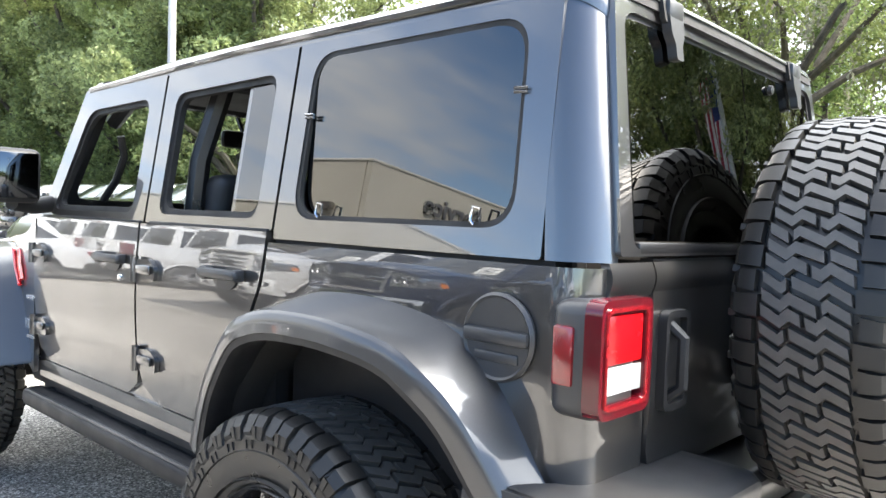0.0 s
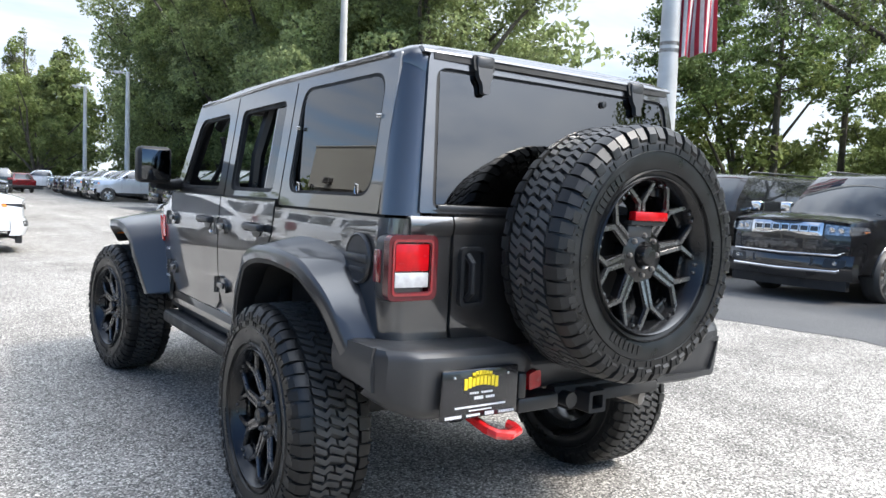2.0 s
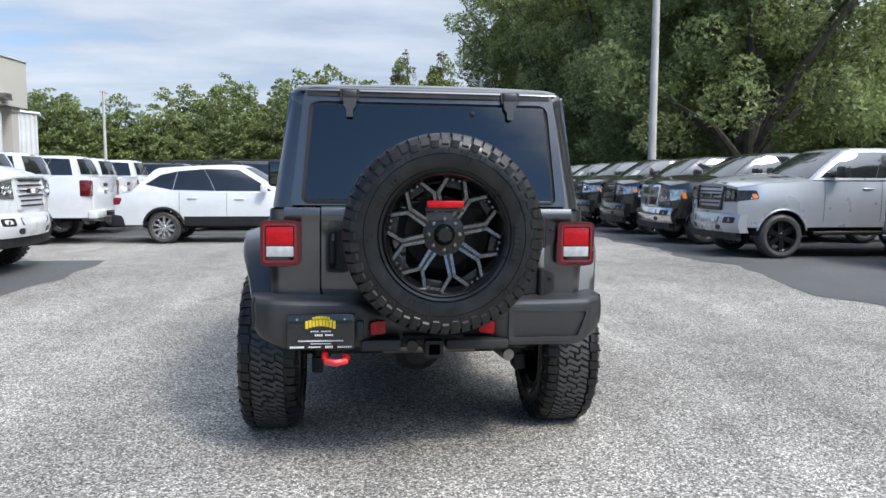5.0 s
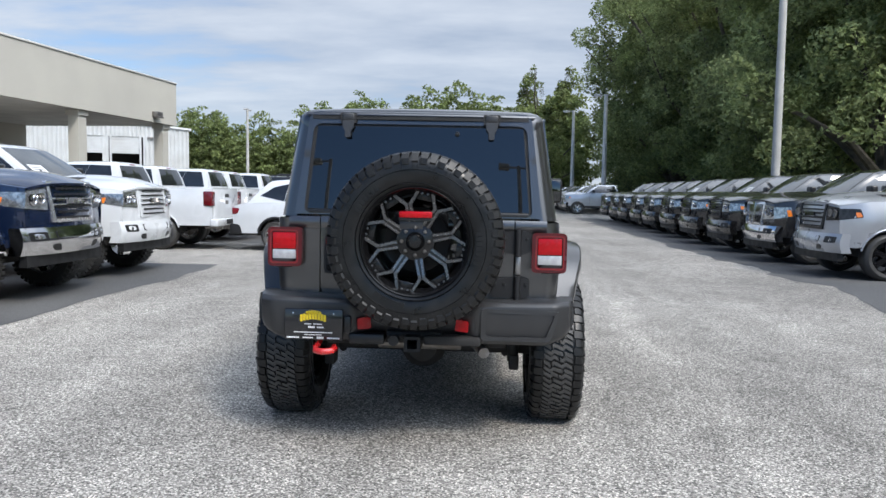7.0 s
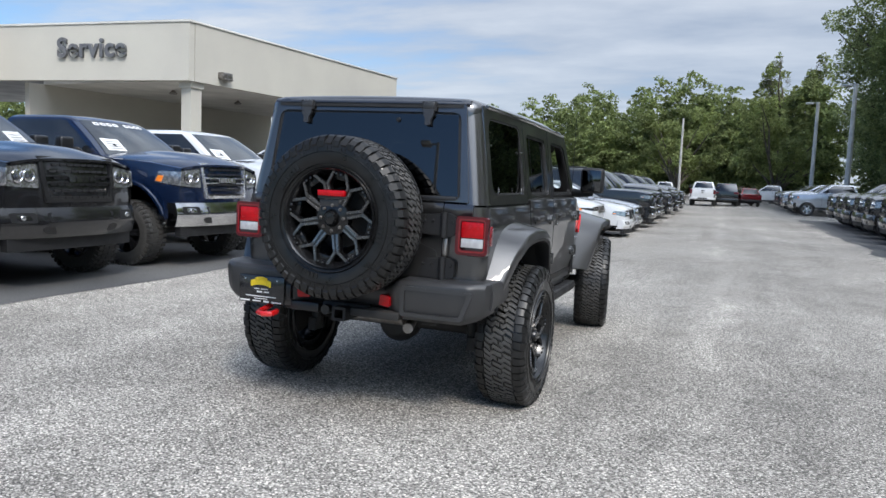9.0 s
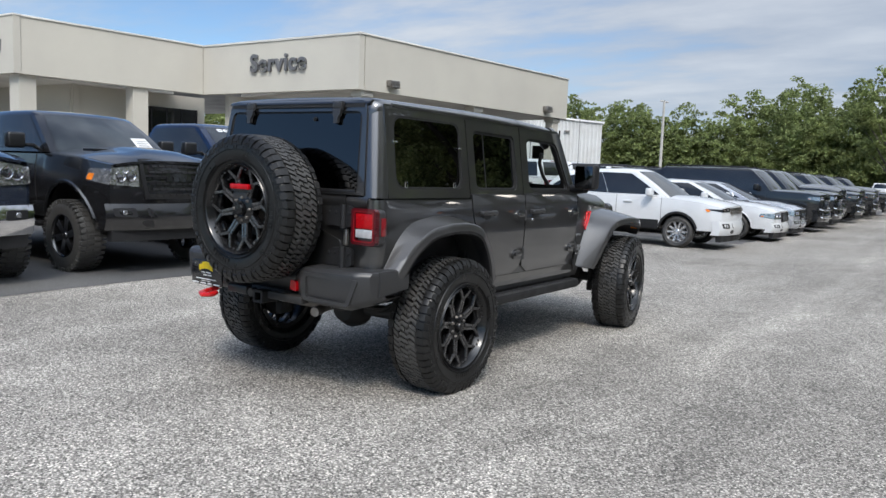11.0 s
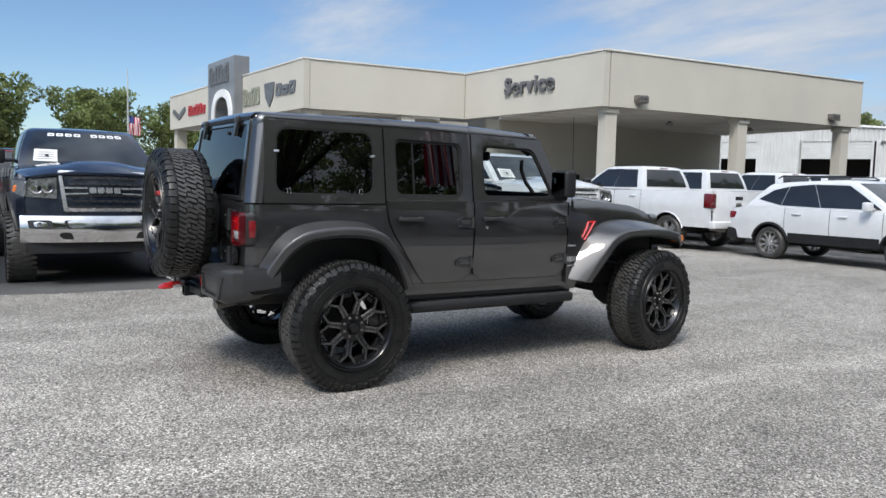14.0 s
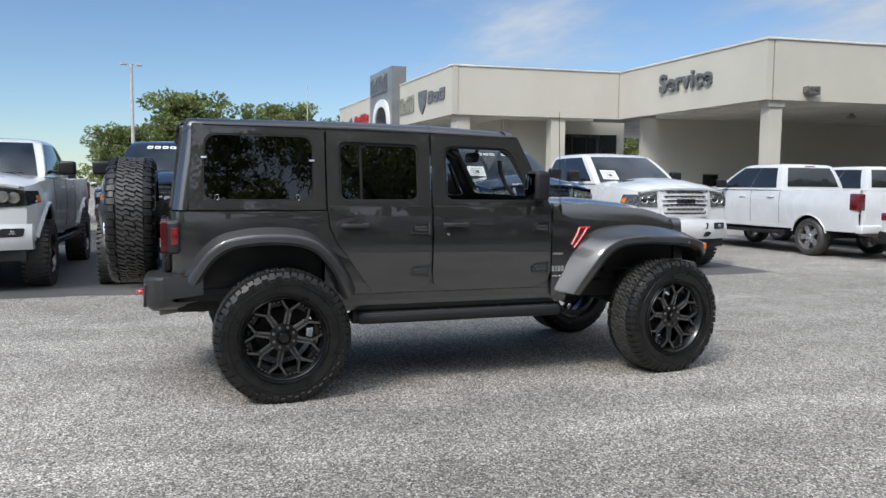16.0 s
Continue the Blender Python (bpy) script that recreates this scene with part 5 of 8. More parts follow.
    for s in (1, -1):
        a0, a1, b0, b1 = fr["lamp"]
        dark = fr.get("dark_lamp")
        hl = panel("headlamp", [(s * a0, b0), (s * a1, b0 + fr.get("lamp_tilt", 0.03)), (s * a1, b1), (s * a0, b1)], 0.016, DARKLAMP if dark else HEADLAMP, "dark headlamp lens" if dark else "clear headlamp lens", dep=0.14)
        for f in (0.28, 0.62):
            c = nose((s * (a0 + (a1 - a0) * f) + 1) / 2, b0 + (b1 - b0) * 0.55, 0.020)
            bm = BM()
            rr = (b1 - b0) * (hz - nz0) * 0.27
            lathe(bm, [(rr, -0.01), (rr, 0.008), (rr * 0.8, 0.010), (rr * 0.72, 0.002), (0.0, 0.004)], 18, Matrix.Translation(c) @ Matrix.Rotation(radians(90), 4, "Z"))
            part("projector", bm, STEEL if dark else CHROME, hl)
        if not fr.get("slim"):
            za, zb = nose(0.99, b0 + fr.get("lamp_tilt", 0.03)).z, nose(0.99, b1).z
            bm = BM()
            slab(bm, rpoly([(yf - 0.34, za + 0.05), (yf + 0.012, za), (yf + 0.012, zb), (yf - 0.30, zb)], 0.03, 3), lambda y, z, s=s: Vector((s * (sidex(y, z) + 0.007), y, z)), (-s * 0.02, 0, 0))
            part("lamp_wrap", bm, DARKLAMP if dark else HEADLAMP, hl)
            bm = BM()
            slab(bm, rpoly([(yf - 0.325, za + 0.062), (yf - 0.24, za + 0.05), (yf - 0.22, zb - 0.06), (yf - 0.29, zb - 0.06)], 0.012, 3), lambda y, z, s=s: Vector((s * (sidex(y, z) + 0.010), y, z)), (-s * 0.01, 0, 0))
            part("side_marker", bm, AMBER, hl)
        if fr.get("slim"):
            panel("indicator", [(s * (a1 - 0.045), b0 + 0.10 * (b1 - b0)), (s * (a1 - 0.002), b0 + 0.12 * (b1 - b0)), (s * (a1 - 0.002), b0 + 0.55 * (b1 - b0)), (s * (a1 - 0.045), b0 + 0.55 * (b1 - b0))], 0.020, AMBER, dep=0.02, m=hl)
    # front bumper
    bb0, bb1, bmat = fr["bumper"]

    def bump(u, t):
        a = u * 2 - 1
        z = bb0 + L + (bb1 - bb0) * t
        k = math.sin(t * math.pi)
        return Vector((a * (halfw(yf) + 0.045), yf + 0.115 * (1 - a * a) + 0.04 * k - 0.05 * abs(a) ** 4 + fr.get("chin", 0.015), z))
    bm = BM()
    sheet(bm, bump, 20, 8, (0, -0.16, 0))
    fb = part("front_bumper", bm, bmat, v)
    for s in (1, -1):
        bm = BM()
        slab(bm, rpoly([(s * 0.62, 0.50), (s * 0.90, 0.52), (s * 0.92, 0.84), (s * 0.64, 0.84)], 0.05, 3), lambda a, b: bump((a + 1) / 2, b) + Vector((0, 0.006, 0)), (0, -0.02, 0))
        part("fog_recess", bm, TRIM, fb)
        bm = BM()
        lathe(bm, [(0.0, 0.010), (0.026, 0.008), (0.032, 0.0)], 14, Matrix.Translation(bump((s * 0.78 + 1) / 2, 0.67) + Vector((0, 0.008, 0))) @ Matrix.Rotation(radians(90), 4, "Z"))
        part("fog_lamp", bm, HEADLAMP, fb)
    bm = BM()
    slab(bm, rpoly([(-0.47, 0.52), (0.47, 0.52), (0.50, 0.84), (-0.50, 0.84)], 0.05, 3), lambda a, b: bump((a + 1) / 2, b) + Vector((0, 0.005, 0)), (0, -0.02, 0))
    part("air_intake", bm, TRIM, fb)
    for s in (1, -1):
        bm = BM()
        slab(bm, rpoly([(s * 0.38, 0.12), (s * 0.50, 0.12), (s * 0.56, 0.26), (s * 0.54, 0.38), (s * 0.42, 0.38)], 0.04, 3), lambda a, b: bump((a + 1) / 2, b) + Vector((0, 0.006, 0)), (0, -0.02, 0))
        part("tow_opening", bm, TRIM, fb)
    bm = BM()
    sheet(bm, lambda u, t: Vector(((u * 2 - 1) * (halfw(yf) - 0.03), yf + 0.06 * (1 - (u * 2 - 1) ** 2), bb0 + L - 0.14 + 0.15 * t)), 10, 2, (0, -0.1, 0))
    part("air_dam", bm, PLASTIC, fb)

    # tail
    tzl = interp(shoulder, yr)
    tb = sp["tail"]
    if tb["kind"] == "pickup":
        bm = BM()
        box(bm, -W + 0.20, W - 0.20, yr - 0.02, yr + 0.06, sill + 0.12, tzl - 0.005, r=0.015)
        tg = part("tailgate", bm, paint, v)
        bm = BM()
        box(bm, -0.13, 0.13, yr - 0.028, yr - 0.019, tzl - 0.20, tzl - 0.12, r=0.003)
        part("gate_handle", bm, TRIM, tg)
        bm = BM()
        for k in range(3):
            box(bm, -0.10 + 0.07 * k, -0.04 + 0.07 * k, yr - 0.027, yr - 0.019, tzl - 0.36, tzl - 0.27, r=0.003)
        part("emblem", bm, STEEL, tg, "plain emblem blocks")
        bm = BM()
        box(bm, -W + 0.14, W - 0.14, yr + 0.10, g["r0"] - 0.03, tzl - 0.12, tzl - 0.09)
        part("bed_cover", bm, PLASTIC, v, "black bed floor and cover")
        bm = BM()
        box(bm, -W + 0.10, W - 0.10, g["r0"] - 0.02, g["r0"] + 0.03, sill + 0.1, bz, r=0.01)
        part("cab_back", bm, paint, v)
        for s in (1, -1):
            bm = BM()
            x0, x1 = sorted((s * (W - 0.21), s * (W - 0.012)))
            box(bm, x0, x1, yr - 0.022, yr + 0.20, tzl - 0.40, tzl - 0.06, r=0.03, seg=3)
            part("tail_lamp", bm, TAILRED, v, "red tail lamp")
            bm = BM()
            x0, x1 = sorted((s * (W - 0.20), s * (W - 0.14)))
            box(bm, x0, x1, yr - 0.004, yr + 0.02, sill + 0.1, tzl - 0.002)
            part("bed_corner", bm, paint, v)
        bm = BM()
        box(bm, -W + 0.03, W - 0.03, yr - 0.13, yr + 0.05, sill - 0.02, sill + 0.15, r=0.03, seg=3)
        rb = part("rear_bumper", bm, CHROME if sp.get("chrome") else paint, v)
        bm = BM()
        box(bm, -0.35, 0.35, yr - 0.135, yr - 0.12, sill + 0.02, sill + 0.13, r=0.01)
        part("plate_recess", bm, TRIM, rb)
        bm = BM()
        box(bm, -0.05, 0.05, yr - 0.13, yr + 0.2, sill - 0.12, sill - 0.03)
        for s in (1, -1):
            tube(bm, [(s * 0.55, yr + 0.3, sill - 0.05), (s * 0.58, yr - 0.12, sill - 0.05)], 0.04, 10)
        part("hitch_and_exhaust", bm, STEEL, v)
    else:
        bm = BM()
        sheet(bm, lambda u, t: Vector(((u * 2 - 1) * halfw(yr) * 0.985, yr - 0.05 * (1 - (u * 2 - 1) ** 2) - 0.02 * math.sin(t * math.pi), sill + (tzl + 0.01 - sill) * t)), 12, 8, (0, 0.08, 0))
        part("tail_panel", bm, paint, v)
        deck = sp.get("deck")
        if deck:
            bm = BM()
            sheet(bm, lambda u, t: Vector(((t * 2 - 1) * (W - 0.10), yr + 0.0 + (g["r0"] - yr + 0.05) * u, tzl + 0.01 + 0.03 * math.sin(math.pi * t) + (interp(shoulder, g["r0"]) - tzl) * u)), 6, 10, (0, 0, -0.03))
            part("boot_lid", bm, paint, v)
        else:
            bm = BM()
            sheet(bm, lambda u, t: Vector(((t * 2 - 1) * (W - 0.08), yr + 0.0 + (g["r0"] - yr + 0.05) * u, tzl + 0.012)), 2, 4)
            part("tail_shelf", bm, paint, v)
        for s in (1, -1):
            bm = BM()
            x0, x1 = sorted((s * (W - 0.42), s * (W - 0.035)))
            box(bm, x0, x1, yr - 0.045, yr + 0.22, tzl - tb["lamp"] - 0.04, tzl - 0.04, r=0.03)
            part("tail_lamp", bm, DARKRED, v, "red tail lamp")
        bm = BM()
        box(bm, -W + 0.04, W - 0.04, yr - 0.10, yr + 0.2, sill - 0.03, sill + 0.22, r=0.04, seg=3)
        part("rear_bumper", bm, PLASTIC if trim else paint, v)
        if sp.get("rails"):
            for s in (1, -1):
                bm = BM()
                tube(bm, [(s * (g["tw"] - 0.10), g["r1"] + 0.15, tz), (s * (g["tw"] - 0.10), g["r1"] + 0.25, tz + 0.05), (s * (g["tw"] - 0.10), g["f1"] - 0.3, tz + 0.05), (s * (g["tw"] - 0.10), g["f1"] - 0.2, tz)], 0.016, 6)
                part("roof_rail", bm, TRIM, v)
    return v


TAILRED = glow("tail_lamp_red", (0.13, 0.006, 0.010), 0.10)
CHARCOAL_BAR = shade("dark_grille_plastic", (0.014, 0.014, 0.015), 0.5, scale=9)


def pickup(paint, label, **kw):
    sp = dict(half=1.0, lift=0.0, front=2.66, rear=-3.03, axle_f=1.86, axle_r=-1.81, wheel="truck_chrome", sill=0.56, haunch=0.035, board=True, scoop=True, inset=0.15,
              shoulder=[(-3.03, 1.40), (-0.95, 1.38), (-0.85, 1.375), (1.0, 1.375), (1.35, 1.375), (2.2, 1.335), (2.66, 1.265)],
              cabin=dict(r0=-0.95, f0=1.40, r1=-0.74, f1=0.56, bw=0.93, tw=0.73, bz=1.40, tz=1.985),
              windows=[[(0.07, 0.08), (0.449, 0.08), (0.444, 0.87), (0.085, 0.85)], [(0.454, 0.08), (0.95, 0.08), (0.93, 0.87), (0.449, 0.87)]],
              doors=(-0.93, -0.02, 1.08), handles=(-0.12 - 0.55, 0.25), hood=[(1.25, 1.475), (1.9, 1.470), (2.36, 1.435), (2.58, 1.385), (2.66, 1.335)], nose_z=0.74, mirror=0.23, paper=1,
              face=dict(grille=(0.52, 0.18, 1.05), flare=1.13, grille_mat=BRIGHTTRIM, bar_mat=CHARCOAL_BAR, style="bars", emblem=BRIGHTTRIM, wings=BRIGHTTRIM, lamp=(0.60, 0.985, 0.45, 0.90), lamp_tilt=0.08, bumper=(0.46, 0.79, CHROME)),
              tail=dict(kind="pickup"))
    face = dict(sp["face"])
    face.update(kw.pop("face", {}))
    sp.update(kw)
    sp["face"] = face
    return vehicle("pickup_truck", label, "pickup truck", paint, sp)


def big_suv(paint, label, **kw):
    sp = dict(half=1.03, lift=0.0, front=2.62, rear=-2.78, axle_f=1.62, axle_r=-1.50, wheel="suv", sill=0.44, inset=0.15, bright=True, rails=True, chrome=True,
              shoulder=[(-2.78, 1.25), (-1.5, 1.25), (1.0, 1.235), (1.4, 1.235), (2.2, 1.21), (2.62, 1.15)],
              cabin=dict(r0=-2.72, f0=1.36, r1=-2.42, f1=0.66, bw=0.95, tw=0.79, bz=1.21, tz=1.93, wrap=0.16),
              windows=[[(0.05, 0.10), (0.27, 0.10), (0.27, 0.87), (0.06, 0.86)], [(0.29, 0.10), (0.58, 0.10), (0.59, 0.87), (0.29, 0.87)], [(0.605, 0.10), (0.95, 0.10), (0.93, 0.87), (0.61, 0.87)]],
              doors=(-1.05, -0.02, 1.08), handles=(-0.75, 0.28), hood=[(1.25, 1.295), (2.0, 1.285), (2.45, 1.25), (2.62, 1.195)], nose_z=0.62, mirror=0.21,
              face=dict(grille=(0.60, 0.60, 0.93), grille_mat=CHROME, bar_mat=CHROME, style="slots", lamp=(0.62, 0.99, 0.64, 0.90), bumper=(0.34, 0.70, paint)),
              tail=dict(kind="suv", lamp=0.18))
    face = dict(sp["face"])
    face.update(kw.pop("face", {}))
    sp.update(kw)
    sp["face"] = face
    v = vehicle("large_suv", label, "suv", paint, sp)
    for z, t in ((0.70, 0.016), (0.47, 0.024)):
        bm = BM()
        tube(bm, [(-0.86, 2.56, z + 0.05), (-0.80, 2.72, z), (0, 2.835, z - 0.01), (0.80, 2.72, z), (0.86, 2.56, z + 0.05)], t, 8)
        part("bumper_trim", bm, CHROME, v, "bright bumper strip")
    return v


def crossover(paint, label, **kw):
    sp = dict(half=0.93, lift=0.0, front=2.25, rear=-2.32, axle_f=1.35, axle_r=-1.35, wheel="car", sill=0.40, inset=0.13, clad=True, flare="black", rails=True, bright=False,
              shoulder=[(-2.32, 1.02), (-2.0, 1.09), (-1.5, 1.11), (0.6, 1.08), (1.1, 1.06), (1.8, 1.00), (2.25, 0.90)],
              cabin=dict(r0=-2.16, f0=1.30, r1=-1.62, f1=0.30, bw=0.85, tw=0.62, bz=1.05, tz=1.70, drop=0.09, wrap=0.20),
              windows=[[(0.05, 0.38), (0.276, 0.15), (0.280, 0.83), (0.12, 0.72)], [(0.280, 0.15), (0.566, 0.11), (0.570, 0.87), (0.284, 0.83)], [(0.570, 0.11), (0.96, 0.10), (0.93, 0.82), (0.574, 0.87)]],
              doors=(-1.02, -0.05, 0.98), handles=(-0.75, 0.22), hood=[(1.15, 1.13), (1.7, 1.09), (2.1, 1.01), (2.25, 0.94)], nose_z=0.52, mirror=0.19, dark_mirror=False, paper=1,
              face=dict(grille=(0.50, 0.58, 0.88), grille_mat=STEEL, bar_mat=STEEL, style="slots", lamp=(0.54, 0.98, 0.72, 0.92), dark_lamp=True, bumper=(0.32, 0.62, paint), chin=0.01),
              tail=dict(kind="suv", lamp=0.16))
    sp.update(kw)
    return vehicle("crossover_suv", label, "suv", paint, sp)


def sedan(paint, label, **kw):
    sp = dict(half=0.94, lift=0.0, front=2.42, rear=-2.55, axle_f=1.50, axle_r=-1.52, wheel="car_black", sill=0.32, inset=0.13,
              shoulder=[(-2.55, 0.98), (-1.5, 1.02), (0.6, 0.97), (1.2, 0.93), (2.0, 0.86), (2.42, 0.74)],
              cabin=dict(r0=-1.95, f0=1.30, r1=-1.05, f1=0.25, bw=0.84, tw=0.60, bz=0.97, tz=1.47),
              windows=[[(0.16, 0.14), (0.50, 0.10), (0.49, 0.86), (0.12, 0.82)], [(0.52, 0.10), (0.95, 0.09), (0.93, 0.86), (0.51, 0.86)]],
              doors=(-1.1, -0.08, 0.98), handles=(-0.8, 0.2), hood=[(1.15, 1.0), (1.8, 0.95), (2.25, 0.86), (2.42, 0.78)], nose_z=0.42, mirror=0.18, dark_mirror=False, deck=True,
              face=dict(grille=(0.46, 0.25, 0.88), grille_mat=TRIM, style="bars", lamp=(0.52, 0.98, 0.45, 0.90), bumper=(0.24, 0.48, paint), chin=0.0),
              tail=dict(kind="sedan", lamp=0.16))
    sp.update(kw)
    return vehicle("sedan", label, "car", paint, sp)


WHITE = car_paint("white_paint", (0.64, 0.65, 0.655), 0.0, 0.3)
SILVER = car_paint("silver_paint", (0.44, 0.45, 0.47), 0.45, 0.30)
BILLET = car_paint("light_silver_paint", (0.52, 0.54, 0.57), 0.5)
BLACK = car_paint("black_paint", (0.012, 0.012, 0.013), 0.2)
BLUE = car_paint("dark_blue_paint", (0.004, 0.012, 0.040), 0.3)
NAVY = car_paint("blue_grey_paint", (0.022, 0.030, 0.050), 0.4)
CHARCOAL = car_paint("charcoal_paint", (0.024, 0.025, 0.027), 0.5)
RED = car_paint("dark_red_paint", (0.16, 0.010, 0.012), 0.3)

EAST, WEST = -90, 90       # turn that points the nose to +x, -x
BLACKFACE = dict(grille_mat=TRIM, bar_mat=CHARCOAL_BAR, emblem=CHARCOAL, wings=TRIM, bumper=(0.46, 0.79, CHARCOAL))

# facing the aisle from the west: lifted trucks
FX = -5.80 - 1.86
t = pickup(WHITE, "white lifted pickup truck with black wheels", lift=0.10, wheel="lifted", flare="paint", arch=0.11, arch_up=0.12, inset=0.10, face=dict(BLACKFACE, bumper=(0.46, 0.79, WHITE), dark_lamp=True), scoop=True, vents=True, paper=0)
t.matrix_basis = pose(FX, -3.45, 0, 0, 0, EAST)
t = pickup(NAVY, "blue-grey lifted pickup truck with a windshield banner", lift=0.11, wheel="lifted", flare="black", arch=0.12, arch_up=0.12, inset=0.09, banner=True, paper=-1, face=dict(emblem=BRIGHTTRIM))
t.matrix_basis = pose(FX, -0.72, 0, 0, 0, EAST)
t = pickup(BLACK, "black lifted pickup truck with black grille", lift=0.11, wheel="lifted", flare="paint", arch=0.12, arch_up=0.12, inset=0.10, paper=1, vents=True, face=dict(BLACKFACE, bumper=(0.46, 0.79, BLACK)))
t.matrix_basis = pose(FX, 2.02, 0, 0, 0, EAST)
t = pickup(BLUE, "dark blue lifted pickup truck with chrome bumper", lift=0.12, wheel="lifted", flare="paint", arch=0.13, arch_up=0.14, inset=0.08, banner=True, paper=-1, face=dict(emblem=BRIGHTTRIM))
t.matrix_basis = pose(FX, 4.72, 0, 0, 0, EAST)
t = pickup(WHITE, "white pickup truck with a ribbed black grille", lift=0.09, wheel="lifted", arch_up=0.08, inset=0.12, vents=True, paper=-1, face=dict(grille_mat=WHITE, emblem=CHARCOAL, wings=WHITE, bumper=(0.46, 0.79, WHITE)))
t.matrix_basis = pose(FX - 0.15, 7.45, 0, 0, 0, EAST)

# tails towards the aisle: white trucks
first_tail = pickup(WHITE, "white pickup truck with tall red tail lamps, parked tail out", paper=0, chrome=False, bright=False)
for k, y in enumerate((12.95, 15.75, 18.6, 21.4, 24.2)):
    m = pose(-8.75 - (0.3 if k % 2 else 0.0), y, 0, 0, 0, WEST)
    if k == 0:
        first_tail.matrix_basis = m
        first_tail["group"] = "white trucks tail out"
    else:
        copy_thing(first_tail, m)

# the row north of the aisle
c = crossover(WHITE, "white crossover with black lower cladding")
c.matrix_basis = pose(-2.95, 13.02, 0, 0, 0, EAST)
c = sedan(WHITE, "white sedan with black wheels")
c.matrix_basis = pose(-2.85, 16.75, 0, 0, 0, EAST)
c2 = sedan(BILLET, "pale silver sedan with black wheels")
c2.matrix_basis = pose(-2.9, 19.5, 0, 0, 0, EAST)
dark_suv = big_suv(CHARCOAL, "charcoal suv with a black grille", chrome=False, bright=False, wheel="truck_black", face=dict(grille_mat=GLOSSBLACK, bar_mat=GLOSSBLACK, bumper=(0.34, 0.70, CHARCOAL)))
for k, y in enumerate((22.3, 25.1, 31.0, 36.8, 42.4)):
    m = pose(-2.9, y, 0, 0, 0, EAST)
    if k == 0:
        dark_suv.matrix_basis = m
        dark_suv["group"] = "dark suvs of the north row"
    else:
        copy_thing(dark_suv, m)
grey_truck = pickup(CHARCOAL, "charcoal pickup truck with black grille", wheel="truck_black", face=BLACKFACE)
for k, y in enumerate((28.0, 33.9, 39.6)):
    m = pose(-3.2, y, 0, 0, 0, EAST)
    if k == 0:
        grey_truck.matrix_basis = m
        grey_truck["group"] = "grey trucks of the north row"
    else:
        copy_thing(grey_truck, m)
for k, y in enumerate((26.9, 29.7, 35.3)):
    copy_thing(dark_suv, pose(-9.2, y, 0, 0, 0, WEST))

# facing the aisle from the east
EX = 7.2 + 1.86
t = pickup(SILVER, "silver pickup truck with a black grille and black wheels", wheel="truck_black", vents=True, paper=0, face=dict(BLACKFACE, bumper=(0.46, 0.79, SILVER), dark_lamp=True))
t.matrix_basis = pose(EX, 9.15, 0, 0, 0, WEST)
t = pickup(BLACK, "black pickup truck with a chrome crossbar grille", paper=0, face=dict(grille=(0.52, 0.10, 0.93), bar_mat=CHROME, style="cross", emblem=None, wings=None, lamp=(0.57, 0.99, 0.30, 0.84)))
t.matrix_basis = pose(EX, 12.0, 0, 0, 0, WEST)
black_truck = pickup(BLACK, "black pickup truck with a dark grille", wheel="truck_black", paper=0, face=dict(BLACKFACE, bumper=(0.46, 0.79, BLACK)))
for k, y in enumerate((14.8, 20.5, 26.2, 31.8)):
    m = pose(EX + 0.1 * k, y, 0, 0, 0, WEST)
    if k == 0:
        black_truck.matrix_basis = m
        black_truck["group"] = "dark trucks of the east row"
    else:
        copy_thing(black_truck, m)
for k, y in enumerate((17.6, 23.3, 29.0, 34.6)):
    copy_thing(grey_truck, pose(EX + 0.1 * k, y, 0, 0, 0, WEST))["group"] = "dark trucks of the east row"
black_suv = big_suv(BLACK, "glossy black full-size suv with a chrome slotted grille")
black_suv.matrix_basis = pose(9.6 + 1.62, 6.5, 0, 0, 0, WEST)
black_suv["group"] = "black suvs"
copy_thing(black_suv, pose(9.5 + 1.62, 3.55, 0, 0, 0, WEST))
copy_thing(black_suv, pose(9.5 + 1.62, 0.55, 0, 0, 0, WEST))

# far end of the east row
far_truck = pickup(BILLET, "pale silver pickup truck with bright wheels", paper=0)
for k, (x, y) in enumerate(((8.7, 47.4), (8.6, 53.2), (8.9, 58.8), (9.2, 72.0))):
    m = pose(x, y, 0, 0, 0, WEST)
    if k == 0:
        far_truck.matrix_basis = m
        far_truck["group"] = "far trucks"
    else:
        copy_thing(far_truck, m)
for k, y in enumerate((50.3, 56.0, 61.6, 64.4)):
    copy_thing(black_truck if k % 2 else grey_truck, pose(8.8, y, 0, 0, 0, WEST))["group"] = "far trucks"
for k, (x, y, a) in enumerate(((0.4, 63.0, 0), (-4.2, 84.0, 0), (6.4, 76.0, 90), (-14.0, 96.0, 60))):
    copy_thing(first_tail, pose(x, y, 0, 0, 0, a))["group"] = "far trucks"
r = crossover(RED, "dark red crossover far across the lot")
r.matrix_basis = pose(-19.5, 6.2, 0, 0, 0, 100)
copy_thing(r, pose(3.9, 70.0, 0, 0, 0, 10))
copy_thing(dark_suv, pose(2.2, 67.0, 0, 0, 0, 0))["group"] = "far trucks"

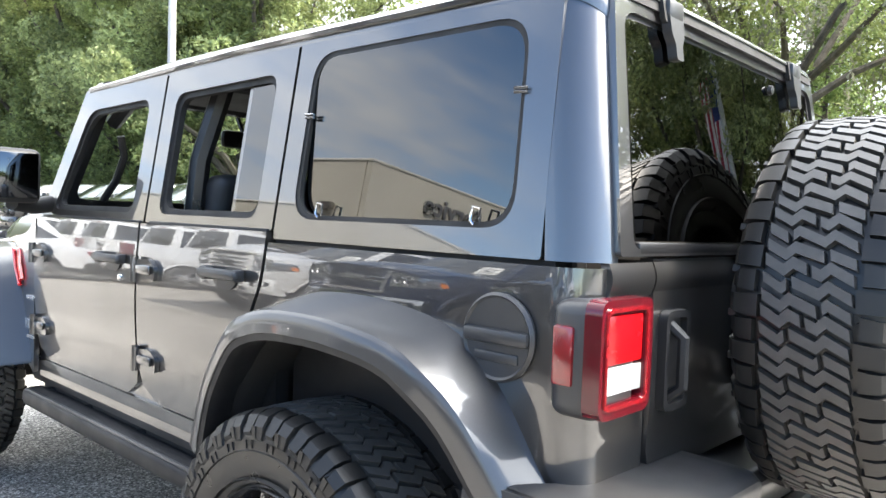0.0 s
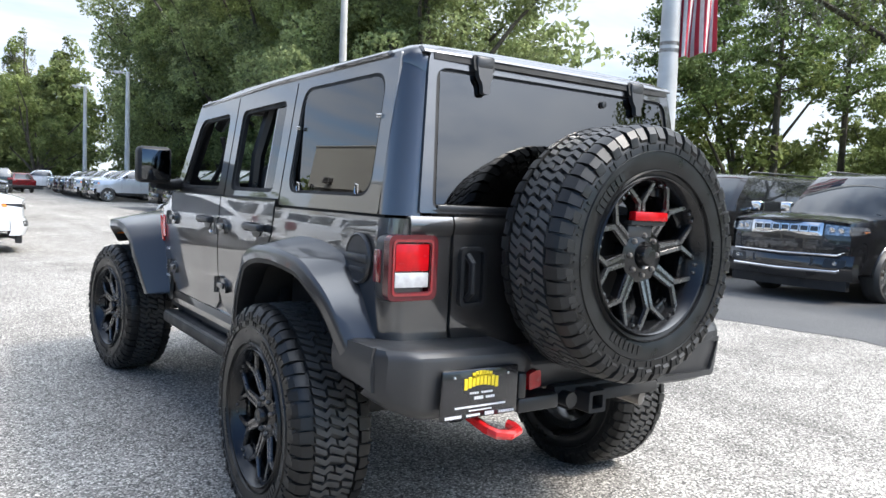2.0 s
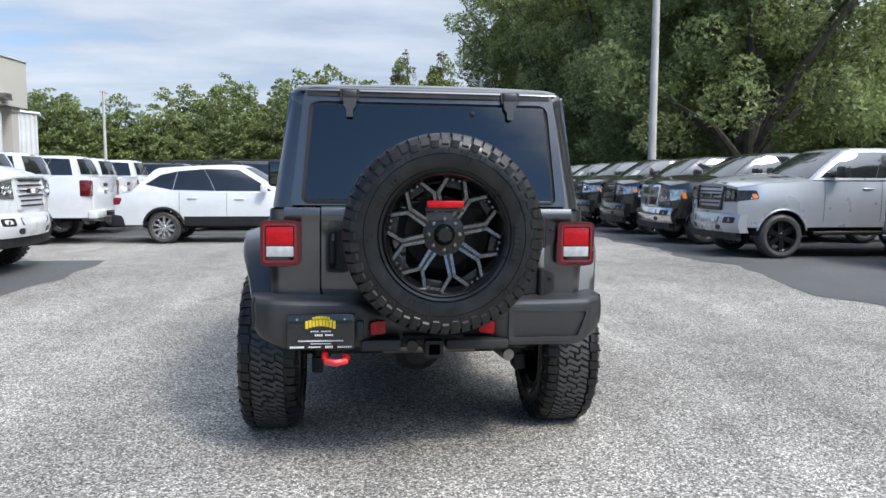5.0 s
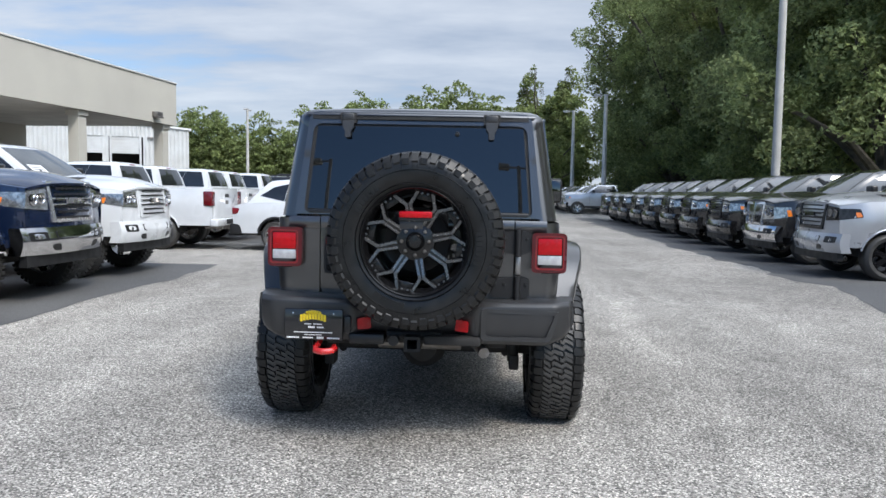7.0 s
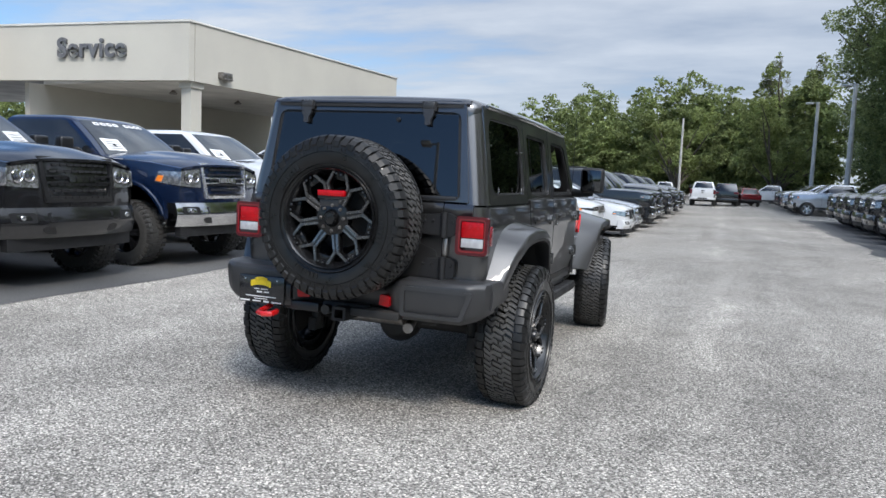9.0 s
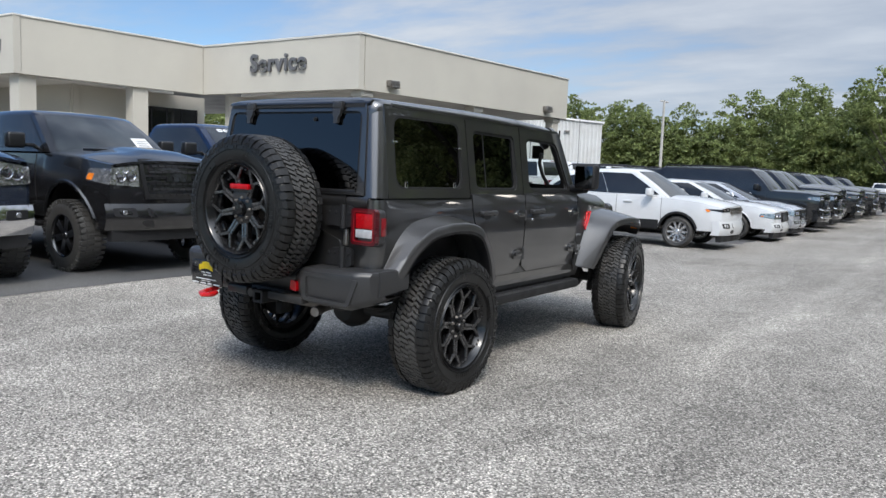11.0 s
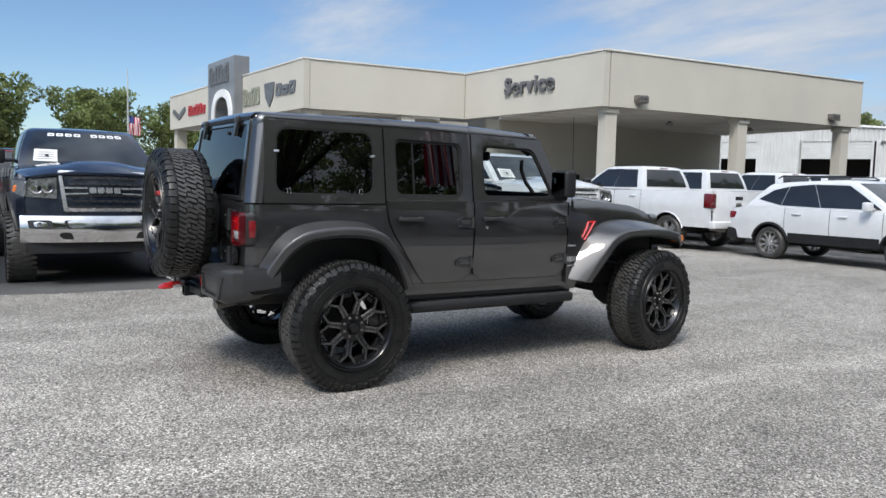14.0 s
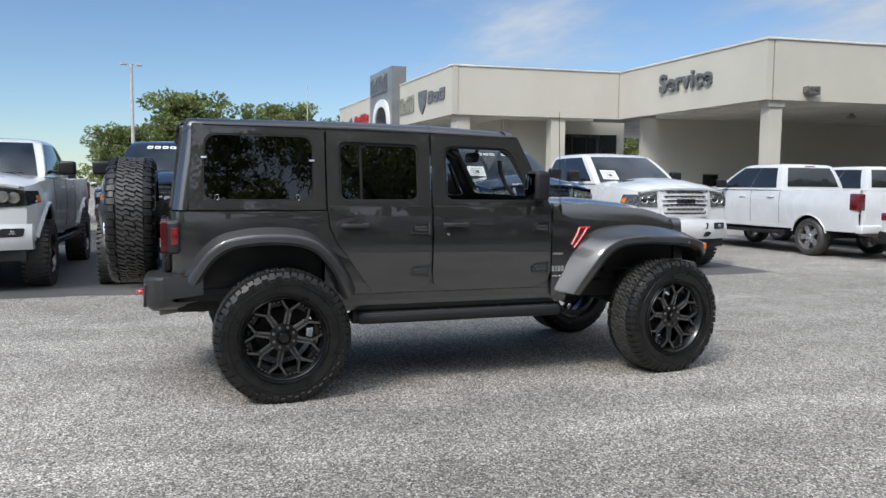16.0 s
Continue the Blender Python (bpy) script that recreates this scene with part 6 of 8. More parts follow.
# second western row, behind the lifted trucks
for k, (p, x, y, a) in enumerate(((grey_truck, -15.6, -4.5, EAST), (black_truck, -15.8, -1.4, WEST), (dark_suv, -15.3, 1.6, EAST), (black_truck, -16.0, 4.6, EAST), (grey_truck, -15.7, 7.6, WEST),
                                  (black_truck, -15.6, -7.6, EAST), (far_truck, -24.0, -9.0, EAST), (grey_truck, -24.2, -5.8, EAST), (black_suv, -24.0, -2.6, EAST), (first_tail, -24.0, 0.6, EAST), (dark_suv, -24.0, -12.0, EAST))):
    copy_thing(p, pose(x, y, 0, 0, 0, a))["group"] = "second western row"
for k in range(9):
    copy_thing((dark_suv, grey_truck, black_truck)[k % 3], pose(-15.0 - 0.1 * k, 27.0 + 2.9 * k, 0, 0, 0, EAST))["group"] = "far dark row before the workshop"


# ---- the lifted off-road wagon ----
TYRE_R, TYRE_W = 0.447, 0.300


def tread_block(bm, pts, r0, r1, m):
    """One lug: an outline in (angle, x) raised from r0 to r1, its top drawn in a little."""
    cx = sum(p[1] for p in pts) / len(pts)
    ca = sum(p[0] for p in pts) / len(pts)
    lo = [bm.verts.new(m @ Vector((x, r0 * math.cos(a), r0 * math.sin(a)))) for a, x in pts]
    hi = []
    for a, x in pts:
        a2, x2 = ca + (a - ca) * 0.93, cx + (x - cx) * 0.95
        rr = r1 - 0.018 * (abs(x2) / (TYRE_W / 2)) ** 3
        hi.append(bm.verts.new(m @ Vector((x2, rr * math.cos(a2), rr * math.sin(a2)))))
    bm.faces.new(hi)
    for i in range(len(pts)):
        bm.faces.new((lo[i - 1], lo[i], hi[i], hi[i - 1]))


def mesh_of(name, bm, material, smooth=38):
    """A finished mesh from a bmesh, to be shared by alike parts."""
    bmesh.ops.recalc_face_normals(bm, faces=bm.faces)
    me = bpy.data.meshes.new(name)
    bm.to_mesh(me)
    bm.free()
    me.materials.append(material)
    for p in me.polygons:
        p.use_smooth = True
    me.set_sharp_from_angle(angle=radians(smooth))
    return me


def wheel_parts():
    """The meshes of a tall mud-terrain tyre on an eight-spoke black wheel; axle along x, face towards +x: (name, mesh, place, label)."""
    half = TYRE_W / 2
    out = []
    bm = BM()
    prof = [(0.262, half - 0.035), (0.268, half - 0.012), (0.285, half - 0.004), (0.33, half + 0.007), (0.375, half + 0.004), (0.408, half - 0.003),
            (0.424, half - 0.020), (0.430, half - 0.05), (0.430, 0.0), (0.430, -half + 0.05), (0.424, -half + 0.020), (0.408, -half + 0.003), (0.375, -half - 0.004),
            (0.33, -half - 0.007), (0.285, -half + 0.004), (0.262, -half + 0.03)]
    lathe(bm, prof, 72, closed=True)
    for s in (1, -1):
        for r in (0.287, 0.352):
            lathe(bm, [(r, s * (half + 0.001)), (r + 0.003, s * (half + 0.010)), (r + 0.007, s * (half + 0.001))], 72, closed=True)
    for k in (1, 4, 7):
        for j in range(7):
            box(bm, half + 0.003, half + 0.0095, -0.009, 0.009, 0.305, 0.335, m=Matrix.Rotation(0.63 * k + j * 0.075, 4, "X"))
    out.append(("tyre", mesh_of("tyre", bm, SIDEWALL), Matrix(), "black dressed tyre"))
    # lugs: interlocking slanted Z bars in the middle, deep staggered shoulder lugs that run down the sidewall
    bm = BM()
    rnd = random.Random(5)
    rows = 82
    step = 2 * math.pi / rows
    zed = [(-0.090, -0.62), (-0.044, 0.16), (-0.028, -0.34), (0.024, 0.34), (0.040, -0.16), (0.090, 0.62)]
    for k in range(rows):
        a0 = k * step
        cut = (-0.036, 0.032, 0.0)[k % 3] + rnd.uniform(-0.006, 0.006)
        for xa, xb in ((-0.084, cut - 0.0032), (cut + 0.0032, 0.084)):
            xs = [xa] + [x for x, _ in zed if xa + 0.006 < x < xb - 0.006] + [xb]
            w2 = 0.365 + rnd.uniform(-0.02, 0.02)
            lean = 0.05 * math.sin(k * 2.1)
            pts = [(a0 + step * (interp(zed, x) + lean - w2), x - 0.002) for x in xs] + [(a0 + step * (interp(zed, x) + lean + w2), x + 0.002) for x in reversed(xs)]
            tread_block(bm, pts, 0.424, TYRE_R, Matrix())
    out.append(("tread", mesh_of("tread", bm, RUBBER, 25), Matrix(), "deep zigzag tread bars"))
    lugs = 56
    pitch = 2 * math.pi / lugs
    for s in (1, -1):
        bm = BM()
        for k in range(lugs):
            a = k * pitch + (0.0 if s > 0 else 0.5 * pitch)
            long = k % 2
            w2 = pitch * (0.450 if long else 0.435)
            xi = 0.089 if long else 0.097
            prof = [(TYRE_R - 0.001, xi), (TYRE_R - 0.003, 0.118), (TYRE_R - 0.012, half - (0.010 if long else 0.016)), (0.412, half + (0.004 if long else -0.002)), (0.384 if long else 0.398, half + 0.0065)]
            inner = [(r - 0.020, x * 0.93) for r, x in prof]
            inner[0] = (0.424, xi - 0.003)
            skew = 0.10 * pitch * s
            rows_ = []
            for q, side_ in enumerate((prof, inner)):
                spread = 1.0 if q == 0 else 1.06
                for d in (-1, 1):
                    rows_.append([bm.verts.new(Vector((s * x, r * math.cos(a + d * w2 * spread * (1.0 - 0.07 * j) + skew * j * 0.3), r * math.sin(a + d * w2 * spread * (1.0 - 0.07 * j) + skew * j * 0.3)))) for j, (r, x) in enumerate(side_)])
            t0, t1, b0, b1 = rows_
            for j in range(len(prof) - 1):
                bm.faces.new((t0[j], t1[j], t1[j + 1], t0[j + 1]))
                bm.faces.new((t0[j], t0[j + 1], b0[j + 1], b0[j]))
                bm.faces.new((t1[j], b1[j], b1[j + 1], t1[j + 1]))
            bm.faces.new((t0[0], b0[0], b1[0], t1[0]))
            bm.faces.new((t0[-1], t1[-1], b1[-1], b0[-1]))
            # side biters between the lugs
            mm = Matrix.Rotation(a + pitch * 0.5, 4, "X")
            x0, x1 = sorted((s * (half - 0.012), s * (half + 0.0075)))
            if long:
                box(bm, x0, x1, 0.384, 0.412, -0.010, 0.004, m=mm)
            box(bm, x0, x1, 0.360, 0.379, -0.003, 0.003, m=mm @ Matrix.Rotation(0.03 if long else -0.02, 4, "X"))
        out.append(("shoulder_tread", mesh_of("shoulder_tread", bm, LUGRUBBER, 25), Matrix(), "staggered shoulder tread"))
    bm = BM()
    lathe(bm, [(0.272, half - 0.022), (0.276, half - 0.006), (0.268, half + 0.004), (0.262, half - 0.002), (0.256, half - 0.02), (0.240, half - 0.045), (0.228, 0.02), (0.222, -0.06), (0.225, -half + 0.02),
               (0.262, -half + 0.02), (0.258, -0.05), (0.262, 0.08)], 56, closed=True)
    out.append(("rim", mesh_of("rim", bm, WHEELBLACK), Matrix(), "gloss black barrel"))
    face = half - 0.035

    def bar(bm, r0, t0, r1, t1, w0, w1, x0, x1, dep):
        """A tapered bar from (r0, t0) to (r1, t1) on the face, dep deep, with chamfered top edges."""
        d = Vector((r1 - r0, t1 - t0)).normalized()
        nx, ny = -d.y, d.x
        rows = []
        for k, x_off in ((0.78, 0.0), (1.0, 0.005), (1.0, dep)):
            rows.append([bm.verts.new(Vector((x - x_off, r, t))) for r, t, x in ((r0 + nx * w0 * k, t0 + ny * w0 * k, x0), (r0 - nx * w0 * k, t0 - ny * w0 * k, x0), (r1 - nx * w1 * k, t1 - ny * w1 * k, x1), (r1 + nx * w1 * k, t1 + ny * w1 * k, x1))])
        bm.faces.new(rows[0]), bm.faces.new(rows[2][::-1])
        for a, b in zip(rows, rows[1:]):
            for i in range(4):
                bm.faces.new((a[i - 1], a[i], b[i], b[i - 1]))
    b1, b2 = BM(), BM()
    bar(b1, 0.060, 0, 0.190, 0, 0.026, 0.020, face - 0.024, face - 0.006, 0.04)
    for s in (1, -1):
        bar(b1, 0.183, 0.004 * s, 0.257, 0.073 * s, 0.012, 0.010, face - 0.008, face + 0.002, 0.04)
        bar(b2, 0.090, 0.0135 * s, 0.186, 0.0105 * s, 0.0080, 0.0080, face - 0.0175, face - 0.003, 0.008)
        bar(b2, 0.183, 0.006 * s, 0.254, 0.070 * s, 0.0085, 0.0075, face - 0.002, face + 0.006, 0.008)
    spoke, ridge = mesh_of("spoke", b1, WHEELBLACK, 25), mesh_of("spoke_ridge", b2, MACHINED, 25)
    b3 = BM()
    box(b3, face - 0.05, face - 0.024, 0.207, 0.25, -0.040, 0.040, r=0.006)
    for t in (-0.026, 0.016):
        box(b3, face - 0.024, face - 0.020, 0.212, 0.242, t, t + 0.010, r=0.001, seg=1)
    pad = mesh_of("rim_insert", b3, WHEELBLACK, 25)
    b4 = BM()
    lathe(b4, [(0.0, 0.009), (0.005, 0.008), (0.0065, 0.0)], 6)
    rivet = mesh_of("rivet", b4, MACHINED, 25)
    b5 = BM()
    lathe(b5, [(0.0, face - 0.004), (0.006, face - 0.005), (0.0105, face - 0.012), (0.0115, face - 0.022)], 6)
    nut = mesh_of("lug_nut", b5, STEEL, 25)
    for k in range(8):
        a = 2 * math.pi * k / 8 + 0.2
        out.append(("spoke", spoke, Matrix.Rotation(a, 4, "X"), ""))
        out.append(("spoke_ridge", ridge, Matrix.Rotation(a, 4, "X"), "dark machined spoke ridges"))
        out.append(("rim_insert", pad, Matrix.Rotation(a + math.pi / 8 - math.pi / 2, 4, "X"), ""))
        for s in (0.06, -0.06):
            out.append(("rivet", rivet, Matrix.Rotation(a + math.pi / 8 + s, 4, "X") @ Matrix.Translation((half - 0.026, 0.243, 0)), "silver rivet"))
        out.append(("lug_nut", nut, Matrix.Rotation(2 * math.pi * k / 8, 4, "X") @ Matrix.Translation((0, 0.068, 0)), ""))
    bm = BM()
    lathe(bm, [(0.0, face - 0.018), (0.040, face - 0.018), (0.048, face - 0.012), (0.095, face - 0.022), (0.100, face - 0.06), (0.0, face - 0.07)], 40)
    out.append(("hub", mesh_of("hub", bm, WHEELBLACK), Matrix(), ""))
    bm = BM()
    lathe(bm, [(0.0, face + 0.016), (0.030, face + 0.014), (0.036, face + 0.004), (0.038, face - 0.02)], 28)
    out.append(("hub_cap", mesh_of("hub_cap", bm, WHEELBLACK), Matrix(), ""))
    bm = BM()
    lathe(bm, [(0.0, -0.02), (0.165, -0.02), (0.168, -0.045), (0.0, -0.05)], 36)
    out.append(("brake_disc", mesh_of("brake_disc", bm, UNDER), Matrix(), "dark brake disc"))
    return out


WHEEL_PARTS = wheel_parts()


def big_wheel(parent, m, name):
    w = thing(name, "", "")
    w.parent, w.matrix_basis = parent, m
    for pn, me, pm, label in WHEEL_PARTS:
        ob = new(pn, me)
        ob.parent, ob.matrix_basis = w, pm
        if label:
            ob["label"] = label
    return w


wagon = thing("off_road_wagon", "lifted dark grey metallic off-road wagon on big mud tyres", "car", pose(0, 0, 0, 0, 0.45, 0))


def SX(z):
    """Half width of the body at a height."""
    if z <= 1.272:
        return 0.783 - 0.040 * ((z - 1.06) / 0.42) ** 2
    return 0.762 - (z - 1.272) * 0.150


BELT, TOP = 1.272, 1.825
REAR = -0.685


def rear_y(z):
    return REAR + max(0.0, z - BELT) * 0.15


def TX(z):
    """Half width of the hardtop, which leans in above the belt."""
    return 0.762 - (z - 1.272) * 0.150


def side(s):
    return lambda y, z: Vector((s * TX(z), y, z))


def gap_c(z):
    """The rear edge of the rear door, which follows the arch."""
    return interp([(0.66, 0.66), (0.70, 0.615), (0.80, 0.545), (0.94, 0.45), (1.05, 0.37), (1.15, 0.325), (1.272, 0.312)], z)


G = 0.006
for s, sn in ((1, "right"), (-1, "left")):
    # rear quarter above and behind the arch
    def quarter(u, v, s=s):
        y = -0.535 + u * (0.312 - G - -0.535)
        z0 = interp([(-0.54, 0.79), (-0.45, 0.95), (-0.3, 1.06), (-0.1, 1.08), (0.12, 1.06), (0.25, 0.98), (0.31, 0.92)], y)
        z = z0 + (BELT - 0.016 - z0) * (1 - (1 - v) ** 1.5)
        y = -0.535 + u * (gap_c(z) - G + 0.535)
        return Vector((s * SX(z), y, z))
    bm = BM()
    sheet(bm, quarter, 26, 8, (-s * 0.02, 0, 0))
    part("quarter_panel", bm, GRANITE, wagon)

    # sill that runs from the arch under the doors to the front
    def sill(u, v, s=s):
        y = 0.42 + u * 1.72
        z = 0.565 + v * (0.115 if 0.06 < u < 0.93 else 0.10)
        return Vector((s * (0.755 - 0.03 * (1 - v)), y, z))
    bm = BM()
    sheet(bm, sill, 16, 3, (-s * 0.06, 0, 0))
    part("sill", bm, GRANITE, wagon)
    # door pillar strips behind the gaps keep the shut lines dark
    bm = BM()
    box(bm, min(s * 0.70, s * 0.742), max(s * 0.70, s * 0.742), 0.30, 2.02, 0.60, 1.25)
    part("door_shut", bm, GRANITE, wagon)

    # doors
    for dn, ya, yb, front in (("rear_door", None, 1.052, False), ("front_door", 1.066, 1.985, True)):
        def skin(u, v, s=s, ya=ya, yb=yb):
            z = 0.685 + v * (BELT + 0.012 - 0.685)
            e = max(0.0, 1 - v / 0.14)
            lo = gap_c(z) + G if ya is None else ya + 0.10 * e ** 2.2
            hi = yb - (0.11 * e ** 2.2)
            return Vector((s * (SX(min(z, BELT)) + 0.002), lo + (hi - lo) * u, z))
        bm = BM()
        sheet(bm, skin, 16, 12, (-s * 0.03, 0, 0))
        door = part(dn, bm, GRANITE, wagon)
        # window frame above the belt
        if front:
            outer = [(ya, BELT + 0.014), (yb, BELT + 0.014), (1.735, TOP - 0.03), (ya, TOP - 0.02)]
            inner = [(ya + 0.095, BELT + 0.045), (1.865, BELT + 0.045), (1.665, TOP - 0.115), (ya + 0.095, TOP - 0.105)]
            rad = [0.05, 0.05, 0.07, 0.06]
        else:
            outer = [(0.318, BELT + 0.014), (yb, BELT + 0.014), (yb, TOP - 0.02), (0.318, TOP - 0.01)]
            inner = [(0.40, BELT + 0.045), (0.972, BELT + 0.045), (0.972, TOP - 0.105), (0.40, TOP - 0.095)]
            rad = 0.05
        bm = BM()
        ring(bm, rpoly(outer, 0.012, 5), rpoly(inner, rad, 5), side(s), (-s * 0.035, 0, 0))
        part("window_frame", bm, GRANITE, door)
        bm = BM()
        c = [sum(p[i] for p in inner) / 4 for i in (0, 1)]
        inner2 = [(p[0] + (c[0] - p[0]) * 0.055, p[1] + (c[1] - p[1]) * 0.09) for p in inner]
        ring(bm, rpoly(inner, rad, 5), rpoly(inner2, rad, 5), lambda y, z, s=s: Vector((s * (SX(z) - 0.012), y, z)), (-s * 0.02, 0, 0))
        part("window_seal", bm, SEAL, door)
        # glass: raised in the right rear door only; the rear doors keep a fixed pane behind a post
        if not front:
            bm = BM()
            box(bm, min(s * 0.69, s * 0.735), max(s * 0.69, s * 0.735), 0.545, 0.568, BELT + 0.03, TOP - 0.09, m=None)
            for v in bm.verts:
                v.co.x += s * (SX(v.co.z) - SX(1.3)) 
            part("window_post", bm, TRIM if s > 0 else GRANITE, door)
            bm = BM()
            slab(bm, rpoly([(0.405, BELT + 0.03), (0.548, BELT + 0.03), (0.548, TOP - 0.09), (0.405, TOP - 0.085)], 0.02, 3), lambda y, z, s=s: Vector((s * (SX(z) - 0.02), y, z)), (-s * 0.004, 0, 0))
            part("fixed_pane", bm, TINT, door, "dark tinted fixed pane", smooth=0).visible_shadow = False
        if not front and s > 0:
            bm = BM()
            slab(bm, rpoly([(0.566, BELT + 0.03), (0.985, BELT + 0.03), (0.985, TOP - 0.095), (0.566, TOP - 0.09)], 0.02, 3), lambda y, z, s=s: Vector((s * (SX(z) - 0.022), y, z)), (-s * 0.004, 0, 0))
            part("door_glass", bm, TINT, door, "dark tinted glass", smooth=0).visible_shadow = False
        # pull handle
        hy = 0.50 if not front else 1.23
        bm = BM()
        xs = s * (SX(1.15) + 0.002)
        slab(bm, rpoly([(hy - 0.062, 1.128), (hy - 0.03, 1.112), (hy + 0.03, 1.112), (hy + 0.062, 1.128), (hy + 0.055, 1.168), (hy - 0.055, 1.168)], 0.02, 3), lambda y, z, xs=xs, s=s: Vector((xs + s * 0.002, y, z)), (s * 0.004, 0, 0))
        hd = part("handle_cup", bm, TRIM, door)
        bm = BM()
        x0, x1 = sorted((xs + s * 0.016, xs + s * 0.044))
        box(bm, x0, x1, hy - 0.105, hy + 0.095, 1.143, 1.172, r=0.011)
        x0, x1 = sorted((xs, xs + s * 0.036))
        box(bm, x0, x1, hy - 0.10, hy - 0.075, 1.140, 1.174, r=0.008)
        box(bm, x0, x1, hy + 0.055, hy + 0.092, 1.136, 1.176, r=0.008)
        part("handle", bm, GREYPLAST, door, "black pull handle")
        if front:
            bm = BM()
            lathe(bm, [(0.0, 0.010), (0.010, 0.009), (0.013, 0.003), (0.013, 0.0)], 16, Matrix.Translation((xs, hy - 0.055, 1.092)) @ (Matrix() if s > 0 else Matrix.Rotation(math.pi, 4, "Z")))
            part("lock", bm, CHROME, door, "chrome key lock")
        # outside hinges
        hyh = yb - 0.075
        for hz in (1.135, 0.835):
            bm = BM()
            xs2 = SX(hz) + 0.002
            x0, x1 = sorted((s * xs2, s * (xs2 + 0.020)))
            slab(bm, rpoly([(hyh - 0.075, hz - 0.035), (hyh + 0.065, hz - 0.045), (hyh + 0.065, hz + 0.030), (hyh - 0.035, hz + 0.034), (hyh - 0.075, hz + 0.012)], 0.012, 3),
                 lambda y, z, s=s, xs2=xs2: Vector((s * xs2, y, z)), (s * 0.016, 0, 0))
            box(bm, min(s * (xs2 + 0.016), s * (xs2 + 0.028)), max(s * (xs2 + 0.016), s * (xs2 + 0.028)), hyh - 0.058, hyh + 0.035, hz - 0.016, hz + 0.014, r=0.006)
            tube(bm, [(s * (xs2 + 0.018), hyh + 0.058, hz - 0.045), (s * (xs2 + 0.018), hyh + 0.058, hz + 0.038)], 0.014, 10)
            part("hinge", bm, GRANITE, door)
        # black lower seam of the belt
        bm = BM()
        y0 = 0.318 if not front else ya
        box(bm, min(s * 0.752, s * 0.768), max(s * 0.752, s * 0.768), y0 + 0.01, yb - 0.04, BELT - 0.002, BELT + 0.02, r=0.004)
        part("belt_seal", bm, SEAL, door)

    # hardtop side round the rear quarter window
    qy0, qy1 = -0.575, 0.306
    q_out = [(qy0, BELT - 0.006), (qy1, BELT - 0.006), (qy1, TOP), (qy0 + 0.025, TOP)]
    q_in = [(-0.50, 1.322), (0.235, 1.322), (0.235, 1.765), (-0.475, 1.765)]
    bm = BM()
    ring(bm, rpoly(q_out, 0.01, 6), rpoly(q_in, 0.085, 6), side(s), (-s * 0.03, 0, 0))
    part("hardtop_side", bm, GRANITE, wagon)
    bm = BM()
    g1 = rpoly([(-0.507, 1.315), (0.242, 1.315), (0.242, 1.772), (-0.482, 1.772)], 0.09, 6)
    g2 = rpoly([(-0.487, 1.334), (0.222, 1.334), (0.222, 1.752), (-0.464, 1.752)], 0.08, 6)
    ring(bm, g1, g2, lambda y, z, s=s: Vector((s * (SX(z) - 0.004), y, z)), (-s * 0.012, 0, 0))
    part("window_seal", bm, SEAL, wagon)
    bm = BM()
    slab(bm, g2, lambda y, z, s=s: Vector((s * (SX(z) - 0.004 - 0.022 * (1.752 - z) / 0.418), y, z)), (-s * 0.004, 0, 0))
    part("quarter_window", bm, TINT, wagon, "dark privacy glass", smooth=0).visible_shadow = False
    for cy, cz, up in ((0.218, 1.59, 0), (-0.478, 1.60, 0), (-0.40, 1.340, 1), (0.12, 1.340, 1)):
        bm = BM()
        xx = s * (SX(cz) + 0.004)
        if up:
            tube(bm, [(xx, cy - 0.012, cz - 0.008), (xx, cy - 0.014, cz + 0.022), (xx, cy + 0.006, cz + 0.026), (xx, cy + 0.012, cz - 0.002), (xx, cy + 0.002, cz - 0.012)], 0.0032, 6)
        else:
            tube(bm, [(xx, cy - 0.018, cz), (xx, cy + 0.018, cz + 0.002)], 0.0036, 6)
            tube(bm, [(xx, cy - 0.018, cz + 0.008), (xx, cy + 0.018, cz + 0.010)], 0.0036, 6)
        part("window_clip", bm, CHROME, wagon, "small chrome clip")

    # rounded rear corner: hardtop above, tub below
    def corner(u, v, s=s):
        a = u * math.pi / 2
        z = BELT - 0.006 + v * (TOP - BELT + 0.006)
        r = 0.10
        return Vector((s * (TX(z) - r + r * math.cos(a)), rear_y(z) + r - r * math.sin(a), z))
    bm = BM()
    sheet(bm, corner, 10, 6, (-s * 0.02, 0.02, 0))
    part("hardtop_corner", bm, GRANITE, wagon)

    def tub_corner(u, v, s=s):
        z = 0.80 + (1 - (1 - v) ** 1.5) * (BELT - 0.016 - 0.80)
        r = 0.075
        if u < 0.25:
            return Vector((s * SX(z), -0.535 + (REAR + r + 0.535) * u / 0.25, z))
        if u < 0.65:
            a = (u - 0.25) / 0.40 * math.pi / 2
            return Vector((s * (SX(z) - r + r * math.cos(a)), REAR + r - r * math.sin(a), z))
        return Vector((s * (SX(z) - r - (SX(z) - r - 0.535) * (u - 0.65) / 0.35), REAR, z))
    bm = BM()
    sheet(bm, tub_corner, 20, 8, (-s * 0.02, 0.02, 0))
    part("tub_corner", bm, GRANITE, wagon)
    bm = BM()
    x0, x1 = sorted((s * 0.69, s * 0.748))
    box(bm, x0, x1, -0.60, 0.312, BELT - 0.05, BELT + 0.03)
    part("belt_gasket", bm, SEAL, wagon)
    # rear post of the hatch opening
    bm = BM()
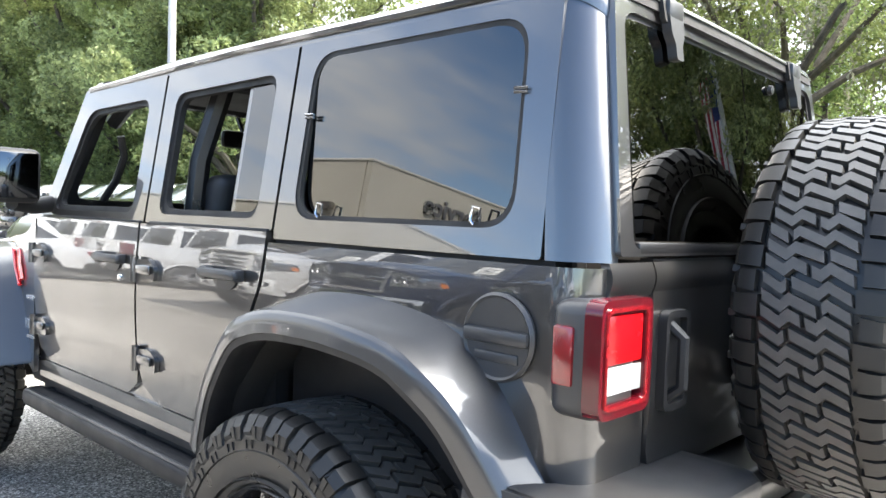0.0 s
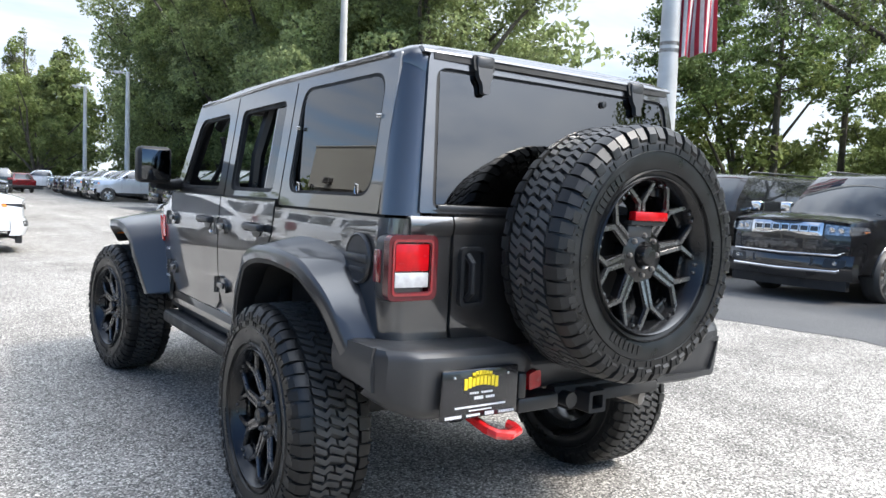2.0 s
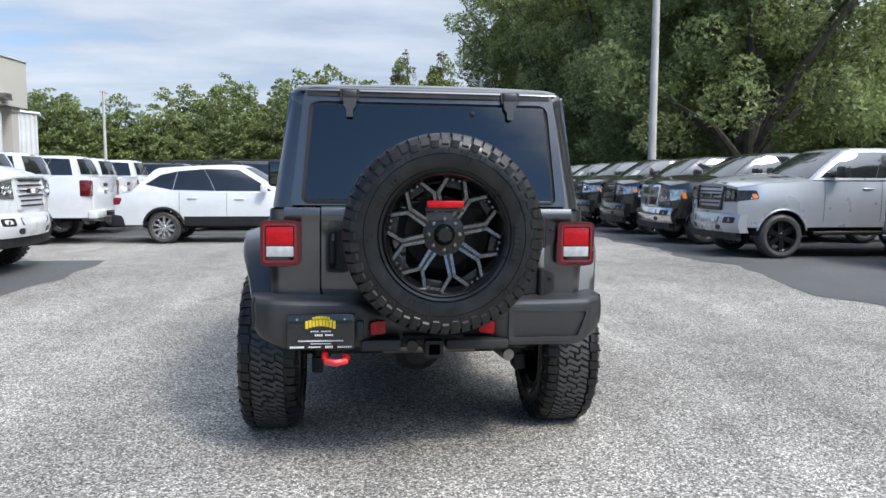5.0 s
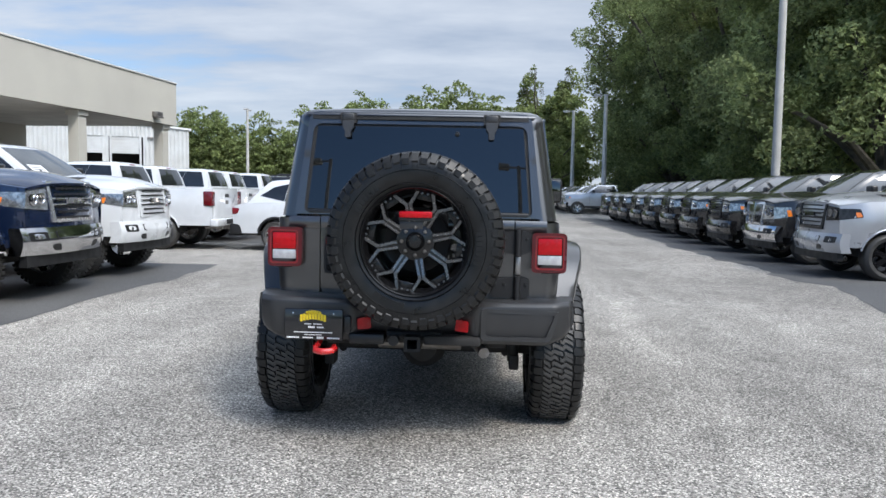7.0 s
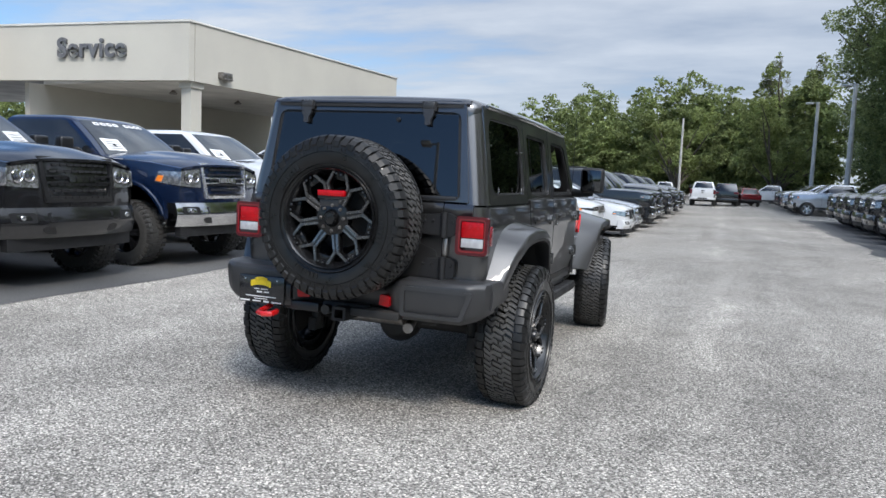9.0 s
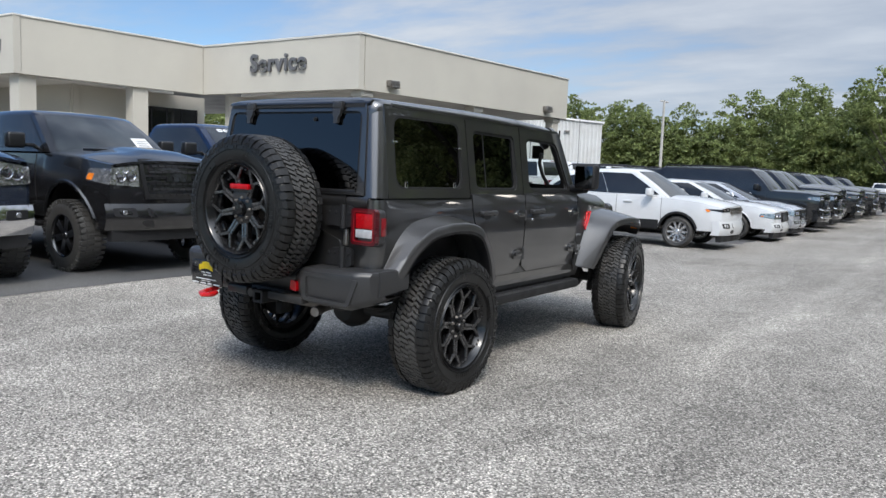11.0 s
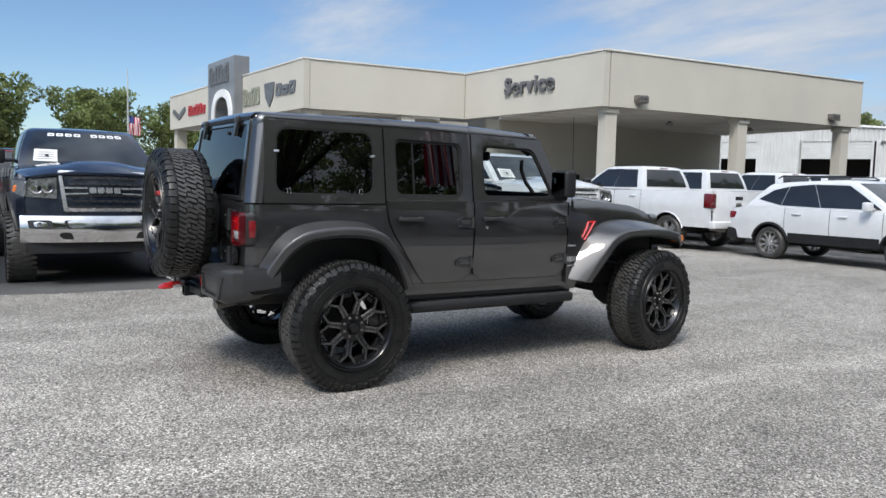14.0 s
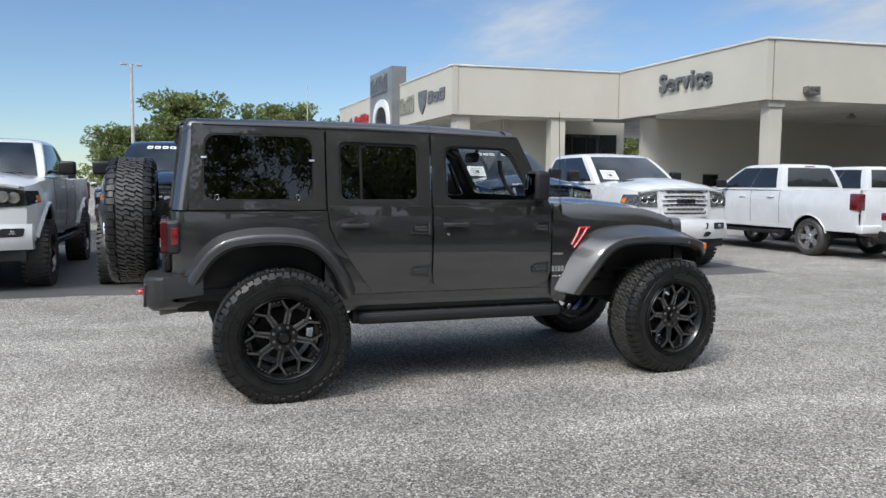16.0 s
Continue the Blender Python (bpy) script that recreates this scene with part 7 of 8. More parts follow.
    slab(bm, [(0.665, BELT + 0.012), (0.612, BELT + 0.012), (0.572, TOP - 0.04), (0.600, TOP)], lambda x, z, s=s: Vector((s * x, rear_y(z), z)), (0, 0.03, 0))
    part("hatch_post", bm, GRANITE, wagon)

    # tail lamp in its corner housing
    lx0, lx1 = 0.625, 0.812
    lamp = thing("tail_lamp", "", "")
    lamp.parent = wagon
    bm = BM()
    x0, x1 = sorted((s * 0.66, s * 0.803))
    box(bm, x0, x1, -0.735, -0.628, 0.985, 1.202, r=0.028, seg=3)
    part("housing", bm, GREYPLAST, lamp, "dark grey lamp housing")
    bm = BM()
    o = rpoly([(s * 0.622, 0.992), (s * 0.808, 0.992), (s * 0.808, 1.206), (s * 0.622, 1.206)], 0.028, 4)
    i_ = rpoly([(s * 0.652, 1.020), (s * 0.784, 1.020), (s * 0.784, 1.180), (s * 0.652, 1.180)], 0.014, 4)
    ring(bm, o, i_, lambda x, z: Vector((x, -0.742, z)), (0, 0.035, 0))
    part("bezel", bm, BEZELRED, lamp, "deep red glossy lamp frame")
    bm = BM()
    ring(bm, rpoly([(s * 0.640, 1.008), (s * 0.795, 1.008), (s * 0.795, 1.192), (s * 0.640, 1.192)], 0.020, 4), rpoly([(s * 0.648, 1.016), (s * 0.788, 1.016), (s * 0.788, 1.184), (s * 0.648, 1.184)], 0.014, 4),
         lambda x, z: Vector((x, -0.746, z)), (0, 0.012, 0))
    part("light_ring", bm, DARKRED, lamp, "dark red ring")
    bm = BM()
    x0, x1 = sorted((s * 0.654, s * 0.782))
    box(bm, x0, x1, -0.740, -0.71, 1.088, 1.178, r=0.004)
    part("brake_lens", bm, REDLENS, lamp, "bright red brake lens")
    bm = BM()
    box(bm, x0, x1, -0.740, -0.71, 1.034, 1.084, r=0.004)
    part("reverse_lens", bm, CLEARLENS, lamp, "clear reversing lens")
    bm = BM()
    x0, x1 = sorted((s * 0.796, s * 0.809))
    box(bm, x0, x1, -0.684, -0.640, 1.045, 1.155, r=0.006)
    part("side_marker", bm, DARKRED, lamp, "red side reflector")

    # flares: a broad painted shoulder with a black lip
    def flare(name, path, inset, rear):
        def width(k):
            return inset[k]
        pts = []
        for (a, b), (c, d) in zip(path, path[1:]):
            for q in range(4):
                f = q / 4
                pts.append((a + (c - a) * f, b + (d - b) * f))
        pts.append(path[-1])
        # ease the corners
        for _ in range(2):
            pts = [pts[0]] + [((pts[i - 1][0] + 2 * pts[i][0] + pts[i + 1][0]) / 4, (pts[i - 1][1] + 2 * pts[i][1] + pts[i + 1][1]) / 4) for i in range(1, len(pts) - 1)] + [pts[-1]]
        cy, cz = (0.0, 0.44) if rear else (3.0, 0.44)
        n = len(pts) - 1

        def shape(u, v, dr, lip):
            i = min(int(u * n), n - 1)
            f = u * n - i
            y = pts[i][0] + (pts[i + 1][0] - pts[i][0]) * f
            z = pts[i][1] + (pts[i + 1][1] - pts[i][1]) * f
            dy, dz = y - cy, z - cz
            L = math.hypot(dy, dz)
            xo = interp(inset, u)
            xi = 0.735 if rear else interp([(0, 0.755), (0.25, 0.745), (0.5, 0.66), (1, 0.62)], u)
            k0 = 0.045 if rear else interp([(0, 0.115), (0.25, 0.120), (0.45, 0.090), (0.7, 0.060), (1, 0.040)], u)
            prof = [(xi, k0), (xi + (xo - xi) * 0.10, k0 * 1.00), (xi + (xo - xi) * 0.55, k0 * 0.52), (xo - 0.010, 0.004), (xo - 0.002, -0.006), (xo + 0.004, -0.048)]
            if lip:
                prof = [(xo + 0.001, -0.049), (xo - 0.003, -0.066), (xo - 0.03, -0.068), (xo - 0.10, -0.058)]
            k = v * (len(prof) - 1)
            j = min(int(k), len(prof) - 2)
            g = k - j
            x = prof[j][0] + (prof[j + 1][0] - prof[j][0]) * g
            o = prof[j][1] + (prof[j + 1][1] - prof[j][1]) * g
            return Vector((s * x, y + dy / L * o, z + dz / L * o))
        bm = BM()
        sheet(bm, lambda u, v: shape(u, v, 0, False), 30, 10)
        sheet(bm, lambda u, v: shape(u, v, 0, False) + Vector((0, 0, -0.012)) * (1 - v) + Vector((-s * 0.008, 0, 0)), 30, 10)
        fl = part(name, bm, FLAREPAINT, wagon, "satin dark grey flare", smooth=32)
        bm = BM()
        sheet(bm, lambda u, v: shape(u, v, 0, True), 30, 6)
        part("lip", bm, PLASTIC, fl, "black plastic lip")
        # dark liner of the wheel house
        bm = BM()

        def liner(u, v):
            p = shape(u, 0.9, 0, True)
            dy, dz = p.y - cy, p.z - cz
            return Vector((s * (abs(p.x) - (abs(p.x) - 0.42) * v), p.y - dy * 0.015, p.z + dz * 0.02))
        sheet(bm, liner, 24, 3)
        part("wheel_house", bm, UNDER, fl, "black inner liner")
    flare("rear_flare", [(-0.60, 0.800), (-0.485, 0.99), (-0.36, 1.085), (-0.15, 1.115), (0.08, 1.110), (0.23, 1.065), (0.38, 0.90), (0.47, 0.70)], [(0, 0.865), (0.22, 0.93), (0.4, 0.948), (0.7, 0.948), (1, 0.905)], True)
    flare("front_flare", [(2.13, 0.64), (2.245, 0.82), (2.36, 0.985), (2.48, 1.055), (2.75, 1.075), (3.05, 1.060), (3.26, 1.02), (3.33, 0.94)], [(0, 0.885), (0.2, 0.93), (0.4, 0.95), (0.7, 0.945), (1, 0.84)], False)
    bm = BM()
    x0, x1 = sorted((s * 0.79, s * 0.862))
    box(bm, x0, x1, 3.22, 3.318, 0.945, 1.005, r=0.012)
    part("side_indicator", bm, AMBER, wagon, "amber marker lamp")

    # front wing side behind the wheel
    def wing(u, v, s=s):
        y = 2.0 + u * 1.15
        z0 = interp([(2.0, 0.62), (2.12, 0.66), (2.3, 0.98), (2.6, 1.06), (3.2, 1.04)], y)
        zt = interp([(2.0, 1.272), (2.15, 1.20), (3.2, 1.12)], y)
        return Vector((s * interp([(2.0, SX(1.0) - 0.005), (2.3, 0.755), (2.6, 0.68), (3.2, 0.60)], y), y, z0 + (zt - z0) * v))
    bm = BM()
    sheet(bm, wing, 18, 6, (-s * 0.02, 0, 0))
    part("front_wing", bm, GRANITE, wagon)
    # red-edged wing vent
    bm = BM()
    xw = s * 0.774
    for k, (a, b) in enumerate((((2.165, 1.00), (2.235, 1.125)), ((2.185, 0.975), (2.300, 1.125)))):
        tube(bm, [(xw, a[0], a[1]), (xw - s * 0.004, (a[0] + b[0]) / 2 + 0.008, (a[1] + b[1]) / 2 + 0.006), (xw - s * 0.012, b[0], b[1])], 0.0095, 6)
    tube(bm, [(xw - s * 0.012, 2.235, 1.125), (xw - s * 0.016, 2.32, 1.128)], 0.0095, 6)
    part("wing_vent", bm, REDPAINT, wagon, "red wing-vent trim")
    # badges, drawn as plain bars
    bm = BM()
    xb = s * (SX(0.85) + 0.007)
    for y0, y1, z0, z1 in ((2.005, 2.095, 0.925, 0.942), (2.000, 2.105, 0.800, 0.842), (2.000, 2.095, 0.760, 0.772)):
        n = 6 if z1 - z0 < 0.02 else 4
        bm = BM()
        for k in range(n):
            a = y0 + (y1 - y0) * k / n
            slab(bm, rpoly([(a, z0), (a + (y1 - y0) / n * 0.75, z0), (a + (y1 - y0) / n * 0.75, z1), (a, z1)], 0.003, 2), lambda y, z, xb=xb: Vector((xb, y, z)), (-s * 0.006, 0, 0))
        part("badge", bm, BRIGHTTRIM, wagon, "small silver badge bars")["kind"] = "stuff"

    # mirror
    bm = BM()
    x0, x1 = sorted((s * 0.845, s * 1.035))
    box(bm, x0, x1, 1.735, 1.85, 1.335, 1.545, r=0.03, seg=3)
    mir = part("mirror", bm, PLASTIC, wagon, "black door mirror")
    bm = BM()
    box(bm, x0 + 0.018, x1 - 0.018, 1.729, 1.736, 1.353, 1.527, r=0.002)
    part("mirror_glass", bm, shade("mirror_silver", (0.10, 0.105, 0.11), 0.04, 1.0), mir)
    bm = BM()
    tube(bm, [(s * 0.755, 1.90, 1.335), (s * 0.83, 1.87, 1.325), (s * 0.93, 1.81, 1.335)], [0.035, 0.034, 0.03], 10)
    part("arm", bm, PLASTIC, mir)

    # rocker step
    bm = BM()
    x0, x1 = sorted((s * 0.70, s * 0.800))
    box(bm, x0, x1, 0.52, 2.08, 0.468, 0.548, r=0.028, seg=3)
    st = part("side_step", bm, PLASTIC, wagon, "black side step")
    for y in (0.72, 1.15, 1.6, 1.98):
        bm = BM()
        tube(bm, [(s * 0.45, y, 0.59), (s * 0.70, y, 0.53), (s * 0.76, y, 0.52)], 0.022, 8)
        part("bracket", bm, UNDER, st)
    bm = BM()
    tube(bm, [(s * 0.788, 0.56, 0.542), (s * 0.788, 2.04, 0.542)], 0.008, 8)
    part("step_pad", bm, GREYPLAST, st)
    bm = BM()
    x0, x1 = sorted((s * 0.60, s * 0.70))
    box(bm, x0, x1, 0.50, 2.10, 0.46, 0.60, r=0.01)
    part("rocker_rail", bm, UNDER, wagon, "black rail behind the side step")

# roof: crowned, with rolled edges and rounded rear corners
ROOF_Y0 = REAR + (TOP - BELT) * 0.15 - 0.014


def roof(u, v):
    y = ROOF_Y0 + u ** 1.7 * (1.735 - ROOF_Y0)
    a = v * 2 - 1
    d = y - ROOF_Y0
    cut = 0.10 - math.sqrt(max(0.0, 0.01 - (0.10 - d) ** 2)) if d < 0.10 else 0.0
    hw = SX(TOP) + 0.004 - cut
    e = abs(a)
    x = hw * (a if e < 0.86 else math.copysign(0.86 + 0.14 * math.sin((e - 0.86) / 0.14 * math.pi / 2), a))
    drop = 0.050 * (1 - math.cos(max(0.0, (e - 0.86) / 0.14) * math.pi / 2)) + 0.014 * a * a
    end = max(0.0, 1 - d / 0.07)
    front = max(0.0, (u - 0.965) / 0.035)
    crown = interp([(-0.7, 0.0), (0.4, 0.012), (1.1, 0.006), (1.74, -0.028)], y)
    return Vector((x, y, 1.868 + crown - drop - 0.055 * (1 - math.sqrt(max(0.0, 1 - end * end))) - 0.03 * front ** 2))


bm = BM()
sheet(bm, roof, 64, 48, (0, 0, -0.02))
part("roof", bm, GRANITE, wagon)
for y in (1.055, 0.31):
    bm = BM()
    sheet(bm, lambda u, v, y=y: roof(((y - ROOF_Y0) / (1.735 - ROOF_Y0)) ** (1 / 1.7) + u * 0.002, v) + Vector((0, 0, 0.0015)), 1, 48)
    part("roof_seam", bm, SEAL, wagon)
for s in (1, -1):
    bm = BM()
    tube(bm, [(s * (SX(TOP) + 0.004), -0.48, TOP - 0.002), (s * (SX(TOP) + 0.004), 0.6, TOP - 0.004), (s * (SX(TOP) + 0.003), 1.70, TOP - 0.03)], 0.011, 6)
    part("drip_rail", bm, GRANITE, wagon)
# hatch: header, glass, hinges, wiper-free lower edge
bm = BM()
ring(bm, rpoly([(-0.672, BELT + 0.006), (0.672, BELT + 0.006), (0.606, 1.842), (-0.606, 1.842)], [0.01, 0.01, 0.05, 0.05], 5), rpoly([(-0.622, 1.292), (0.622, 1.292), (0.582, 1.776), (-0.582, 1.776)], [0.03, 0.03, 0.05, 0.05], 5),
     lambda x, z: Vector((x, rear_y(z) - 0.012 - 0.012 * (1 - (x / 0.66) ** 2), z)), (0, 0.03, 0))
part("hatch_surround", bm, GRANITE, wagon)
bm = BM()
sheet(bm, lambda u, v: Vector(((u * 2 - 1) * 0.628, rear_y(1.84) - 0.016 - 0.020 * (1 - (u * 2 - 1) ** 4) + 0.022 * (1 - math.cos(v * 1.5)), 1.822 + 0.022 * v)), 24, 6, (0, 0.03, 0))
part("header_lip", bm, GRANITE, wagon)
# black strip below the lip, coloured in as the overhang's shade
bm = BM()
sheet(bm, lambda u, v: Vector(((u * 2 - 1) * 0.592, rear_y(1.81) - 0.0315 + 0.012 * (u * 2 - 1) ** 2 + 0.004 * v, 1.800 + 0.026 * v)), 24, 2, (0, 0.02, 0))
part("header_shade", bm, SEAL, wagon, "black strip standing in for the shade under the roof lip")
for a, b in ((-0.702, -0.533), (-0.527, 0.527), (0.533, 0.702)):
    bm = BM()
    sheet(bm, lambda u, v, a=a, b=b: Vector((a + (b - a) * u, REAR - 0.004 - 0.009 * math.sin(math.pi * v), 1.200 + 0.066 * v)), 10, 12, (0, 0.02, 0))
    part("belt_roll", bm, GRANITE, wagon)
win = rpoly([(-0.622, 1.296), (0.622, 1.296), (0.582, 1.776), (-0.582, 1.776)], [0.02, 0.02, 0.045, 0.045], 5)
win2 = rpoly([(-0.600, 1.314), (0.600, 1.314), (0.562, 1.757), (-0.562, 1.757)], [0.015, 0.015, 0.04, 0.04], 5)
bm = BM()
ring(bm, win, win2, lambda x, z: Vector((x, rear_y(z) - 0.004 - 0.012 * (1 - (x / 0.6) ** 2), z)), (0, 0.02, 0))
hatch = part("hatch_seal", bm, SEAL, wagon)
bm = BM()
sheet(bm, lambda u, v: Vector(((u * 2 - 1) * (0.604 - 0.04 * v), rear_y(1.31 + 0.465 * v) - 0.008 - 0.012 * (1 - (u * 2 - 1) ** 2), 1.308 + v * 0.455)), 12, 6, (0, 0.005, 0))
part("hatch_glass", bm, TINT, wagon, "dark tinted rear glass").visible_shadow = False
bm = BM()
box(bm, -0.60, 0.60, REAR - 0.012, REAR + 0.02, BELT + 0.008, BELT + 0.034, r=0.006)
part("hatch_sill", bm, TRIM, wagon)
for x in (-0.392, 0.392):
    bm = BM()
    box(bm, x - 0.036, x + 0.036, rear_y(1.82) - 0.046, rear_y(1.82) + 0.01, 1.786, 1.832, r=0.010)
    slab(bm, rpoly([(x - 0.033, 1.80), (x + 0.033, 1.80), (x + 0.030, 1.755), (x + 0.016, 1.735), (x + 0.016, 1.700), (x - 0.016, 1.700), (x - 0.016, 1.735), (x - 0.030, 1.755)], 0.008, 3), lambda a, z: Vector((a, rear_y(z) - 0.040, z)), (0, 0.022, 0))
    part("hatch_hinge", bm, GREYPLAST, wagon, "dark grey hatch hinge")
    bm = BM()
    slab(bm, rpoly([(x - 0.048, 1.835), (x - 0.044, 1.778), (x + 0.044, 1.778), (x + 0.048, 1.835)], 0.012, 3), lambda a, z: Vector((a, rear_y(z) - 0.034, z)), (0, 0.012, 0))
    part("hinge_pad", bm, SEAL, wagon, "black rubber pad behind the hinge")
bm = BM()
lathe(bm, [(0.0, 0.012), (0.012, 0.010), (0.014, 0.0)], 14, Matrix.Translation((0.205, rear_y(1.73) - 0.02, 1.728)) @ Matrix.Rotation(radians(-90), 4, "Z"))
part("washer_nozzle", bm, TRIM, wagon)

# tailgate
bm = BM()
def gate(u, v):
    z = 0.812 + v * (BELT - 0.812)
    e = max(0.0, 1 - v / 0.16)
    return Vector(((u * 2 - 1) * (0.527 - 0.05 * e ** 2.2), REAR - 0.003 - 0.008 * math.sin(v * math.pi), z))
sheet(bm, gate, 20, 14, (0, 0.03, 0))
tailgate = part("tailgate", bm, GRANITE, wagon)
bm = BM()
box(bm, -0.54, 0.54, REAR + 0.012, REAR + 0.04, 0.80, 1.26)
part("gate_shut", bm, TRIM, wagon)
bm = BM()
ring(bm, rpoly([(-0.505, 0.955), (-0.395, 0.955), (-0.395, 1.165), (-0.505, 1.165)], 0.025, 4), rpoly([(-0.49, 0.97), (-0.41, 0.97), (-0.41, 1.15), (-0.49, 1.15)], 0.015, 4), lambda x, z: Vector((x, REAR - 0.030, z)), (0, 0.02, 0))
box(bm, -0.49, -0.41, REAR - 0.014, REAR - 0.008, 0.97, 1.15)
gh = part("gate_handle", bm, PLASTIC, tailgate, "black grab handle")
bm = BM()
tube(bm, [(-0.472, REAR - 0.02, 0.985), (-0.472, REAR - 0.052, 1.01), (-0.472, REAR - 0.052, 1.11), (-0.472, REAR - 0.02, 1.135)], 0.013, 8)
part("grip", bm, PLASTIC, gh)
# gate hinges on the right, with a stamped panel beside them
for z0, z1 in ((1.085, 1.215), (0.845, 0.965)):
    bm = BM()
    slab(bm, rpoly([(0.40, z0 + 0.01), (0.575, z0), (0.615, z0 + 0.015), (0.615, z1 - 0.015), (0.575, z1), (0.44, z1 - 0.01)], 0.012, 3), lambda x, z: Vector((x, REAR - 0.038, z)), (0, 0.026, 0))
    tube(bm, [(0.548, REAR - 0.045, z0 - 0.005), (0.548, REAR - 0.045, z1 + 0.005)], 0.019, 12)
    for bx in (0.43, 0.48, 0.595):
        lathe(bm, [(0.0, 0.012), (0.008, 0.010), (0.010, 0.0)], 8, Matrix.Translation((bx, REAR - 0.036, (z0 + z1) / 2 + 0.02)) @ Matrix.Rotation(radians(-90), 4, "Z"))
    part("gate_hinge", bm, PLASTIC, tailgate, "black gate hinge")
bm = BM()
ring(bm, rpoly([(0.20, 0.835), (0.50, 0.835), (0.50, 1.00), (0.33, 1.06), (0.20, 1.0)], 0.02, 3), rpoly([(0.215, 0.85), (0.485, 0.85), (0.485, 0.985), (0.335, 1.04), (0.215, 0.985)], 0.02, 3), lambda x, z: Vector((x, REAR - 0.017, z)), (0, 0.012, 0))
part("gate_stamping", bm, GRANITE, tailgate)
bm = BM()
box(bm, 0.536, 0.566, REAR - 0.030, REAR - 0.010, 0.975, 1.075, r=0.006)
part("gate_check", bm, STEEL, tailgate, "dull steel gate check strap")

# spare wheel on its carrier
SPARE = Matrix.Translation((0.022, -0.950, 1.165)) @ Matrix.Rotation(radians(-90), 4, "Z")
spare = big_wheel(wagon, SPARE, "spare_wheel")
bm = BM()
tube(bm, [(0.022, REAR - 0.01, 1.165), (0.022, -0.86, 1.165)], [0.16, 0.11], 16)
box(bm, -0.12, 0.17, REAR - 0.06, REAR - 0.012, 0.95, 1.30, r=0.02)
part("spare_carrier", bm, UNDER, wagon, "black spare carrier")
bm = BM()
box(bm, -0.058, 0.105, -1.078, -1.045, 1.283, 1.315, r=0.006)
hb = part("high_brake_lamp", bm, REDLENS, wagon, "red high brake lamp in the spare wheel")
bm = BM()
box(bm, -0.062, 0.109, -1.064, -1.03, 1.268, 1.284, r=0.004)
box(bm, -0.06, 0.06, -1.05, -1.02, 1.225, 1.268, r=0.006)
box(bm, 0.0, 0.044, -1.045, -0.93, 1.18, 1.30, r=0.006)
part("lamp_bracket", bm, GREYPLAST, hb)

# rear bumper: two deep ends, a scooped middle under the spare
def bumper(u, v):
    x = (u * 2 - 1) * 0.85
    e = abs(x)
    top = interp([(0, 0.785), (0.25, 0.790), (0.34, 0.838), (0.80, 0.848), (0.87, 0.845)], e)
    bot = interp([(0, 0.650), (0.24, 0.645), (0.34, 0.612), (0.70, 0.612), (0.80, 0.645), (0.87, 0.70)], e)
    yf = interp([(0, -0.815), (0.25, -0.818), (0.33, -0.862), (0.66, -0.862), (0.75, -0.850), (0.83, -0.79), (0.85, -0.72)], e)
    prof = [(yf + 0.20, top + 0.004), (yf + 0.040, top), (yf + 0.020, top - 0.005), (yf + 0.003, top - 0.022), (yf, top - 0.036), (yf + 0.012, bot + 0.045), (yf + 0.022, bot + 0.025), (yf + 0.055, bot), (yf + 0.20, bot + 0.006)]
    k = v * (len(prof) - 1)
    j = min(int(k), len(prof) - 2)
    f = k - j
    return Vector((x, prof[j][0] + (prof[j + 1][0] - prof[j][0]) * f, prof[j][1] + (prof[j + 1][1] - prof[j][1]) * f))


bm = BM()
sheet(bm, bumper, 68, 16)
rear_bumper = part("rear_bumper", bm, GREYPLAST, wagon, "dark grey plastic rear bumper", smooth=32)
for s in (1, -1):
    bm = BM()
    sheet(bm, lambda u, v, s=s: Vector((s * (0.848 + 0.008 * math.sin(v * math.pi) + 0.02 * u), -0.735 + u * 0.24, interp([(0, 0.70), (1, 0.845)], v) + 0.03 * u * (1 - v))), 8, 6, (-s * 0.03, 0, 0))
    part("bumper_end", bm, GREYPLAST, rear_bumper)
    bm = BM()
    slab(bm, rpoly([(s * 0.222, 0.682), (s * 0.292, 0.678), (s * 0.295, 0.735), (s * 0.262, 0.742), (s * 0.228, 0.742)], 0.008, 3), lambda x, z: Vector((x, interp([(0.2, -0.832), (0.3, -0.858)], abs(x)), z)), (0, 0.03, 0))
    part("reflector", bm, REDLENS, rear_bumper, "red bumper reflector")
# pressed panel on the right, plate on the left
bm = BM()
ring(bm, rpoly([(0.36, 0.640), (0.72, 0.640), (0.775, 0.80), (0.36, 0.810)], 0.02, 4), rpoly([(0.385, 0.662), (0.70, 0.662), (0.745, 0.782), (0.385, 0.788)], 0.015, 4), lambda x, z: Vector((x, interp([(0.4, -0.868), (0.66, -0.868), (0.75, -0.856), (0.80, -0.825)], x), z)), (0, 0.02, 0))
part("bumper_panel", bm, GREYPLAST, rear_bumper)
plate_m = Matrix.Translation((-0.522, -0.878, 0.702)) @ Matrix.Scale(0.94, 4)
bm = BM()
box(bm, -0.165, 0.165, -0.006, 0.012, -0.088, 0.088, r=0.012, m=plate_m)
plate = part("dealer_plate", bm, PLATEBLACK, rear_bumper, "black dealer plate with a yellow crest")
bm = BM()
for k in range(9):
    a = -0.075 + k * 0.0165
    arc = 0.018 * math.cos((k - 4) / 4 * 1.3)
    box(bm, a, a + 0.0135, -0.009, -0.006, 0.012 + arc, 0.050 + arc, m=plate_m)
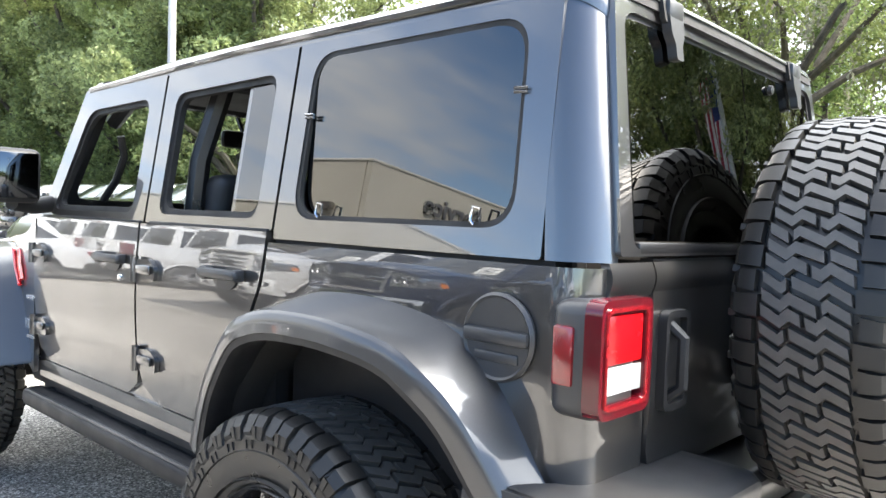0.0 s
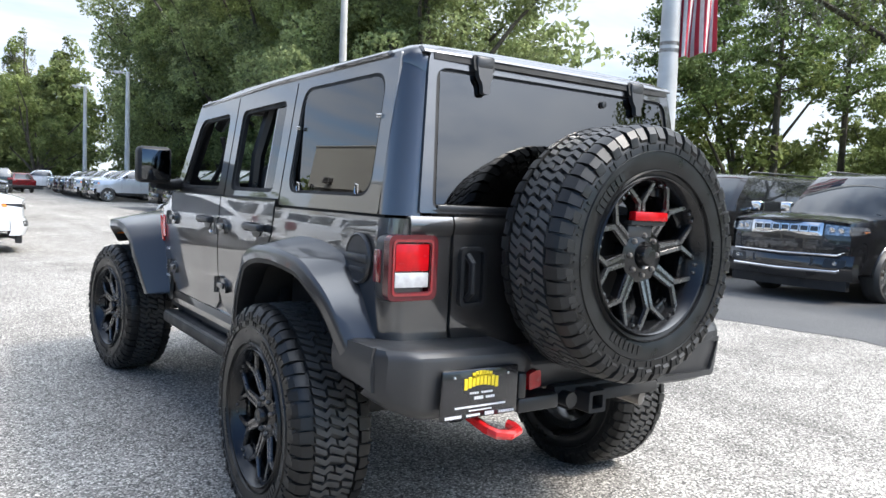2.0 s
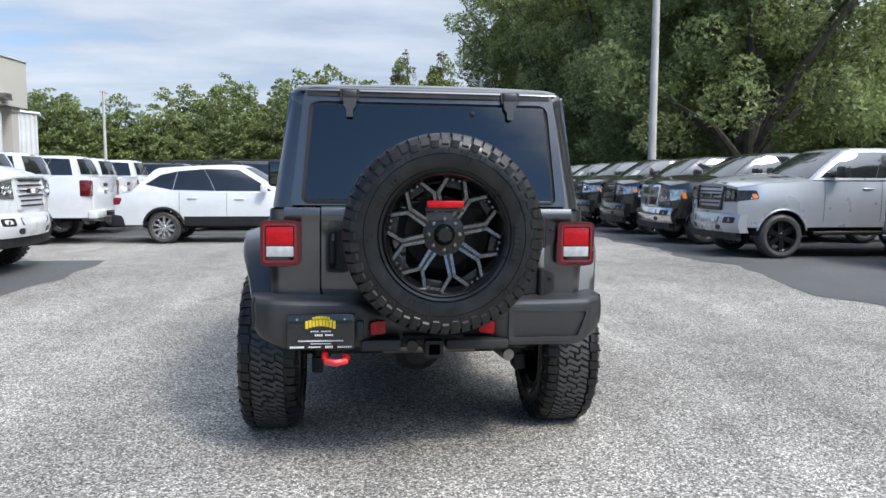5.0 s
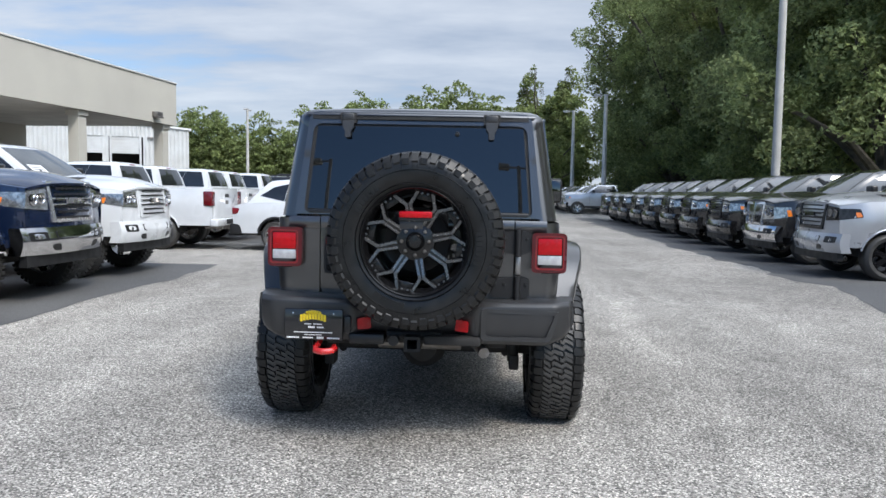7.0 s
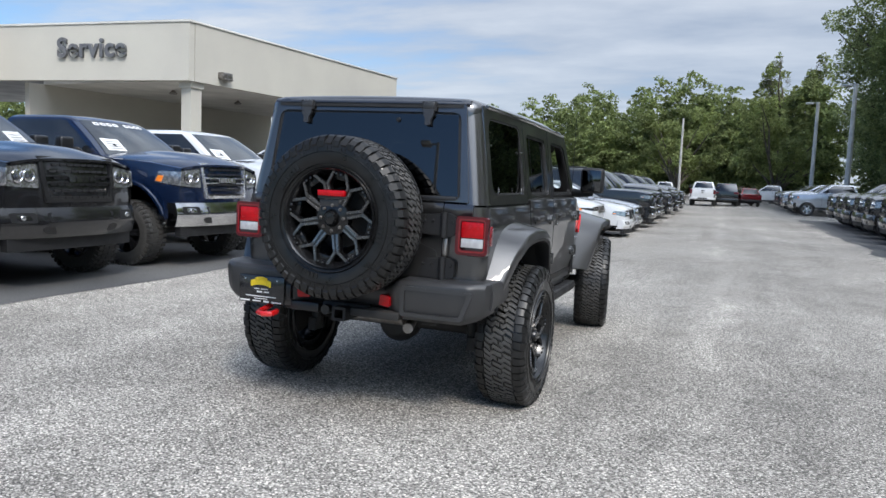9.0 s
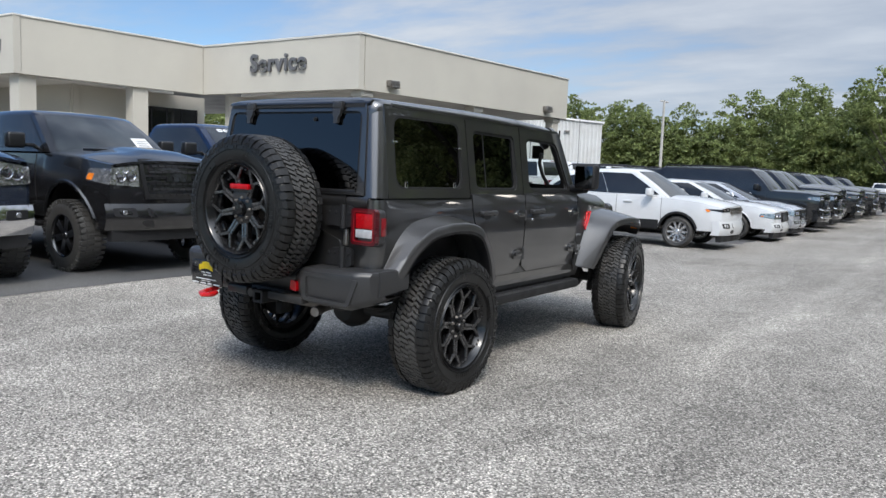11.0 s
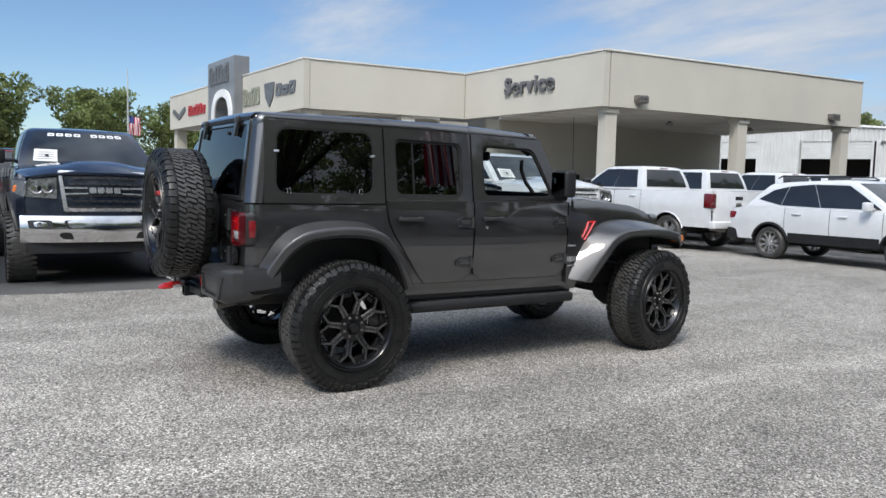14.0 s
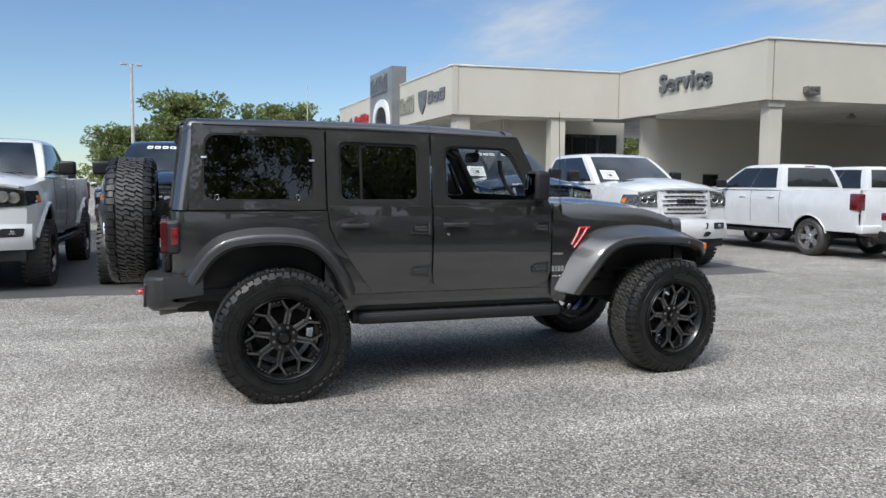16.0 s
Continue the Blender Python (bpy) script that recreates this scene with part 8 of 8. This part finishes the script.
for k in range(6):
    a = -0.042 + k * 0.0145
    arc = 0.010 * math.cos((k - 2.5) / 2.5 * 1.2)
    box(bm, a, a + 0.012, -0.009, -0.006, 0.052 + arc, 0.070 + arc, m=plate_m)
part("crest", bm, YELLOW, plate, "yellow arched lettering blocks")["kind"] = "stuff"
bm = BM()
for x0, x1, z0, z1 in ((-0.05, -0.01, 0.000, 0.006), (0.0, 0.05, 0.000, 0.006), (-0.03, 0.01, -0.020, -0.010), (0.02, 0.06, -0.019, -0.011), (-0.11, 0.11, -0.047, -0.041),
                       (-0.05, 0.05, -0.060, -0.056), (-0.15, -0.08, -0.079, -0.070), (-0.06, 0.0, -0.078, -0.071), (0.02, 0.06, -0.080, -0.068), (0.08, 0.15, -0.079, -0.071)):
    n = max(2, int((x1 - x0) / 0.009))
    for k in range(n):
        a = x0 + (x1 - x0) * k / n
        box(bm, a, a + (x1 - x0) / n * 0.72, -0.009, -0.006, z0, z1, m=plate_m)
part("fine_print", bm, WHITEPRINT, plate, "rows of fine white print")["kind"] = "stuff"
for x in (-0.115, 0.115):
    bm = BM()
    lathe(bm, [(0.0, 0.004), (0.005, 0.003), (0.006, 0)], 8, plate_m @ Matrix.Translation((x, -0.006, 0.062)) @ Matrix.Rotation(radians(-90), 4, "Z"))
    part("screw", bm, CHROME, plate)
bm = BM()
box(bm, -0.36, -0.325, -0.880, -0.84, 0.66, 0.75, r=0.008)
part("bumper_slot", bm, TRIM, rear_bumper)
# red tow hook and hitch receiver
bm = BM()
tube(bm, [(-0.505, -0.80, 0.60), (-0.505, -0.90, 0.583), (-0.495, -0.945, 0.578), (-0.455, -0.965, 0.576), (-0.410, -0.945, 0.578), (-0.402, -0.91, 0.582), (-0.41, -0.89, 0.586)], 0.017, 8)
part("tow_hook", bm, REDPAINT, wagon, "red tow hook")
bm = BM()
ring(bm, rpoly([(-0.04, 0.575), (0.045, 0.575), (0.045, 0.655), (-0.04, 0.655)], 0.01, 3), rpoly([(-0.024, 0.590), (0.029, 0.590), (0.029, 0.640), (-0.024, 0.640)], 0.006, 3), lambda x, z: Vector((x, -0.90, z)), (0, 0.30, 0))
box(bm, -0.03, 0.035, -0.70, -0.60, 0.58, 0.65)
tube(bm, [(-0.14, -0.80, 0.645), (0.15, -0.80, 0.645)], 0.028, 8)
part("hitch_receiver", bm, PLASTIC, wagon, "black hitch receiver")
bm = BM()
tube(bm, [(-0.10, -0.87, 0.625), (-0.10, -0.80, 0.625)], 0.028, 12)
box(bm, -0.34, -0.15, -0.86, -0.70, 0.60, 0.655, r=0.012)
part("trailer_socket", bm, TRIM, wagon)
bm = BM()
box(bm, 0.06, 0.36, -0.875, -0.70, 0.608, 0.655, r=0.01)
part("skid_bar", bm, UNDER, wagon, "black bar under the bumper")

# fuel filler on the left side
bm = BM()
fm = Matrix.Translation((-SX(1.08) - 0.004, -0.502, 1.110)) @ Matrix.Rotation(math.pi, 4, "Z")
lathe(bm, [(0.087, -0.004), (0.089, 0.005), (0.083, 0.012), (0.078, 0.008)], 36, fm)
fuel = part("fuel_flap", bm, GREYPLAST, wagon, "round black fuel filler")
bm = BM()
lathe(bm, [(0.0, 0.006), (0.076, 0.006), (0.078, -0.002)], 36, fm)
box(bm, -SX(1.08) - 0.024, -SX(1.08) - 0.008, -0.502 - 0.080, -0.502 + 0.080, 1.098, 1.128, r=0.008)
box(bm, -SX(1.08) - 0.016, -SX(1.08) - 0.008, -0.502 - 0.055, -0.502 + 0.055, 1.062, 1.082, r=0.005)
part("flap_bar", bm, GREYPLAST, fuel)

# bonnet, cowl, grille, front bumper
def hood(u, v):
    y = 2.03 + u * 1.24
    a = v * 2 - 1
    w = 0.665 - 0.115 * u
    z = interp([(2.03, 1.325), (2.5, 1.315), (2.95, 1.275), (3.15, 1.225), (3.22, 1.19), (3.27, 1.13)], y)
    bulge = 0.028 * max(0.0, 1 - (abs(a) / 0.55) ** 4) * math.sin(min(1.0, u * 1.05) * math.pi) ** 0.5 if 0 < u < 0.95 else 0
    drop = 0.02 * a * a + (0.11 * max(0.0, (abs(a) - 0.93) / 0.07) if abs(a) > 0.93 else 0)
    return Vector((a * w, y, z + bulge - drop))


bm = BM()
sheet(bm, hood, 24, 44, (0, 0, -0.02))
part("bonnet", bm, GRANITE, wagon)
bm = BM()
box(bm, -0.70, 0.70, 1.94, 2.05, 1.20, 1.315, r=0.02)
box(bm, -0.66, 0.66, 2.0, 2.12, 1.18, 1.295, r=0.02)
part("cowl", bm, GRANITE, wagon)
bm = BM()
box(bm, -0.57, 0.57, 2.1, 3.2, 0.80, 1.14)
part("engine_bay", bm, UNDER, wagon)
bm = BM()
ring(bm, rpoly([(-0.60, 0.80), (0.60, 0.80), (0.56, 1.18), (-0.56, 1.18)], 0.06, 4), rpoly([(-0.34, 0.86), (0.34, 0.86), (0.34, 1.13), (-0.34, 1.13)], 0.03, 4), lambda x, z: Vector((x, 3.33 - 0.05 * (x / 0.6) ** 2, z)), (0, -0.08, 0))
for k in range(6):
    box(bm, -0.265 + k * 0.097 - 0.012, -0.265 + k * 0.097 + 0.036, 3.27, 3.325, 0.86, 1.13, r=0.008)
grille = part("grille", bm, GRANITE, wagon)
for s in (1, -1):
    bm = BM()
    lathe(bm, [(0.0, 0.03), (0.07, 0.022), (0.088, 0.0), (0.09, -0.03)], 28, Matrix.Translation((s * 0.455, 3.30, 1.02)) @ Matrix.Rotation(radians(90), 4, "Z"))
    part("headlamp", bm, CLEARLENS, grille, "round headlamp")
bm = BM()
box(bm, -0.42, 0.42, 3.40, 3.58, 0.62, 0.80, r=0.04, seg=3)
box(bm, -0.66, 0.66, 3.34, 3.44, 0.64, 0.78, r=0.03)
box(bm, -0.45, -0.33, 3.1, 3.45, 0.64, 0.76)
box(bm, 0.33, 0.45, 3.1, 3.45, 0.64, 0.76)
part("front_bumper", bm, GREYPLAST, wagon, "dark grey front bumper")
for s in (1, -1):
    bm = BM()
    tube(bm, [(s * 0.37, 3.4, 0.62), (s * 0.37, 3.62, 0.61), (s * 0.30, 3.64, 0.61), (s * 0.29, 3.58, 0.62)], 0.016, 8)
    part("tow_hook", bm, REDPAINT, wagon, "red tow hook")
bm = BM()
tube(bm, [(0.705, 2.10, 1.18), (0.708, 2.10, 1.26), (0.712, 2.09, 1.30)], 0.011, 8)
tube(bm, [(0.712, 2.09, 1.30), (0.72, 2.06, 1.99)], [0.0035, 0.002], 6)
part("aerial", bm, TRIM, wagon, "thin black aerial")
# windscreen and its frame
ws = lambda x, z: Vector((x, 2.00 - (z - 1.30) * 0.585, z))
bm = BM()
ring(bm, rpoly([(-0.735, 1.30), (0.735, 1.30), (0.665, 1.835), (-0.665, 1.835)], 0.04, 4), rpoly([(-0.655, 1.36), (0.655, 1.36), (0.60, 1.775), (-0.60, 1.775)], 0.05, 4), ws, (0, -0.05, 0))
part("windscreen_frame", bm, GRANITE, wagon)
bm = BM()
slab(bm, rpoly([(-0.665, 1.35), (0.665, 1.35), (0.61, 1.785), (-0.61, 1.785)], 0.05, 4), lambda x, z: ws(x, z) + Vector((0, -0.02, 0)), (0, -0.005, 0))
part("windscreen", bm, CLEAR, wagon, "clear windscreen", smooth=0).visible_shadow = False

# cabin
bm = BM()
box(bm, -0.70, 0.70, -0.62, 1.95, 0.66, 0.74)
part("cabin_floor", bm, CLOTH, wagon)
bm = BM()
box(bm, -0.69, 0.69, -0.62, -0.30, 0.74, 0.80)
box(bm, -0.70, -0.58, -0.62, 0.30, 0.74, 1.22, r=0.03)
box(bm, 0.58, 0.70, -0.62, 0.30, 0.74, 1.22, r=0.03)
part("cargo_trim", bm, PLASTIC, wagon)
bm = BM()
sheet(bm, lambda u, v: roof(0.02 + u * 0.95, 0.03 + 0.94 * v) + Vector((0, 0, -0.05)), 8, 8, (0, 0, -0.01))
part("headliner", bm, HEADLINER, wagon)
bm = BM()
box(bm, -0.69, 0.69, 1.66, 1.93, 0.98, 1.255, r=0.04, seg=3)
box(bm, -0.13, 0.13, 1.50, 1.75, 0.74, 1.10, r=0.03)
dash = part("dashboard", bm, PLASTIC, wagon)
for x in (-0.62, 0.62, -0.2, 0.2):
    bm = BM()
    lathe(bm, [(0.056, 0.0), (0.058, 0.012), (0.048, 0.014), (0.044, 0.004)], 20, Matrix.Translation((x, 1.655, 1.17)) @ Matrix.Rotation(radians(-90), 4, "Z"))
    part("air_vent", bm, STEEL, dash, "silver-ringed air vent")
bm = BM()
box(bm, -0.10, 0.10, 1.645, 1.665, 1.09, 1.23, r=0.006)
part("screen", bm, GLOSSBLACK, dash)
bm = BM()
lathe_m = Matrix.Translation((-0.36, 1.50, 1.15)) @ Matrix.Rotation(radians(-90), 4, "Z") @ Matrix.Rotation(radians(-22), 4, "Y")
lathe(bm, [(0.172 + 0.015 * math.cos(a), 0.015 * math.sin(a)) for a in [k * math.pi / 4 for k in range(8)]], 36, lathe_m, closed=True)
lathe(bm, [(0.0, 0.02), (0.05, 0.018), (0.06, -0.02)], 16, lathe_m)
for a in (0, 2.2, 4.1):
    box(bm, -0.006, 0.006, -0.02, 0.02, 0.04, 0.17, m=lathe_m @ Matrix.Rotation(a, 4, "X"))
part("steering_wheel", bm, PLASTIC, wagon)
for x, y in ((-0.36, 1.05), (0.36, 1.05), (-0.36, 0.22), (0.36, 0.22)):
    seat = thing("seat", "", "")
    seat.parent, seat.matrix_basis = wagon, pose(x, y, 0)
    bm = BM()
    box(bm, -0.25, 0.25, -0.05, 0.47, 0.80, 0.96, r=0.05, seg=3)
    part("cushion", bm, CLOTH, seat)
    bm = BM()
    box(bm, -0.25, 0.25, -0.10, 0.04, 0.92, 1.46, r=0.05, seg=3, m=Matrix.Translation((0, 0, 0)) @ Matrix.Shear("XY", 4, (0, 0)) if False else None)
    for v in bm.verts:
        v.co.y -= (v.co.z - 0.92) * 0.22
    part("backrest", bm, CLOTH, seat)
    bm = BM()
    box(bm, -0.13, 0.13, -0.25, -0.15, 1.48, 1.66, r=0.04, seg=3)
    tube(bm, [(-0.06, -0.19, 1.42), (-0.06, -0.20, 1.52)], 0.007, 6)
    tube(bm, [(0.06, -0.19, 1.42), (0.06, -0.20, 1.52)], 0.007, 6)
    part("headrest", bm, CLOTH, seat)
bm = BM()
for s in (1, -1):
    tube(bm, [(s * 0.58, 1.72, 1.68), (s * 0.57, 1.60, 1.755), (s * 0.56, 0.9, 1.775), (s * 0.56, -0.1, 1.76), (s * 0.58, -0.48, 1.55), (s * 0.60, -0.55, 1.2)], 0.032, 8)
    tube(bm, [(s * 0.66, 0.98, 0.9), (s * 0.62, 0.95, 1.5), (s * 0.56, 0.9, 1.775)], 0.036, 8)
tube(bm, [(-0.56, 0.9, 1.775), (0.56, 0.9, 1.775)], 0.032, 8)
tube(bm, [(-0.56, -0.1, 1.76), (0.56, -0.1, 1.76)], 0.032, 8)
part("roll_cage", bm, TRIM, wagon, "padded black roll cage")
for s in (1, -1):
    bm = BM()
    tube(bm, [(s * 0.60, 1.76, 1.36), (s * 0.575, 1.70, 1.44), (s * 0.56, 1.66, 1.54), (s * 0.585, 1.64, 1.62)], 0.016, 8)
    part("grab_handle", bm, TRIM, wagon)
bm = BM()
box(bm, -0.13, 0.13, 1.62, 1.66, 1.62, 1.70, r=0.02)
tube(bm, [(0, 1.66, 1.68), (0, 1.72, 1.77)], 0.012, 6)
part("cabin_mirror", bm, TRIM, wagon)

# chassis
bm = BM()
for s in (1, -1):
    box(bm, s * 0.45 - 0.05, s * 0.45 + 0.05, -0.66, 3.4, 0.56, 0.69, r=0.012)
for y in (-0.60, 0.35, 1.2, 2.1, 3.3):
    box(bm, -0.42, 0.42, y - 0.04, y + 0.04, 0.57, 0.67)
box(bm, -0.40, 0.40, 0.45, 1.9, 0.50, 0.62, r=0.02)
part("chassis", bm, UNDER, wagon)
for y in (0.0, 3.008):
    bm = BM()
    tube(bm, [(-0.70, y, 0.44), (0.70, y, 0.44)], 0.045, 12)
    lathe(bm, [(0.0, -0.15), (0.09, -0.12), (0.145, -0.03), (0.145, 0.05), (0.08, 0.14), (0.0, 0.16)], 18, Matrix.Translation((0.0 if y < 1 else 0.25, y, 0.44)) @ Matrix.Rotation(radians(90), 4, "Z"))
    part("axle", bm, UNDER, wagon, "black solid axle")
    for s in (1, -1):
        bm = BM()
        tube(bm, [(s * 0.57 + 0.0, y - 0.16, 0.36), (s * 0.55, y - 0.12, 0.85)], [0.028, 0.022], 10)
        tube(bm, [(s * 0.565, y - 0.15, 0.38), (s * 0.558, y - 0.135, 0.62)], 0.036, 10)
        box(bm, s * 0.57 - 0.03, s * 0.57 + 0.03, y - 0.20, y - 0.08, 0.33, 0.42, r=0.01)
        part("shock_absorber", bm, UNDER, wagon)
        bm = BM()
        pts = [(s * 0.47 + 0.062 * math.cos(k * 0.55), y + 0.062 * math.sin(k * 0.55), 0.50 + 0.0045 * k) for k in range(70)]
        tube(bm, pts, 0.009, 5)
        part("coil_spring", bm, TRIM, wagon)
for s in (1, -1):
    bm = BM()
    tube(bm, [(s * 0.52, -0.02, 0.40), (s * 0.50, 0.75, 0.52)], 0.026, 8)
    part("control_arm", bm, UNDER, wagon)
bm = BM()
tube(bm, [(0.0, 0.1, 0.46), (0.05, 1.3, 0.56)], 0.035, 10)
part("drive_shaft", bm, UNDER, wagon)
bm = BM()
tube(bm, [(-0.22, -0.50, 0.60), (0.25, -0.50, 0.60)], 0.09, 14)
tube(bm, [(0.25, -0.50, 0.60), (0.34, -0.62, 0.57), (0.38, -0.78, 0.555)], 0.03, 10)
part("muffler", bm, STEEL, wagon, "dull steel muffler")
bm = BM()
tube(bm, [(0.60, -0.05, 0.62), (0.42, -0.18, 0.50), (-0.42, -0.18, 0.50), (-0.60, -0.05, 0.62)], 0.014, 8)
part("sway_bar", bm, UNDER, wagon)

# wheels
HUB_X = 0.815
big_wheel(wagon, Matrix.Translation((HUB_X, 0.0, 0.437)) @ Matrix.Rotation(0.4, 4, "X"), "rear_wheel")
big_wheel(wagon, Matrix.Translation((-HUB_X, 0.0, 0.437)) @ Matrix.Rotation(math.pi, 4, "Z") @ Matrix.Rotation(1.1, 4, "X"), "rear_wheel")
STEER = radians(8)
big_wheel(wagon, Matrix.Translation((HUB_X, 2.96, 0.437)) @ Matrix.Rotation(STEER, 4, "Z") @ Matrix.Rotation(2.0, 4, "X"), "front_wheel")
big_wheel(wagon, Matrix.Translation((-HUB_X, 2.98, 0.437)) @ Matrix.Rotation(math.pi + STEER, 4, "Z") @ Matrix.Rotation(0.2, 4, "X"), "front_wheel")
